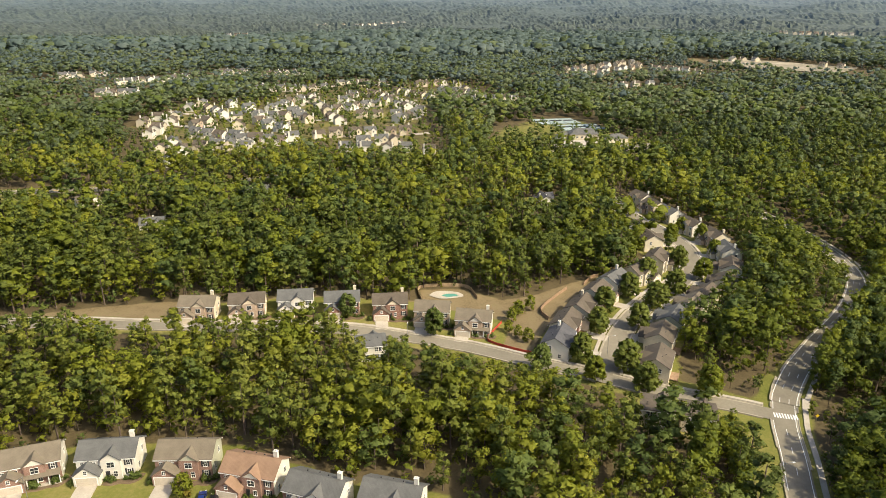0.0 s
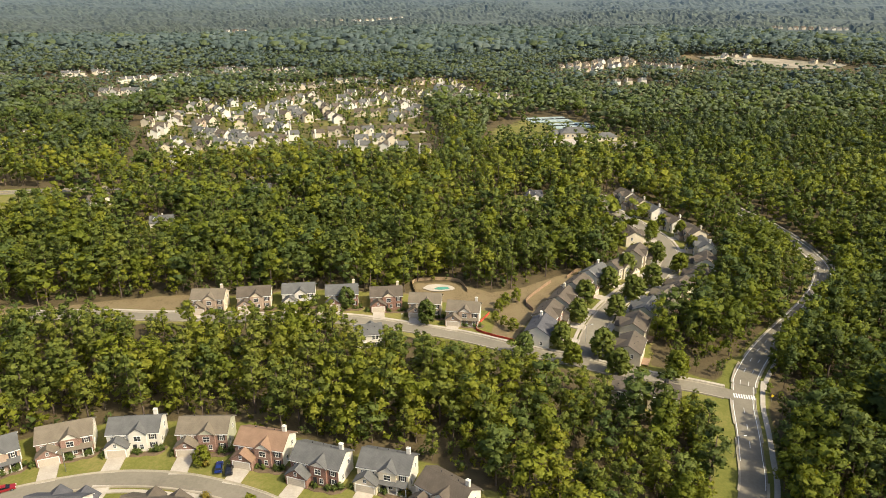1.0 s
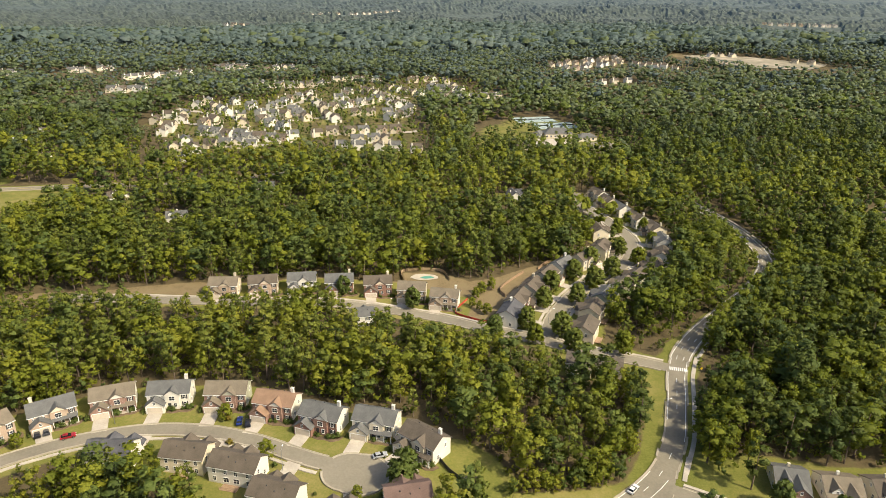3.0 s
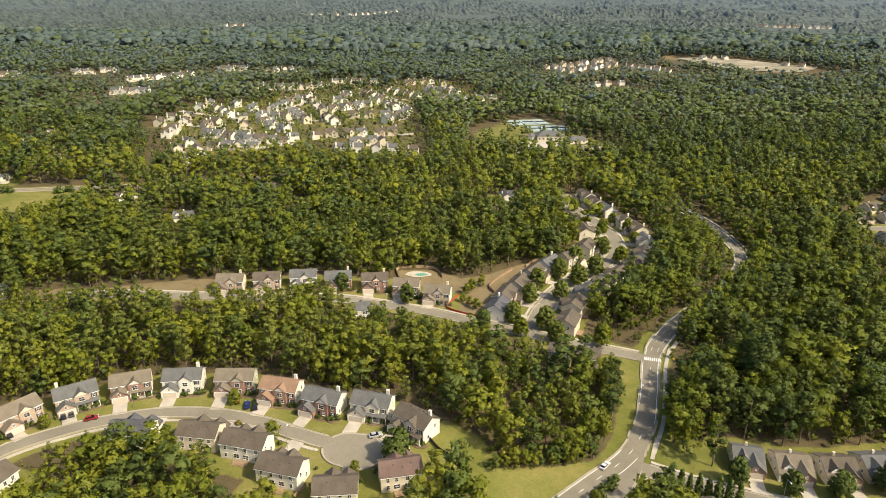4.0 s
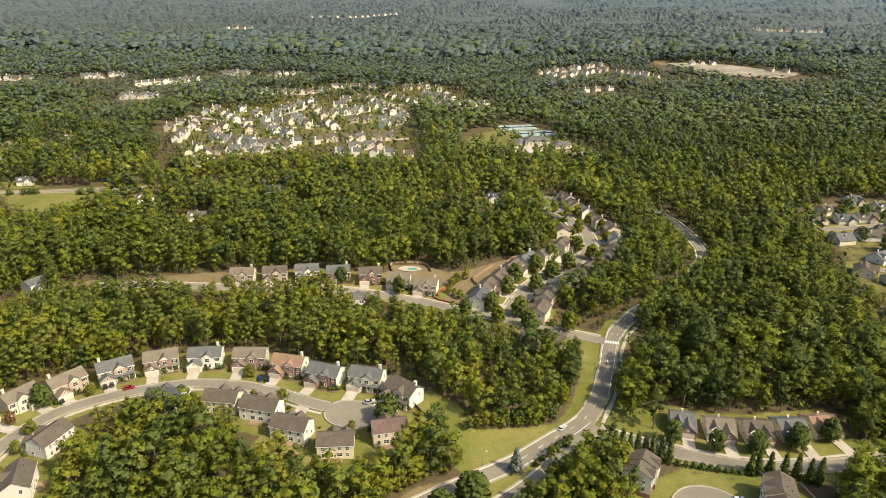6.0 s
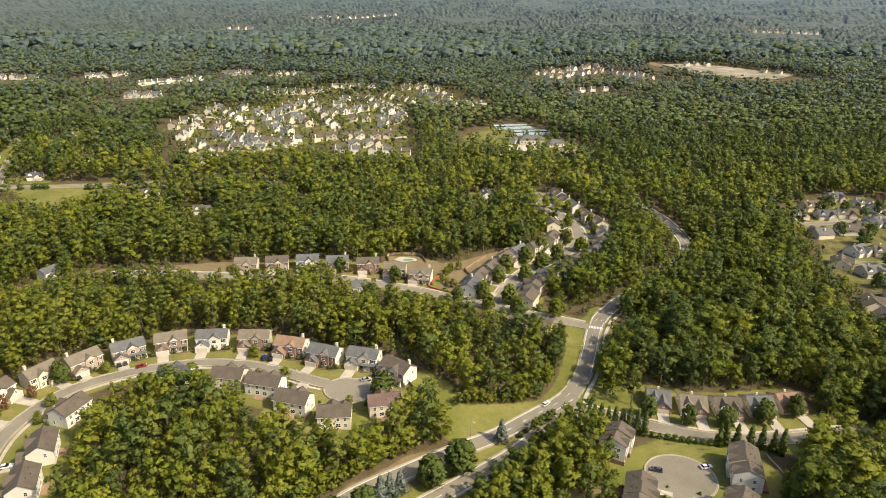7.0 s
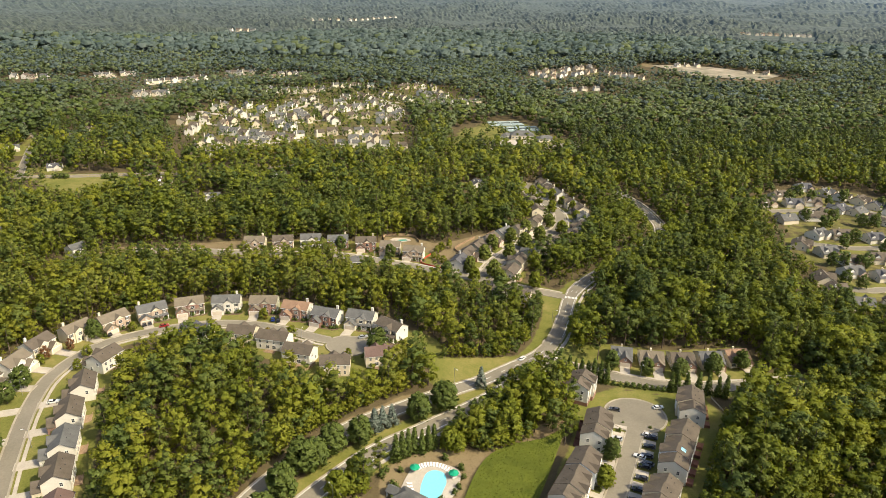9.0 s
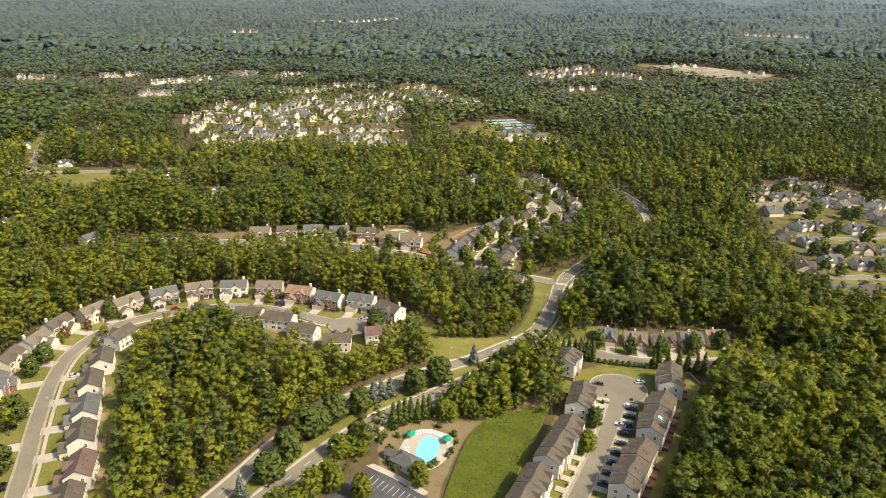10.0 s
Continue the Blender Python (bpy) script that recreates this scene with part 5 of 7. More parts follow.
def tree_shape(kind, clusters, per, leaf, limbs=0, trunk=5, sides=20, core=(0.5, 0.74)):
    """Corners, quads and a leaf flag of one tree about its foot; unit height is metres."""
    V, Q, L, N = [], [], [], []

    def put(v, q, leafy, n=None):
        Q.append(q + sum(len(a) for a in V))
        V.append(v)
        N.append(unit(v * np.array([1, 1, 0]) + 1e-4) if n is None else n)
        L.append(np.full(len(q), leafy))

    if kind == "pine":            # tall stem, irregular layered crown high up
        H, R0, base = 19.0, 2.0, 6.5
        u = (np.arange(clusters) + rng.uniform(0.1, 0.9, clusters)) / clusters
        z = base + (H - base) * u
        rad = R0 * np.sqrt(np.clip(1 - ((u - 0.28) / 0.80) ** 2, 0.02, 1)) * rng.uniform(0.45, 1.0, clusters)
        puff = 2.0 * (1.1 - 0.5 * u) * rng.uniform(0.7, 1.15, clusters)
    elif kind == "broad":         # rounded, lobed crown
        H, R0, base = 16.5, 2.6, 3.6
        u = (np.arange(clusters) + rng.uniform(0.1, 0.9, clusters)) / clusters
        z = base + (H - base) * u
        rad = R0 * np.sqrt(np.clip(1 - ((u - 0.42) / 0.62) ** 2, 0.02, 1)) * rng.uniform(0.55, 1.0, clusters)
        puff = 2.25 * rng.uniform(0.65, 1.2, clusters)
    elif kind == "under":         # understorey bush
        H, R0, base = 5.0, 0.7, 0.3
        u = (np.arange(clusters) + 0.5) / clusters
        z = base + (H - base) * u * 0.75
        rad = np.full(clusters, 0.8)
        puff = 1.25 * rng.uniform(0.7, 1.2, clusters)
    elif kind == "street":        # egg-shaped young tree, dense
        H, R0, base = 8.0, 2.5, 1.6
        u = (np.arange(clusters) + rng.uniform(0.2, 0.8, clusters)) / clusters
        z = base + (H - base) * u
        rad = R0 * np.sqrt(np.clip(1 - ((u - 0.35) / 0.68) ** 2, 0.02, 1)) * rng.uniform(0.6, 0.85, clusters)
        puff = 1.25 * (20 / clusters) ** 0.42 * (1.1 - 0.45 * u) * rng.uniform(0.8, 1.15, clusters)
    elif kind == "cypress":       # narrow cone to the ground
        H, R0, base = 7.5, 1.35, 0.1
        u = (np.arange(clusters) + 0.5) / clusters
        z = base + (H - base) * u
        rad = R0 * (1 - u) ** 0.8 * 0.6
        puff = 0.95 * (1.08 - 0.85 * u)
    elif kind == "spruce":        # broad cone
        H, R0, base = 9.0, 2.6, 0.5
        u = (np.arange(clusters) + 0.5) / clusters
        z = base + (H - base) * u
        rad = R0 * (1 - u) * rng.uniform(0.45, 0.9, clusters)
        puff = 0.8 * (1.1 - 0.75 * u)
    else:                         # shrub
        H, R0, base = 1.5, 0.75, 0.1
        u = (np.arange(clusters) + 0.5) / clusters
        z = base + (H - base) * u * 0.8
        rad = R0 * 0.55 * np.sqrt(np.clip(1 - (u - 0.3) ** 2 * 2, 0.05, 1))
        puff = np.full(clusters, 0.5)
    if H > 10:
        puff = puff * (6 / clusters) ** 0.42
        rad = rad * min(1.0, (clusters / 6) ** 0.5)
    ang = np.arange(clusters) * 2.39996 + rng.uniform(-0.5, 0.5, clusters)
    cen = np.stack([rad * np.cos(ang), rad * np.sin(ang), z], 1)
    if trunk:
        put(*trunk_faces(0.24 if H > 10 else 0.1, 0.08, -0.6, H * (0.86 if kind == "pine" else 0.6), trunk, rng.uniform(-0.3, 0.3, 2)), False)
        for k in rng.choice(clusters, min(limbs, clusters), False):
            put(*limb_faces((0, 0, max(base * 0.8, z[k] - rad[k] * 0.6)), cen[k], 0.09), False)
    bv, bf = ball(sides)
    for c, s in zip(cen, puff):
        spin = np.array(Euler(rng.uniform(0, 6.28, 3)).to_matrix())
        rv = (bv @ spin.T) * s * rng.uniform(*core, (len(bv), 1)) * np.array([1, 1, 0.9])
        mid = np.array([0, 0, base + (H - base) * 0.4])
        swell = lambda q, d: unit(0.5 * unit(d) + 0.7 * unit((q - mid) / np.array([R0 + s, R0 + s, (H - base) / 2])) + np.array([0, 0, 0.2]))
        put(c + rv, bf, True, swell(c + rv, rv))
        if not per:
            continue
        d = unit(rng.normal(size=(per, 3)) + np.array([0, 0, 0.35]))
        pos = c + d * s * rng.uniform(0.62, 1.12, (per, 1)) * np.array([1, 1, 0.9])
        nrm = unit(d * 0.9 + rng.normal(size=(per, 3)) * 0.5)
        lv = leaf_sprays(pos, nrm, leaf * rng.uniform(0.6, 1.3, per))
        ln = unit(swell(np.repeat(pos, 3, 0), np.repeat(pos - c, 3, 0)) + np.repeat(nrm, 3, 0) * 0.55)
        put(lv, np.arange(per * 3).reshape(per, 3), True, ln)
    return np.concatenate(V), np.concatenate(Q), np.concatenate(L), np.concatenate(N)


def mesh_faces(name, V, Q, mats, slot, tint, normals):
    me = bpy.data.meshes.new(name)
    me.vertices.add(len(V)), me.loops.add(len(Q) * 3), me.polygons.add(len(Q))
    me.vertices.foreach_set("co", V.astype(np.float32).ravel())
    me.loops.foreach_set("vertex_index", Q.astype(np.int32).ravel())
    me.polygons.foreach_set("loop_start", np.arange(0, len(Q) * 3, 3, dtype=np.int32))
    for m in mats:
        me.materials.append(m)
    me.polygons.foreach_set("material_index", slot.astype(np.int32))
    me.attributes.new("tint", "FLOAT", "FACE").data.foreach_set("value", tint.astype(np.float32))
    me.polygons.foreach_set("use_smooth", np.ones(len(Q), bool))
    me.update(calc_edges=True)
    me.normals_split_custom_set_from_vertices(normals.astype(np.float32))
    return me


def woods(name, kinds, pts, scale, label, tints, spread=0.2, size=None, leaves=("pine", "broad", "dark_leaf"), widen=1.0):
    """Many trees in one mesh: kinds are (shape, share, leaf slot), scale (low, high), leaves the material of each slot."""
    V, Q, S, T, NN, base = [], [], [], [], [], 0
    share = np.array([k[1] for k in kinds])
    pick = rng.choice(len(kinds), len(pts), p=share / share.sum())
    patchy = np.array([noise.noise((x * 0.0045, y * 0.006, 7.0)) + noise.noise((x * 0.011, y * 0.011, 3.0)) + 0.7 * noise.noise((x * 0.045, y * 0.045, 9.0)) for x, y in pts])
    swell = np.array([noise.noise((x * 0.035, y * 0.035, 5.0)) for x, y in pts])
    zs = land(pts[:, 0], pts[:, 1])
    for i, (v, q, leafy, nv) in enumerate(k[0] for k in kinds):
        sel = np.where(pick == i)[0]
        if not len(sel):
            continue
        a = rng.uniform(0, 2 * math.pi, len(sel))
        s = rng.uniform(*scale, len(sel)) * (1 if size is None else size[sel])
        s *= 1 + 0.3 * swell[sel]
        wide = s * widen * rng.uniform(0.8, 1.25, len(sel))
        x = (v[None, :, 0] * np.cos(a)[:, None] - v[None, :, 1] * np.sin(a)[:, None]) * wide[:, None] + pts[sel, 0][:, None]
        y = (v[None, :, 0] * np.sin(a)[:, None] + v[None, :, 1] * np.cos(a)[:, None]) * wide[:, None] + pts[sel, 1][:, None]
        z = v[None, :, 2] * s[:, None] + zs[sel][:, None]
        V.append(np.stack([x, y, z], -1).reshape(-1, 3))
        ca, sa = np.cos(a)[:, None], np.sin(a)[:, None]
        NN.append(np.stack([nv[None, :, 0] * ca - nv[None, :, 1] * sa, nv[None, :, 0] * sa + nv[None, :, 1] * ca, np.broadcast_to(nv[None, :, 2], (len(sel), len(nv)))], -1).reshape(-1, 3))
        Q.append((q[None] + np.arange(len(sel))[:, None, None] * len(v)).reshape(-1, 3) + base)
        base += len(sel) * len(v)
        S.append(np.tile(np.where(leafy, kinds[i][2], 0), len(sel)))
        tone = np.clip(tints[kinds[i][2] - 1] + patchy[sel] * 0.5 + rng.normal(0, spread, len(sel)), 0, 1)
        T.append(np.repeat(tone, len(q)))
    me = mesh_faces(name, np.concatenate(V), np.concatenate(Q), [M["bark"], *(M[k] for k in leaves)], np.concatenate(S), np.concatenate(T), np.concatenate(NN))
    return tagged(new(name, me), label, "woodland", kind="stuff")


def scatter(x0, x1, y0, y1, step):
    gx, gy = np.meshgrid(np.arange(x0, x1, step), np.arange(y0, y1, step * 0.9))
    gx = gx + (np.arange(gx.shape[0]) % 2)[:, None] * step / 2
    p = np.stack([gx.ravel(), gy.ravel()], 1)
    return p + rng.uniform(-0.46, 0.46, p.shape) * step


def wooded(p):
    """Keeps the points that stand in woods: clear of streets, plots, lawns."""
    x, y = p[:, 0], p[:, 1]
    ok = np.ones(len(p), bool)
    for name, (pts, half) in ROADS.items():
        ok &= off_line(x, y, LINES[name][::3]) > half + {"parkway_north": 3.6, "parkway_upper": 1.2, "west_road": 6.0, "rear_street": 4.0, "parkway_west_lane": 2.6}.get(name, 5.0)
    ok &= in_plot(x, y, FRONT_ROW, 10.5, 24, 9.5) < 0
    ok &= in_plot(x, y, INNER_ROW[2:], 10, 24, 16) < 0
    ok &= in_plot(x, y, INNER_ROW[:2], 8.5, 24, 6) < 0
    ok &= in_plot(x, y, LANE_ROW, 11, 22, 12) < 0
    ok &= in_plot(x, y, OUTER_ROW, 10, 24, 8) < 0
    ok &= in_plot(x, y, REAR_ROW, 11, 19, 9) < 0
    ok &= in_plot(x, y, REAR_SOUTH, 5.5, 6, 4.5) < 0
    ok &= in_plot(x, y, SIDE_WEST + SIDE_EAST, 11, 22, 7) < 0
    ok &= in_plot(x, y, EAST_ROW, 11, 24, 12) < 0
    ok &= in_plot(x, y, FARM, 9, 12, 8) < 0
    for poly in (FIELD, MEADOW, POOLSIDE, COURT_LAWN, CLEARED, BACKYARDS, WEST_LAWN, VALLEY_LAWN, VERGE, CORNER, WEST_BANK):
        ok &= in_poly(x, y, poly) < -1.0
    ok &= in_poly(x, y, [(8, 121), (17, 120), (26, 113), (29, 104), (27, 93), (12, 92), (0, 98), (2, 106)]) < 0
    ok &= in_poly(x, y, BEND) < 0
    ok &= in_poly(x, y, [(a, b - 4) for a, b in CLEARED]) < 0
    ok &= in_poly(x, y, [(-58, -42), (-20, 25), (45, 85), (84, 118), (84, 104), (45, 60), (0, 22), (-20, -5), (-46, -48)]) < 0
    ok &= in_poly(x, y, [(-12, -45), (-8, -8), (0, 8), (10, 16), (32, 0), (34, -45)]) < 0
    ok &= in_poly(x, y, [(76, 118), (70, 98), (80, 88), (84, 68), (150, 62), (162, 80), (112, 98), (98, 114)]) < 0
    return ok


def clear_far(p):
    """Keeps the points clear of the far estates, and of what stands before them."""
    x, y = p[:, 0], p[:, 1]
    spots = np.array(FAR_SPOTS)
    inside = in_poly(x, y, ESTATE) >= 0
    apart = np.full(len(p), 1e3)
    for k in np.where(inside)[0]:
        apart[k] = np.hypot(spots[:, 0] - x[k], spots[:, 1] - y[k]).min()
    ok = (apart > np.where(x < -205, 22, 34)) & (in_poly(x, y, CLUB) < 0)
    for ax, ay, bx, by, s in FAR_ROWS + FAR_ROWS_2 + FAR_ROWS_3 + OUT_ROWS:
        for back, r in ((0, 12), (-24, 13), (-46, 12)) if ay > 790 else ((0, 12), (-18, 10)):
            ok &= off_line(x, y, [(ax, ay + back), (bx, by + back)]) > r
    for back in (0, -35, -70):
        ok &= np.maximum(in_poly(x, y, [(a, b + back) for a, b in SITE]), in_poly(x, y, [(a, b + back) for a, b in SITE_GRASS])) < 0
    return ok


def before_rows(p):
    """Lower growth on the near side of the scattered estates."""
    f = np.ones(len(p))
    for ax, ay, bx, by, s in OUT_ROWS:
        f = np.where(off_line(p[:, 0], p[:, 1], [(ax, ay - 70), (bx, by - 70)]) < 62, 0.6, f)
    for poly in (SITE, SITE_GRASS):
        f = np.where(in_poly(p[:, 0], p[:, 1], [(a, b - 90) for a, b in poly]) > -30, 0.5, f)
    return f


def in_view(p, margin=25):
    return np.abs(p[:, 0] - 18) < 0.66 * (p[:, 1] + 200) + 32 + margin


def beside_street(p):
    """Low growth close to the rear street and the western road, full height away from them."""
    d = off_line(p[:, 0], p[:, 1], LINES["rear_street"][::3])
    f = np.where(p[:, 1] < 222, np.clip((d - np.where(p[:, 0] < -32, -5, 4)) / np.where(p[:, 0] < -92, 30, 24), 0.3, 1), 1.0)
    d = off_line(p[:, 0], p[:, 1], LINES["front_street"][::3])
    f = np.where((p[:, 1] < 124) & (p[:, 1] > 55) & (p[:, 0] < 6), np.minimum(f, np.clip((d - 4) / 30, 0.32, 1)), f)
    d = in_poly(p[:, 0], p[:, 1], [(x, y - 22) for x, y in WEST_LAWN])
    f = np.minimum(f, np.clip(0.35 - d / 30, 0.35, 1))
    d = in_poly(p[:, 0], p[:, 1], [(x, y - 30) for x, y in ESTATE])
    f = np.minimum(f, np.clip(0.45 - d / 30, 0.45, 1))
    d = off_line(p[:, 0], p[:, 1], LINES["parkway_upper"][::3])
    f = np.where((p[:, 1] > 255) & (p[:, 1] < 312) & (p[:, 0] < 192), np.minimum(f, np.clip((d + 6) / 30, 0.5, 1)), f)
    d = in_poly(p[:, 0], p[:, 1], BEND)
    f = np.minimum(f, np.clip(0.45 - d / 22, 0.45, 1))
    d = in_poly(p[:, 0], p[:, 1], VALLEY_LAWN)
    f = np.where(p[:, 1] < 330, np.minimum(f, np.clip(0.3 - d / 34, 0.3, 1)), f)
    for hx, hy, a in FARM + REAR_SOUTH[3:]:
        f = np.minimum(f, np.clip(np.hypot(p[:, 0] - hx, p[:, 1] - hy + 16) / 22, 0.3, 1))
    return f


NEAR_Y, ROUGH = 320.0, (0.62, 0.95)
near_kinds = [(tree_shape("pine", 11, 36, 0.42, 2, 4, 8, (0.55, 0.8)), 0.2, 1) for _ in range(5)] + [(tree_shape("broad", 11, 36, 0.45, 1, 4, 8, (0.55, 0.8)), 0.2, 2) for _ in range(6)] + [(tree_shape("broad", 11, 36, 0.45, 1, 4, 8, (0.55, 0.8)), 0.12, 3) for _ in range(3)]
back_kinds = [(tree_shape("pine", 9, 23, 0.54, 1, 4, 8, (0.55, 0.82)), 0.2, 1) for _ in range(5)] + [(tree_shape("broad", 9, 23, 0.58, 0, 3, 8, (0.55, 0.82)), 0.2, 2) for _ in range(6)] + [(tree_shape("broad", 9, 23, 0.58, 0, 3, 8, (0.55, 0.82)), 0.12, 3) for _ in range(3)]
pts = scatter(-260, 330, -42, NEAR_Y, 6.8)
pts = pts[in_view(pts)]
pts = pts[wooded(pts)]
low = beside_street(pts)
# pines crowd in the belts between and behind the streets, broad crowns on the slopes east and south
for sel, kinds, pine, scale, label, tints in (
        ((pts[:, 0] < 95) & (pts[:, 1] > 118) & (pts[:, 1] < 225), near_kinds, 1.5, (0.62, 1.06), "dense belt of pine and broadleaf trees between streets", (0.6, 0.7, 0.6)),
        ((pts[:, 0] < 95) & (pts[:, 1] >= 225), back_kinds, 1.6, (0.66, 1.14), "tall pine woods behind the rear gardens", (0.56, 0.62, 0.56)),
        ((pts[:, 0] < 95) & (pts[:, 1] <= 118), near_kinds, 0.35, (0.62, 1.06), "dense broadleaf wood with yellow-green crowns", (0.5, 0.62, 0.5)),
        ((pts[:, 0] >= 95) & (pts[:, 1] > 160), back_kinds, 1.2, (0.65, 1.15), "dark mixed woods along the parkway bend", (0.10, 0.20, 0.14)),
        ((pts[:, 0] >= 95) & (pts[:, 1] <= 160), near_kinds, 0.5, (0.7, 1.25), "broadleaf valley woods, some crowns yellowing", (0.24, 0.36, 0.28))):
    woods("woodland", [(s, w * (pine if k == 1 else 1.0), k) for s, w, k in kinds], pts[sel], scale, label, tints, size=low[sel], spread=0.24, widen=1.3)

under = scatter(-260, 330, -42, 330, 5.7)
under = under[in_view(under)]
under = under[wooded(under) | (in_poly(under[:, 0], under[:, 1], GROVE) > 0)]
woods("undergrowth", [(tree_shape("under", 2, 11, 0.4, 0, 0, 8, (0.4, 0.6)), 0.4, k) for k in (2, 2, 3)], under, (0.85, 1.6), "leafy undergrowth beneath the woods", (0.4, 0.45, 0.4), size=beside_street(under))
rims = []
for line, out in (([(14, 70.5), (-8, 52.5), (-26, 32.5), (-38.5, 8), (-48, -14), (-58, -34)], 2.2), ([(71.5, 122), (77.5, 138), (81.5, 153), (83, 165)], -2.5), ([(30, 101), (45, 105), (62, 112)], 2.0), ([(149, 56), (141, 41), (129, 20), (114, -8), (102, -36)], 3.0), ([(62, 43), (46, 36), (34, 42)], 1.0)):
    ln = smooth_line(line, 2.6)
    for k in range(2):
        rims.append(ln + frames_of(ln) * (-out) * (0.3 + k) + rng.uniform(-0.8, 0.8, ln.shape))
rims = np.concatenate(rims)
woods("woodland", back_kinds[5:], rims, (0.26, 0.5), "young leafy growth along the edge of the woods", (0.5, 0.6, 0.5), widen=1.35)
edge = LINES["parkway_upper"]
edge = (edge - frames_of(edge) * 7.4)[::2]
edge = edge[(edge[:, 1] > 184) & (edge[:, 1] < 284)]
edge = np.concatenate([edge, edge + np.array([3.0, -3.5])]) + rng.uniform(-1, 1, (len(edge) * 2, 2))
woods("woodland", back_kinds[5:], edge, (0.9, 1.1), "tall trees leaning over the parkway", (0.45, 0.5, 0.45))

mid_kinds = [(tree_shape("pine", 6, 14, 0.66, 0, 3, 8, ROUGH), 0.3, 1) for _ in range(4)] + [(tree_shape("broad", 6, 14, 0.72, 0, 0, 8, ROUGH), 0.2, 2) for _ in range(5)] + [(tree_shape("broad", 6, 14, 0.72, 0, 0, 8, ROUGH), 0.2, 3) for _ in range(3)]
pts = np.concatenate([scatter(-420, 560, NEAR_Y, 620, 7.5), scatter(-420, -260, -40, NEAR_Y, 7.3), scatter(330, 560, 60, NEAR_Y, 7.3)])
pts = pts[in_view(pts)]
pts = pts[wooded(pts) & clear_far(pts)]
# deeper trees mix in leaves whose colour has haze painted in
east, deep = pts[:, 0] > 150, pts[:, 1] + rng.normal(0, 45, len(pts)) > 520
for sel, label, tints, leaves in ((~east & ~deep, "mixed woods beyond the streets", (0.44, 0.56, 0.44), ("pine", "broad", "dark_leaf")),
                                  (~east & deep, "woods before the far estate, leaves tinted for haze", (0.4, 0.45, 0.4), ("pine", "far_haze_leaf", "dark_leaf")),
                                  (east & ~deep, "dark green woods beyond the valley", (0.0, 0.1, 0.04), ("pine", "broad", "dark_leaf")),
                                  (east & deep, "dark woods on the eastern slopes, leaves tinted for haze", (0.05, 0.2, 0.1), ("pine", "far_haze_leaf", "dark_leaf"))):
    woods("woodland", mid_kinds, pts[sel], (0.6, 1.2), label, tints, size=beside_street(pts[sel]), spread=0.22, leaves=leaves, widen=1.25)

far_kinds = [(tree_shape("pine", 2, 4, 1.1, 0, 0, 8, ROUGH), 0.3, 1) for _ in range(3)] + [(tree_shape("broad", 2, 5, 1.3, 0, 0, 8, ROUGH), 0.25, 2) for _ in range(4)] + [(tree_shape("broad", 2, 5, 1.3, 0, 0, 8, ROUGH), 0.25, 3) for _ in range(2)]
pts = np.concatenate([scatter(-1000, 1100, 620, 1350, 9.8), scatter(560, 800, 200, 620, 9), scatter(-700, -420, 150, 620, 9)])
pts = pts[in_view(pts)]
pts = pts[clear_far(pts)]
gardens = np.concatenate([scatter(-330, 130, 455, 1020, 9.6), scatter(245, 430, 155, 410, 9.5)])
gardens = gardens[((in_poly(gardens[:, 0], gardens[:, 1], ESTATE) > 0) | (in_poly(gardens[:, 0], gardens[:, 1], VALLEY_LAWN) > -4)) & in_view(gardens)]
for name in ("valley_street", "valley_street_upper", "valley_street_low"):
    gardens = gardens[off_line(gardens[:, 0], gardens[:, 1], LINES[name]) > 6]
for x, y in FAR_SPOTS + [q[:2] for q in VALLEY_A + VALLEY_B]:
    gardens = gardens[np.hypot(gardens[:, 0] - x, gardens[:, 1] - y - 2) > 9.5]
gardens = gardens[rng.uniform(size=len(gardens)) < np.where(gardens[:, 0] > 200, 0.25, 0.75)]
woods("garden_trees", [(a, w, 3 if k == 3 or i % 2 else 2) for i, (a, w, k) in enumerate(far_kinds[3:])], gardens, (0.42, 0.72), "garden trees between the estate houses", (0.3, 0.28, 0.4))
# haze-coloured leaves take over band by band: painted haze, stronger farther out
reach = pts[:, 1] + rng.normal(0, 60, len(pts))
for lo, hi, share, leaves in ((-500, 800, 0.0, ("dark_leaf", "far_haze_leaf", "hill_haze_leaf")), (800, 1100, 0.3, ("far_haze_leaf", "far_haze_leaf", "hill_haze_leaf")), (1100, 5000, 0.6, ("far_haze_leaf", "far_haze_leaf", "hill_haze_leaf"))):
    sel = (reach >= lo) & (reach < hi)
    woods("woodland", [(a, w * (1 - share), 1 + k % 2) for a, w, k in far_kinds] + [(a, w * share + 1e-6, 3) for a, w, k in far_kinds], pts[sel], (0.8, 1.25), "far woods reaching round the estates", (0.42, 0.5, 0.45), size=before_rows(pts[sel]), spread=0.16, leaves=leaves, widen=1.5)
pts = scatter(-1700, 1800, 1350, 2030, 11)
pts = pts[in_view(pts)]
pts = pts[np.hypot(pts[:, 0], pts[:, 1]) < 2010]
pts = pts[clear_far(pts)]
# every crown here carries painted haze, mostly the bluest tone
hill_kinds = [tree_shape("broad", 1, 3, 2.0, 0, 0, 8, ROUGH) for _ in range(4)]
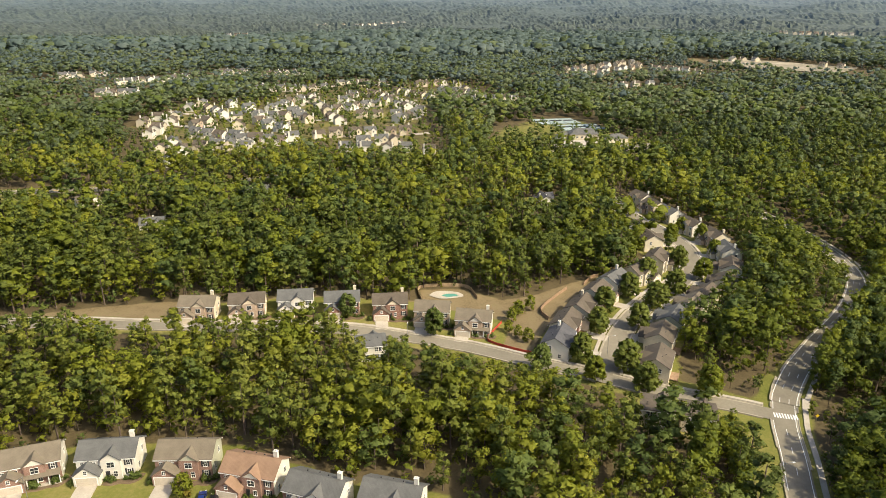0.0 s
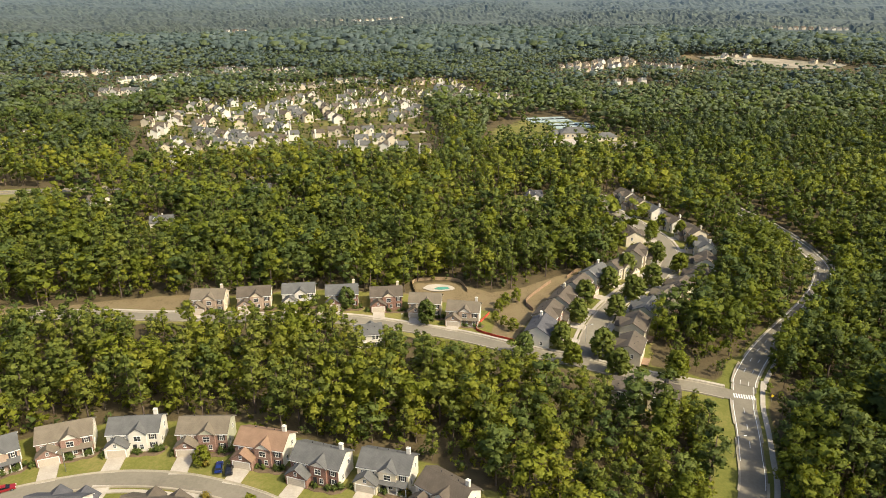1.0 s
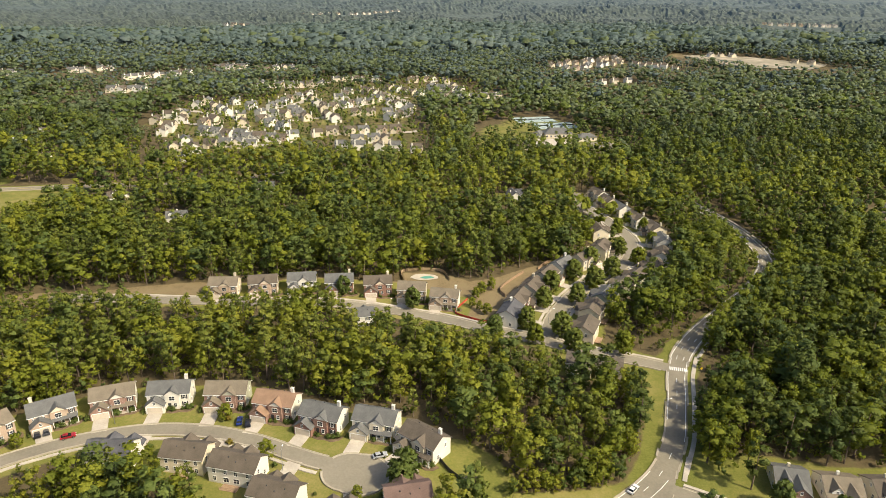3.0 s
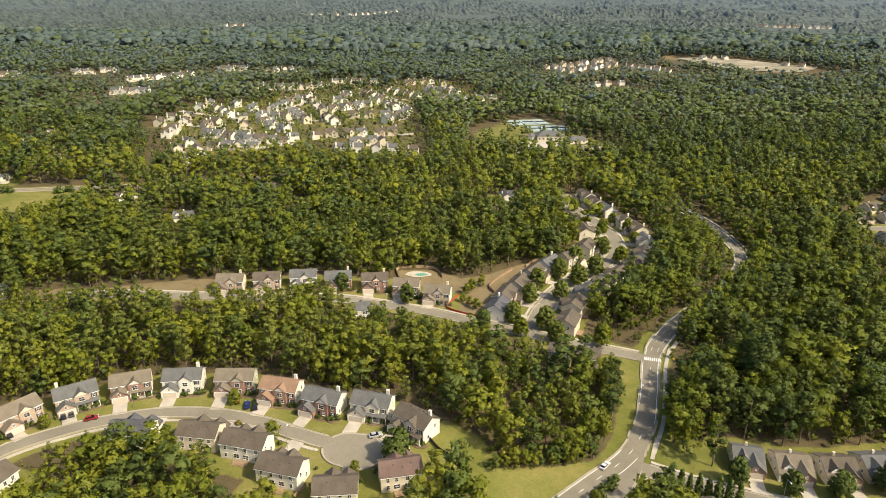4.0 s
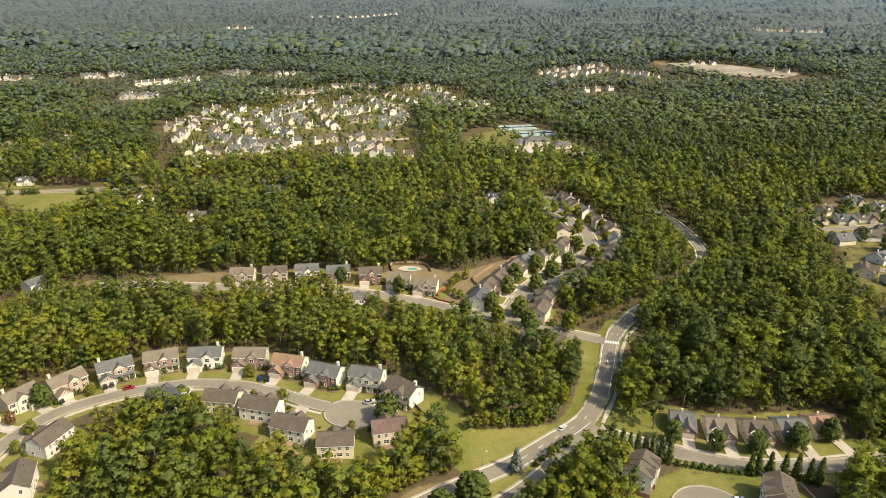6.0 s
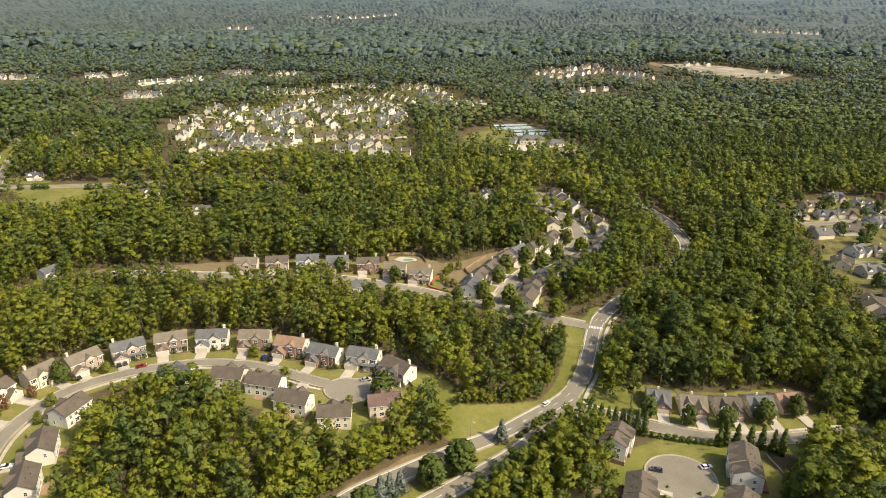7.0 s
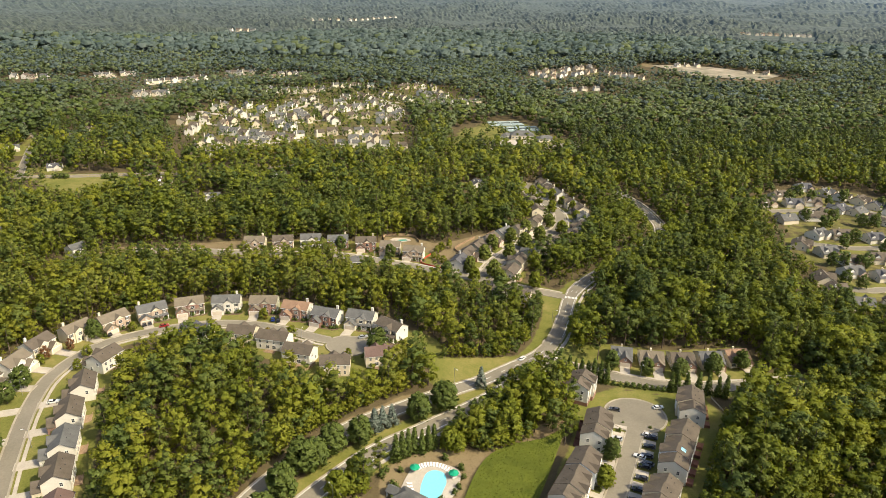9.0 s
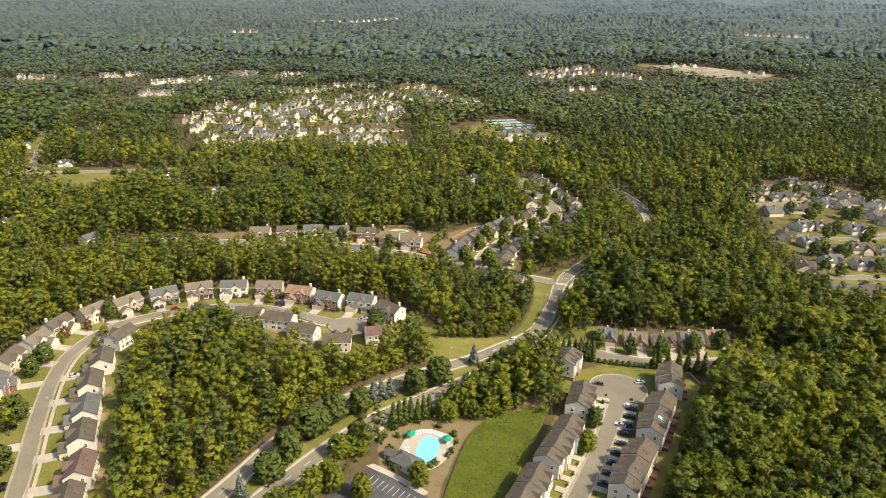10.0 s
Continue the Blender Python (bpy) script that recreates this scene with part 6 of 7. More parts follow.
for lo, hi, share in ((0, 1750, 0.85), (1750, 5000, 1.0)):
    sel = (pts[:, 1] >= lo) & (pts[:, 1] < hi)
    woods("woodland", [(a, 1.0 - share + 1e-6, 1) for a in hill_kinds] + [(a, share, 3) for a in hill_kinds], pts[sel], (1.1, 1.9), "distant woods over rolling hills", (0.42, 0.5, 0.45), size=before_rows(pts[sel]), spread=0.16, leaves=("far_haze_leaf", "far_haze_leaf", "hill_haze_leaf"), widen=1.5)


# single trees: built once, then copied
def tree(name, kind, leaf, label, category, group, clusters=20, per=14, size=0.55, limbs=4, tone=0.5):
    v, q, leafy, nv = tree_shape(kind, clusters, per, size * 0.55, limbs, 6, 8)
    t = thing(name, pose(0, 0, -50), label, category, group)
    if kind == "shrub":
        bpy.data.objects.remove(t)
        me = mesh_faces(name, v[np.unique(q[leafy])], np.searchsorted(np.unique(q[leafy]), q[leafy]), [M[leaf]], np.zeros(leafy.sum()), np.full(leafy.sum(), tone), nv[np.unique(q[leafy])])
        return tagged(new(name, me), label, category, group)
    for nm, sel, mat in (("trunk", ~leafy, M["bark"]), ("crown", leafy, M[leaf])):
        qq = q[sel]
        used_v = np.unique(qq)
        new_i = np.searchsorted(used_v, qq)
        me = mesh_faces(nm, v[used_v], new_i, [mat], np.zeros(len(qq)), np.full(len(qq), tone), nv[used_v])
        part(nm, me, None, t)
    return t


placed = {}


def plant(proto, spots, lo, hi, wide=1.0):
    for x, y in spots:
        s = R.uniform(lo, hi)
        m = pose(x, y, h(x, y) + 0.1, 0, 0, R.uniform(0, 360)) @ Matrix.Diagonal((s * wide * R.uniform(0.9, 1.12), s * wide * R.uniform(0.9, 1.12), s, 1))
        if proto.name in placed:
            copy_thing(proto, Matrix()).matrix_basis = m
        else:
            proto.matrix_basis = m
            placed[proto.name] = True


STREET_TREES = [(46, 200), (60, 195), (63, 183), (72, 226), (56, 221), (62, 238), (76, 255), (84, 245), (96, 258), (88, 272), (107, 288), (130, 306), (125, 340), (131, 327), (114, 322), (120, 358), (105, 368), (97, 320), (91, 311), (114, 277), (48, 188), (83, 184)]
plant(tree("street_tree", "street", "pine", "egg-shaped dark green street tree beside a driveway", "tree", "street trees", 40, 30, 0.72, tone=0.5), STREET_TREES[:11], 1.2, 1.45, 1.22)
plant(tree("street_tree", "street", "broad", "rounded mid-green street tree beside a driveway", "tree", "street trees", 40, 30, 0.72, tone=0.4), STREET_TREES[11:], 1.0, 1.3, 1.22)
YARD_TREES = [(-134, 106), (-1, 102), (-2, 98), (-143, 52), (-143, 63), (-130, 20), (-119, -9), (-3, 218), (-35, 227), (32, 194), (92, 32), (108, 99), (123, 94), (138, 93), (154, 95), (169, 100)]
plant(tree("yard_tree", "street", "dark_leaf", "dense rounded tree on a front lawn", "tree", "yard trees", 40, 30, 0.72, tone=0.62), YARD_TREES, 1.1, 1.35, 1.2)
plant(tree("yard_tree", "street", "broad", "light green young tree in a mulched bed", "tree", "yard trees", 28, 22, 0.62, 6, 0.6), [(-61, 131), (-43, 111), (-14, 94), (60, 88.6), (26, 231), (24, 222), (29, 236), (34, 241), (30, 214), (27, 218), (-128, 78), (-129, 89), (-146, 82), (-120, 115)], 0.55, 0.8, 1.2)
plant(tree("yard_tree", "street", "rust", "small tree with rust-red leaves", "tree", "yard trees", 24, 20, 0.62, 5), [(-139, 94), (-146, 86)], 0.75, 0.95)
MEDIAN_TREES = [(-28.8, -7.8), (-24.7, 4.6), (-20.5, 18.2), (-16.2, 21), (-11.8, 29.5), (-2.4, 36), (19.3, 52.8), (29.3, 60.6)]
plant(tree("parkway_tree", "street", "dark_leaf", "broad dark tree on the grassy parkway median", "tree", "median trees", 46, 32, 0.72, 4, 0.62), MEDIAN_TREES, 1.3, 1.6, 1.35)
plant(tree("blue_spruce", "spruce", "spruce", "grey-blue conical spruce on the median", "tree", "median trees", 46, 24, 0.6, 0), [(2.4, 43.5), (5.4, 45.8), (8.8, 47.8), (-36, -17.5), (45.6, 78)], 1.05, 1.25, 1.1)
cyp = tree("cypress", "cypress", "dark_leaf", "narrow dark green cypress in a screening row", "tree", "cypress rows", 26, 24, 0.55, 0, 0.6)
plant(cyp, [(11.4, 28), (13.7, 30), (15.9, 31.8), (18.1, 33.8), (20.9, 33.4), (23.3, 35.2), (25.4, 37), (81.5, 91), (84, 92), (86.8, 92.2), (89.8, 92.4), (92.4, 91.6), (95, 90.4), (97.5, 89.2), (100.3, 88), (103, 86.8), (130, 80.2), (132.4, 80), (136.5, 79.6), (141.6, 79.2), (145.4, 78), (149, 76), (152, 75), (97, 126), (99, 131)], 1.2, 1.55)
plant(tree("pool_tree", "street", "broad", "leafy tree round the pool garden", "tree", "pool garden trees", 36, 30, 0.72, 4, 0.5), [(-7.2, 7.8), (-3, 10.6), (0.8, 10.6), (-1.5, 15.4), (-9.6, -3.6), (-12.4, -10.6), (-6.4, -9.4), (3.2, -12.5), (22.6, -3.6), (31.4, 36), (34.4, 35), (-17, -20), (86, 17)], 0.95, 1.25, 1.2)
GROVE_SPOTS = [tuple(p) for p in scatter(30, 82, 34, 92, 5.2) if in_poly(p[0:1], p[1:2], GROVE)[0] > 0.5]
plant(tree("grove_tree", "broad", "broad", "bushy broadleaf tree in the grove by the parkway", "tree", "grove trees", 14, 36, 0.95, 5, 0.5), GROVE_SPOTS[::2] + [(97, 117), (103, 122), (108, 121)], 0.52, 0.72)
plant(tree("grove_tree", "broad", "dark_leaf", "dark bushy tree in the grove by the parkway", "tree", "grove trees", 14, 36, 0.95, 5, 0.5), GROVE_SPOTS[1::2], 0.5, 0.68)
gold = tree("shrub", "shrub", "gold", "yellow-flowering rounded garden shrub", "shrub", "garden shrubs", 7, 16, 0.34, 0)
plant(gold, [(-6, 119), (-56, 118), (-70, 117), (4, -1), (-60, 130.5)], 1.0, 1.6)
green = tree("shrub", "shrub", "dark_leaf", "clipped dark green garden shrub", "shrub", "garden shrubs", 7, 16, 0.34, 0, 0.55)
beds = [(106, 85.4), (108.6, 84.8), (111.4, 84), (114.2, 83.2), (116.8, 82.6), (119.4, 82), (122, 81.4), (124.6, 81), (127, 80.6)]
beds += [(10.9, 15.2), (12.9, 10.4), (12.2, 13.4), (11.4, 6.8), (13.4, 3.6), (26, 6), (28, 8), (32.8, 12.6), (34.4, 15.5), (36.2, 20.7), (35.6, 25.4), (29.5, 30.4), (13.4, 22.6), (2.9, 20.9), (5.4, 24.4), (8.3, 22), (2.2, 17.4), (7, 19), (68.8, 99.6), (66.8, 97.8), (65.8, 95), (63.6, 94.4), (62.6, 91.6), (60.4, 91.2), (67.4, 96), (56, 85.6), (53.5, 82.5)]
plant(green, beds, 1.5, 2.0)
spots = []
for x, y, a in FRONT_ROW + REAR_ROW + INNER_ROW + LANE_ROW:
    s, c = math.sin(radians(a)), math.cos(radians(a))
    for u, v in ((0.2, -5.6), (1.5, -5.9), (4.8, -5.6), (6.0, -5.4), (7.2, -4.6), (-7.6, -6.5)):
        u, v = u + R.uniform(-0.4, 0.4), v + R.uniform(-0.3, 0.2)
        spots.append((x + u * c - v * s, y + u * s + v * c))
plant(green, spots, 0.75, 1.4)
spots = []
for line, side in (("court_drive", 1), ("court_drive", -1)):
    ln = LINES[line][2:]
    n = frames_of(ln)
    for k in range(0, len(ln), 2):
        o = side * (5.3 + R.uniform(-0.3, 0.5))
        spots.append((ln[k][0] + n[k][0] * o, ln[k][1] + n[k][1] * o))
plant(green, spots, 0.6, 1.1)
hedge = tree("yard_tree", "street", "dark_leaf", "garden tree among the estate houses", "tree", "far garden trees", 9, 6, 1.0, 0, 0.5)
spots = []
for ax, ay, bx, by, s in FAR_ROWS + FAR_ROWS_2 + FAR_ROWS_3:
    d = unit(np.array([bx - ax, by - ay]))
    for k in range(max(2, int(math.hypot(bx - ax, by - ay) / 18))):
        f, o = R.random(), R.choice((-1, 1)) * R.uniform(9, 13)
        spots.append((ax + (bx - ax) * f - d[1] * o, ay + (by - ay) * f + d[0] * o))
R.shuffle(spots)
plant(hedge, spots[:110], 0.8, 1.25)
VALLEY_TREES = [(318, 363), (350, 361), (367, 370), (337, 365), (316, 303), (310, 266), (323, 275), (348, 309), (356, 307), (389, 354), (393, 346), (342, 265), (333, 256), (279, 207), (284, 198), (307, 232), (332, 320), (336, 385), (317, 397), (306, 396), (285, 234), (293, 234), (302, 232), (254, 177), (258, 175), (260, 173), (312, 205), (312, 323)]
plant(tree("yard_tree", "street", "dark_leaf", "rounded dark green tree between the valley houses", "tree", "valley trees", 18, 22, 0.8, 0, 0.45), VALLEY_TREES, 1.05, 1.5, 1.25)

# mulched beds along the house fronts
for x, y, a in FRONT_ROW + REAR_ROW:
    s, c = math.sin(radians(a)), math.cos(radians(a))
    line = np.array([(x + u * c - v * s, y + u * s + v * c) for u, v in ((-0.4, -6.2), (1.6, -6.6), (3.8, -6.0), (5.8, -6.4), (7.4, -5.2), (7.8, -3.4))])
    line = smooth_line([tuple(p) for p in line], 1.0)
    bm = bmesh.new()
    strip(bm, line, [-0.95, -0.75, 0.75, 0.95], [-0.05, 0.16, 0.16, -0.05])
    tagged(new("garden_bed", mesh_of("garden_bed", bm, M["mulch"])), "curved bed of brown mulch before a house front", "garden bed", kind="structure")

# ---- low green cover of the field, pool garden, parking ----
patch("field", FIELD, 0.5, M["crop"], "field of dense low green cover beside the town houses", "field", rough=0.06, cell=1.3)
tufts = scatter(20, 84, -44, 56, 0.5)
tufts = tufts[in_poly(tufts[:, 0], tufts[:, 1], FIELD) > 0.2]
nt = len(tufts)
up = unit(rng.normal(size=(nt, 3)) * 0.55 + np.array([0, 0, 0.8]))
tv = leaf_sprays(np.column_stack([tufts, land(tufts[:, 0], tufts[:, 1]) + 0.62 + rng.uniform(0, 0.25, nt)]), up, rng.uniform(0.2, 0.42, nt))
tagged(new("low_cover", mesh_faces("low_cover", tv, np.arange(nt * 3).reshape(nt, 3), [M["crop"]], np.zeros(nt), np.full(nt, 0.3), np.repeat(up, 3, 0))), "leafy tufts of low green field cover", "field cover", kind="stuff")
DECK = [(14, 14), (16.5, 22), (20, 27), (25, 28.5), (31, 27), (35, 24), (34.5, 17), (32, 10.5), (27, 5), (21, 4.5), (17, 8)]
patch("pool_deck", DECK, 0.45, M["concrete"], "pale concrete deck round the swimming pool", "pool deck", cell=1.5)
patch("pool", [(20.6, 11), (21.2, 17), (23, 22.5), (26, 24), (29.3, 22.5), (30, 18), (29, 14.5), (27.5, 10.5), (24.5, 8.5)], 0.5, M["water"], "free-form swimming pool of bright turquoise water", "swimming pool", cell=1.2)
patch("parking_lot", [(4.5, 3.5), (6, 4), (14, -1), (24, -8), (34, -22), (20, -40), (-4, -30), (-9, -14), (-4, -5)], 0.36, M["asphalt_new"], "dark asphalt parking lot with white bay lines", "parking lot", cell=2.0)
bays = thing("bay_markings", pose(0, 0, 0), "white painted lines of the parking bays", "road marking", kind="structure")
for k in range(9):
    c, d = np.array([6.5, 0.2]) + k * np.array([1.9, -1.2]), np.array([-0.5, -0.86])
    bm = bmesh.new()
    strip(bm, np.array([c + d * v for v in np.linspace(0.4, 5.0, 4)]), [-0.07, 0.07], [0.39, 0.39])
    part("bay_line", bm, M["paint"], bays)
patch("kerb_walk", [(3, 4.6), (5.5, 6.0), (15, 0.6), (26, -7.4), (24.4, -9.2), (14, -1.6), (5, 3.4)], 0.52, M["concrete"], "concrete walk between parking lot and pool garden", "sidewalk", cell=1.5)


def umbrella(x, y):
    t = thing("umbrella", pose(x, y, h(x, y) + 0.45), "open green canvas umbrella on the pool deck", "umbrella", "pool umbrellas")
    bm = bmesh.new()
    box(bm, -0.05, 0.05, -0.05, 0.05, 0, 3.3)
    part("pole", bm, M["plastic"], t)
    bm = bmesh.new()
    ring = [bm.verts.new((1.9 * math.cos(a), 1.9 * math.sin(a), 2.2)) for a in np.arange(8) * math.pi / 4]
    low = [bm.verts.new((1.9 * math.cos(a), 1.9 * math.sin(a), 2.02)) for a in np.arange(8) * math.pi / 4]
    top = bm.verts.new((0, 0, 3.2))
    for i in range(8):
        j = (i + 1) % 8
        bm.faces.new((ring[i], ring[j], top)), bm.faces.new((low[i], low[j], ring[j], ring[i]))
    part("canopy", bm, M["canvas"], t)


umbrella(18.6, 22.6), umbrella(32.6, 20.6)


def lounger():
    t = thing("sun_lounger", Matrix(), "white plastic sun lounger on the pool deck", "sun lounger", "sun loungers")
    bm = bmesh.new()
    box(bm, -0.33, 0.33, -0.95, 0.35, 0.28, 0.36)
    part("seat", bm, M["plastic"], t)
    bm = bmesh.new()
    prism(bm, [(0.35, 0.30), (0.95, 0.75), (0.93, 0.82), (0.33, 0.37)], -0.33, 0.33)
    part("backrest", bm, M["plastic"], t)
    for x in (-0.28, 0.28):
        for y in (-0.85, 0.25):
            bm = bmesh.new()
            box(bm, x - 0.03, x + 0.03, y - 0.03, y + 0.03, 0, 0.28)
            part("leg", bm, M["plastic"], t)
    return t


first = lounger()
for k in range(22):
    a = math.radians(20 + k * 7.5) if k < 16 else math.radians(185 + (k - 16) * 9)
    x, y = 25.2 + 8.3 * math.cos(a), 17.0 + 9.6 * math.sin(a)
    m = pose(x, y, h(x, y) + 0.46, 0, 0, math.degrees(a) - 90)
    if k:
        copy_thing(first, m)
    else:
        first.matrix_basis = m
# pool house
t = thing("pool_house", pose(17.6, 6.2, h(17.6, 6.2) + 0.4, 0, 0, -35), "white pool house with a grey hipped shingle roof", "pool house")
bm = bmesh.new()
box(bm, -5, 5, -3.2, 3.2, -1, 2.8)
part("wall", bm, M["white"], t)
bm = bmesh.new()
hip_roof(bm, -5, 5, -3.2, 3.2, 2.75, 5.0, 0.6)
part("roof", bm, M["roof_grey"], t)
bm = bmesh.new()
gable_roof(bm, -9.0, -4.8, -1.8, 1.8, 2.6, 4.0, "x", 0.3)
part("porch_roof", bm, M["roof_grey"], t)
for px, py in ((-8.8, -1.6), (-8.8, 1.6), (-6.4, -1.6), (-6.4, 1.6)):
    bm = bmesh.new()
    box(bm, px - 0.12, px + 0.12, py - 0.12, py + 0.12, -1, 2.7)
    part("porch_post", bm, M["trim"], t)
for wx in (-3.2, 0, 3.2):
    add_window(t, wx, -3.2, 0.8), add_window(t, wx, 3.2, 0.8, "back")

# back-garden pool behind the rear street
patch("pool_apron", [(-5.5, 250.5), (-3, 254.5), (2, 256), (7, 255), (8.5, 252), (4, 249.5), (-1, 248.4)], 0.3, M["concrete"], "pale concrete apron of a garden pool", "pool deck", cell=1.5)
patch("garden_pool", [(-0.5, 251), (1.5, 253), (5, 253.6), (6.6, 252.4), (4, 250.8), (1.5, 250.2)], 0.36, M["water_dark"], "kidney-shaped garden pool of dark green water", "swimming pool", cell=1.2)


# ---- fences ----
def fence(line, height, material, label, name="fence", step=2.4):
    ln = smooth_line(line, step)
    t = thing(name, pose(ln[0][0], ln[0][1], h(*ln[0])), label, "fence")
    org = Vector((ln[0][0], ln[0][1], h(*ln[0])))
    for i in range(len(ln) - 1):
        a, b = Vector((*ln[i], h(*ln[i]))) - org, Vector((*ln[i + 1], h(*ln[i + 1]))) - org
        d = (b - a).normalized()
        n = Vector((-d.y, d.x, 0)).normalized() * 0.03
        bm = bmesh.new()
        v = [bm.verts.new(p) for p in (a - n, b - n, b + n, a + n, a - n + Vector((0, 0, height)), b - n + Vector((0, 0, height)), b + n + Vector((0, 0, height)), a + n + Vector((0, 0, height)))]
        for q in ((4, 5, 6, 7), (0, 1, 5, 4), (1, 2, 6, 5), (2, 3, 7, 6), (3, 0, 4, 7)):
            bm.faces.new([v[k] for k in q])
        part("panel", bm, M[material], t)
        bm = bmesh.new()
        box(bm, a.x - 0.06, a.x + 0.06, a.y - 0.06, a.y + 0.06, a.z - 0.3, a.z + height + 0.15)
        part("post", bm, M[material], t)


fence([(22, 229), (18, 221), (16, 214.5), (24, 208.5), (32, 204.5)], 1.0, "red_fence", "low red fabric fence round a bare yard")
fence([(9, 111), (12, 106), (15, 103), (21, 103.5)], 1.5, "shutter", "dark board fence round a back lawn")
fence([(-28, 88), (-31, 82), (-35, 76)], 1.6, "fence_wood", "pale wooden board fence of a back garden")
fence([(-8, 243), (-9, 257), (9, 261), (14, 250)], 1.5, "fence_wood", "wooden board fence round a garden pool")
fence([(40, 232), (38, 240), (45, 252), (52, 262)], 1.5, "deck_wood", "brown board fence behind the side street")
fence([(60, 267), (66, 276), (74, 278)], 1.5, "deck_wood", "brown board fence behind the side street")
fence([(146, 75), (147, 58), (139, 43), (128, 27), (121, 15), (114, 0), (106, -18)], 0.7, "concrete", "low pale retaining wall behind the town houses", "retaining_wall", 3.0)


# ---- vehicles ----
def car(paint, label):
    t = thing("car", Matrix(), label, "car", "parked cars")
    bm = bmesh.new()
    prism(bm, [(-2.25, 0.35), (2.25, 0.35), (2.28, 0.62), (2.1, 0.82), (1.0, 0.95), (-1.7, 0.98), (-2.2, 0.9), (-2.3, 0.6)], -0.88, 0.88, "y")
    bm2 = bm
    prism(bm2, [(-1.45, 1.36), (0.1, 1.36), (-0.1, 1.44), (-1.2, 1.44)], -0.66, 0.66, "y")
    part("body", bm2, M["car_" + paint], t)
    bm = bmesh.new()
    v = [bm.verts.new(p) for p in ((-1.9, -0.8, 0.97), (0.95, -0.8, 0.95), (0.95, 0.8, 0.95), (-1.9, 0.8, 0.97), (-1.45, -0.66, 1.37), (0.12, -0.66, 1.37), (0.12, 0.66, 1.37), (-1.45, 0.66, 1.37))]
    for q in ((4, 5, 6, 7), (0, 1, 5, 4), (1, 2, 6, 5), (2, 3, 7, 6), (3, 0, 4, 7)):
        bm.faces.new([v[i] for i in q])
    part("cabin_glass", bm, M["car_glass"], t)
    for x in (-1.4, 1.4):
        for y in (-0.86, 0.86):
            bm = bmesh.new()
            bmesh.ops.create_cone(bm, cap_ends=True, segments=14, radius1=0.33, radius2=0.33, depth=0.22, matrix=Matrix.Rotation(radians(90), 4, "X"))
            w = part("wheel", bm, M["tyre"], t, at=pose(x, y, 0.33))
            bm = bmesh.new()
            bmesh.ops.create_cone(bm, cap_ends=True, segments=12, radius1=0.2, radius2=0.2, depth=0.235, matrix=Matrix.Rotation(radians(90), 4, "X"))
            part("rim", bm, M["metal"], w)
    for y in (-0.62, 0.62):
        bm = bmesh.new()
        box(bm, 2.12, 2.3, y - 0.18, y + 0.18, 0.62, 0.76)
        part("headlight", bm, M["plastic"], t)
    return t


CARS = {"blue": [(-56, 129, 100)], "black": [(-53, 128, 100), (-117, 121, 120), (-129, 110, 130), (-130, 15, 15), (-114, -17, 110), (138, 95.5, 88)], "red": [(-107, 120.2, 28)], "dark": [(-115, 122.5, 120), (101, 64, 160), (105, 29, 150)],
        "silver": [(-9, 112, 20), (97, 44, 150)], "white": [(-125, 52, 20), (120, 66, 10), (67, 106, 47), (103, 33, 150), (110, 46, 330)]}
for paint, spots in CARS.items():
    c0 = car(paint, {"dark": "dark grey"}.get(paint, paint) + " saloon car parked by the kerb")
    for i, (x, y, a) in enumerate(spots):
        m = pose(x, y, h(x, y) + 0.34, 0, 0, a)
        if i:
            copy_thing(c0, m)
        else:
            c0.matrix_basis = m
c0 = car("dark", "dark car parked in front of a town-house garage")
ln = LINES["court_drive"]
nn = frames_of(ln)
for k in range(9):
    i = min(4 + k * 2, len(ln) - 1)
    x, y = ln[i][0] + nn[i][0] * 6.6, ln[i][1] + nn[i][1] * 6.6
    m = pose(x, y, h(x, y) + 0.34, 0, 0, math.degrees(math.atan2(nn[i][1], nn[i][0])) + 180)
    if k:
        copy_thing(c0, m)
    else:
        c0.matrix_basis = m


# driveways of the court, one slab a home
for side in (-1, 1):
    for k in range(3, len(ln) - 1, 2):
        c = ln[k] + nn[k] * side * 3.3
        e = ln[k] + nn[k] * side * 8.6
        bm = bmesh.new()
        strip(bm, np.array([c + (e - c) * v for v in np.linspace(0, 1, 5)]), [-1.4, 1.4], [0.36, 0.36])
        tagged(new("driveway", mesh_of("driveway", bm, M["concrete"])), "short concrete driveway of a town house", "driveway", kind="structure")


# ---- street lamps and signs ----
def street_lamp(x, y, a):
    t = thing("street_lamp", pose(x, y, h(x, y), 0, 0, a), "grey metal street lamp with a curved arm", "street lamp", "street lamps")
    bm = bmesh.new()
    bmesh.ops.create_cone(bm, cap_ends=True, segments=8, radius1=0.1, radius2=0.06, depth=7.5, matrix=pose(0, 0, 3.75))
    part("pole", bm, M["metal"], t)
    bm = bmesh.new()
    prism(bm, [(0, 7.3), (1.9, 7.7), (1.9, 7.78), (0, 7.42)], -0.04, 0.04, "y")
    part("arm", bm, M["metal"], t)
    bm = bmesh.new()
    box(bm, 1.7, 2.4, -0.14, 0.14, 7.66, 7.8)
    part("lamp_head", bm, M["plastic"], t)


for x, y, a in ((34, 80, 300), (87, 143, 0), (-37, 105.5, 90), (-96, 128, 270), (56, 205, 0), (-12, 209, 90), (120, 92.5, 270), (-8, 4, 130), (-140.5, 58, 0), (-118, 24, 180)):
    street_lamp(x, y, a)
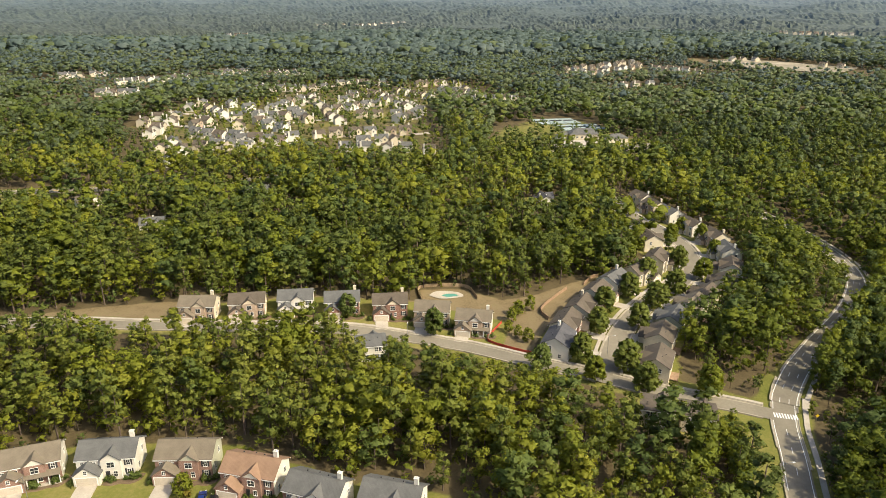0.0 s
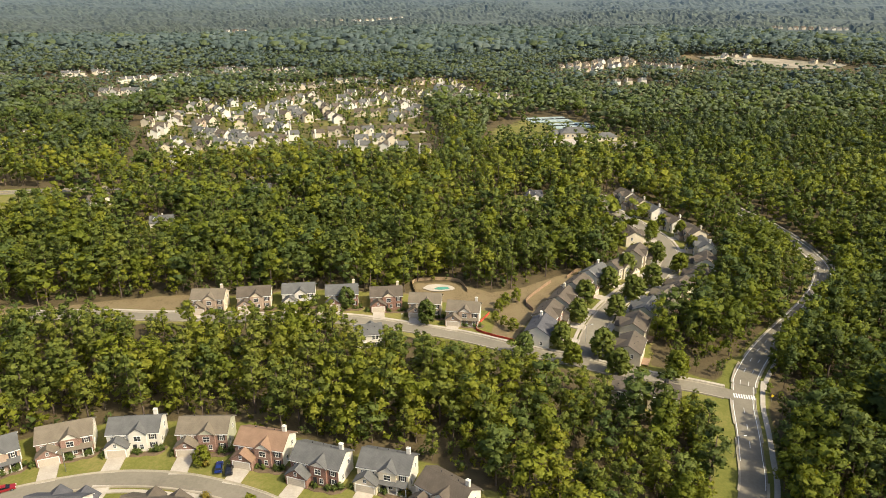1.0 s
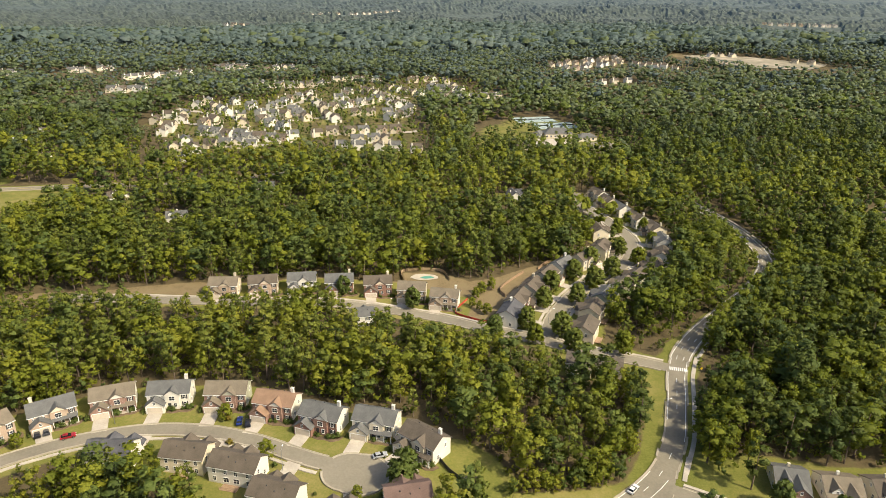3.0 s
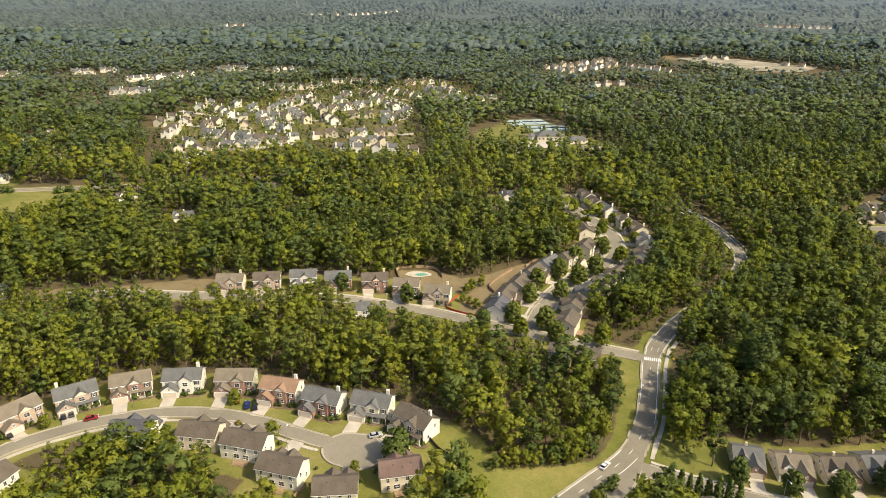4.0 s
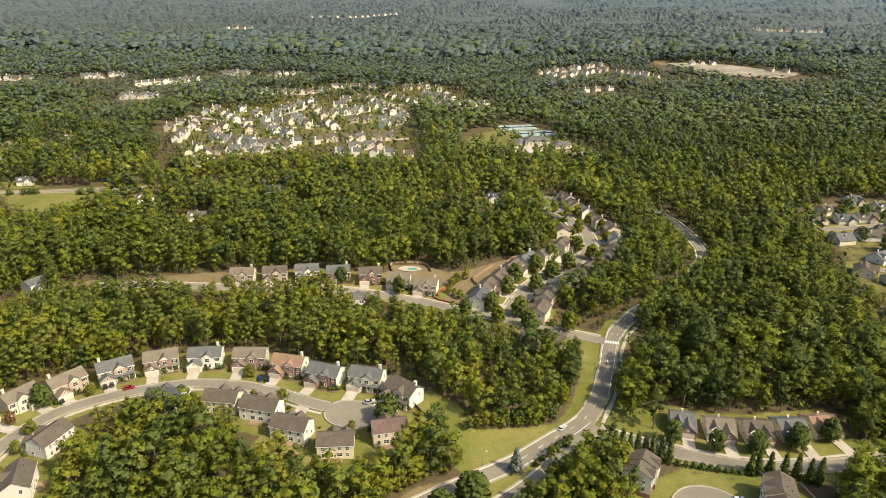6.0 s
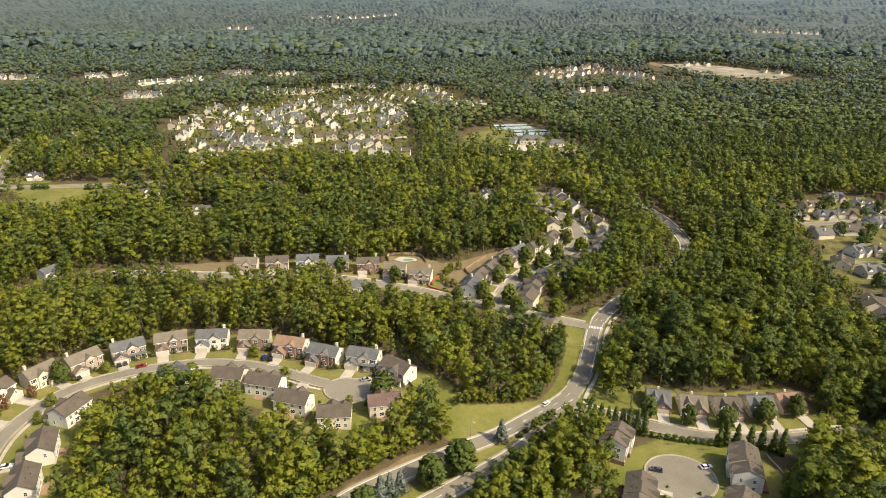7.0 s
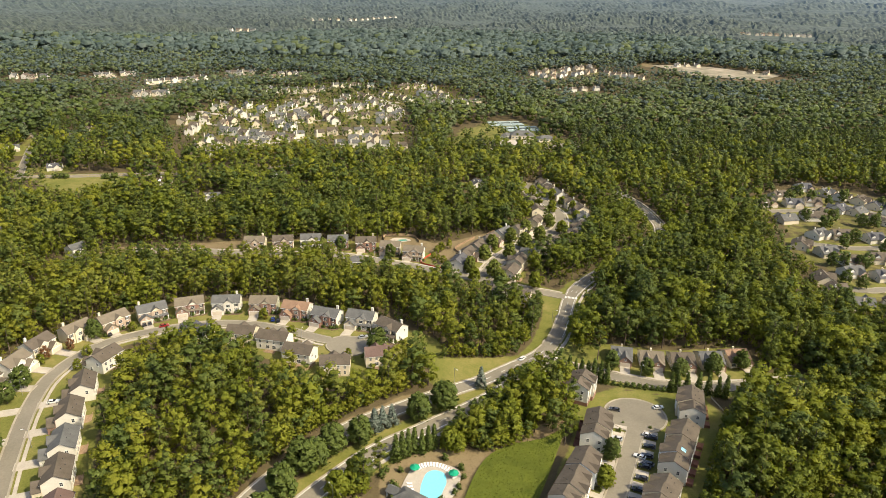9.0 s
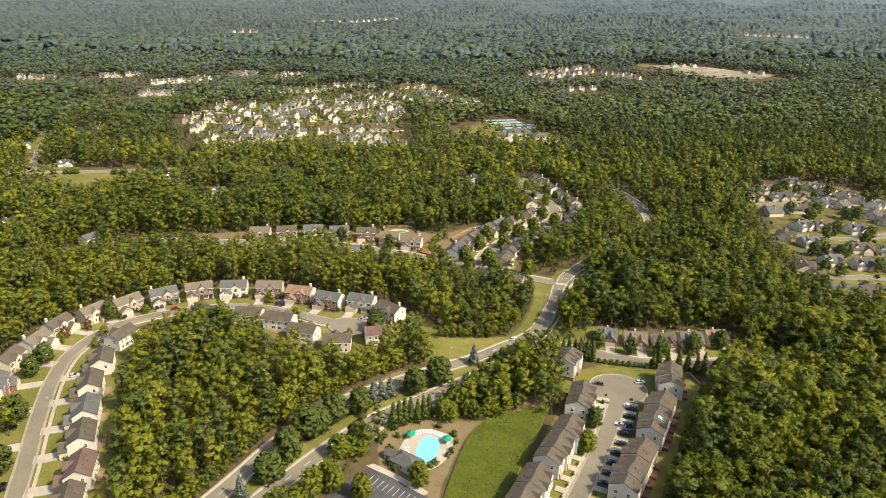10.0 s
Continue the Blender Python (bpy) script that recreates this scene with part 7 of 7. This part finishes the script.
t = thing("road_sign", pose(110.6, 171.5, h(110.6, 171.5)), "yellow diamond crossing sign on a steel post", "road sign")
bm = bmesh.new()
box(bm, -0.04, 0.04, -0.04, 0.04, 0, 2.0)
part("post", bm, M["metal"], t)
bm = bmesh.new()
prism(bm, [(0, 1.5), (0.62, 2.1), (0, 2.7), (-0.62, 2.1)], -0.07, -0.04, "y")
part("plate", bm, M["sign_yellow"], t)

# ---- tennis courts by the far club ----
for k, (x, y) in enumerate(((96, 668), (110, 671), (124, 674), (114, 636), (128, 639), (142, 642))):
    t = thing("tennis_court", pose(x, y, h(x, y) + 0.3, 0, 0, 12), "grey-green hard tennis court with white lines", "tennis court", "tennis courts")
    bm = bmesh.new()
    box(bm, -6.8, 6.8, -14.5, 14.5, -0.8, 0.1)
    part("surface", bm, M["court_green"], t)
    for x0, x1, y0, y1 in ((-5.5, -5.35, -12, 12), (5.35, 5.5, -12, 12), (-5.5, 5.5, -12, -11.8), (-5.5, 5.5, 11.8, 12), (-4.2, 4.2, -6.4, -6.25), (-4.2, 4.2, 6.25, 6.4), (-0.07, 0.07, -6.2, 6.2)):
        bm = bmesh.new()
        box(bm, x0, x1, y0, y1, 0.1, 0.12)
        part("court_line", bm, M["paint"], t)
    bm = bmesh.new()
    box(bm, -6.2, 6.2, -0.04, 0.04, 0.1, 1.05)
    part("net", bm, M["shutter"], t)

# ---- graded building site on a far hill ----
patch("building_site", SITE, 1.2, M["pale_earth"], "pale graded earth of a distant building site", "building site", cell=14)


# ---- club house, halls and car parks near the tennis courts ----
def hall(x, y, turn, w, d, eave, ridge, label, wall="cream", roof="roof_grey"):
    t = thing("hall", pose(x, y, h(x, y) + 0.4, 0, 0, turn), label, "building")
    bm = bmesh.new()
    box(bm, -w / 2, w / 2, -d / 2, d / 2, -2, eave)
    part("wall", bm, M[wall], t)
    bm = bmesh.new()
    hip_roof(bm, -w / 2, w / 2, -d / 2, d / 2, eave - 0.1, ridge, 0.7)
    part("roof", bm, M[roof], t)
    for k in range(int(w / 4)):
        add_window(t, -w / 2 + 2 + k * 4, -d / 2, 0.9, kind=WIN_WIDE)


hall(121, 587, 4, 26, 14, 4.2, 8.5, "cream club house with a grey hipped roof")
hall(146, 574, 12, 18, 10, 3.4, 6.4, "low cream pavilion with a grey hipped roof")
hall(81, 535, 18, 16, 10, 3.4, 6.6, "low beige building with a brown hipped roof", "beige", "roof_brown")
hall(103, 586, 60, 12, 8, 3.2, 6.0, "small white club building with a grey roof", "white")
patch("parking_lot", [(146, 562), (172, 566), (185, 550), (176, 534), (142, 536)], 0.6, M["asphalt"], "grey asphalt club car park among trees", "parking lot", cell=6)
patch("parking_lot", [(86, 572), (124, 576), (132, 560), (100, 545), (90, 552)], 0.6, M["concrete"], "pale forecourt between the club buildings", "parking lot", cell=6)
club_trees = [(70, 552), (90, 556), (98, 600), (130, 600), (140, 592), (150, 594), (150, 612), (160, 585), (176, 575), (186, 562), (84, 612), (76, 590), (60, 570), (56, 586), (104, 600), (118, 612), (92, 626), (150, 640), (152, 660), (84, 650), (84, 676), (64, 600), (140, 545), (205, 558), (100, 532)]
plant(hedge, club_trees, 1.0, 1.5, 1.2)
# hedges and single bushes on the western lawn
plant(green, [(-260, 392), (-257, 392), (-254, 396), (-251, 396), (-301, 391), (-296, 392), (-292, 392), (-311, 389)], 2.6, 3.6)
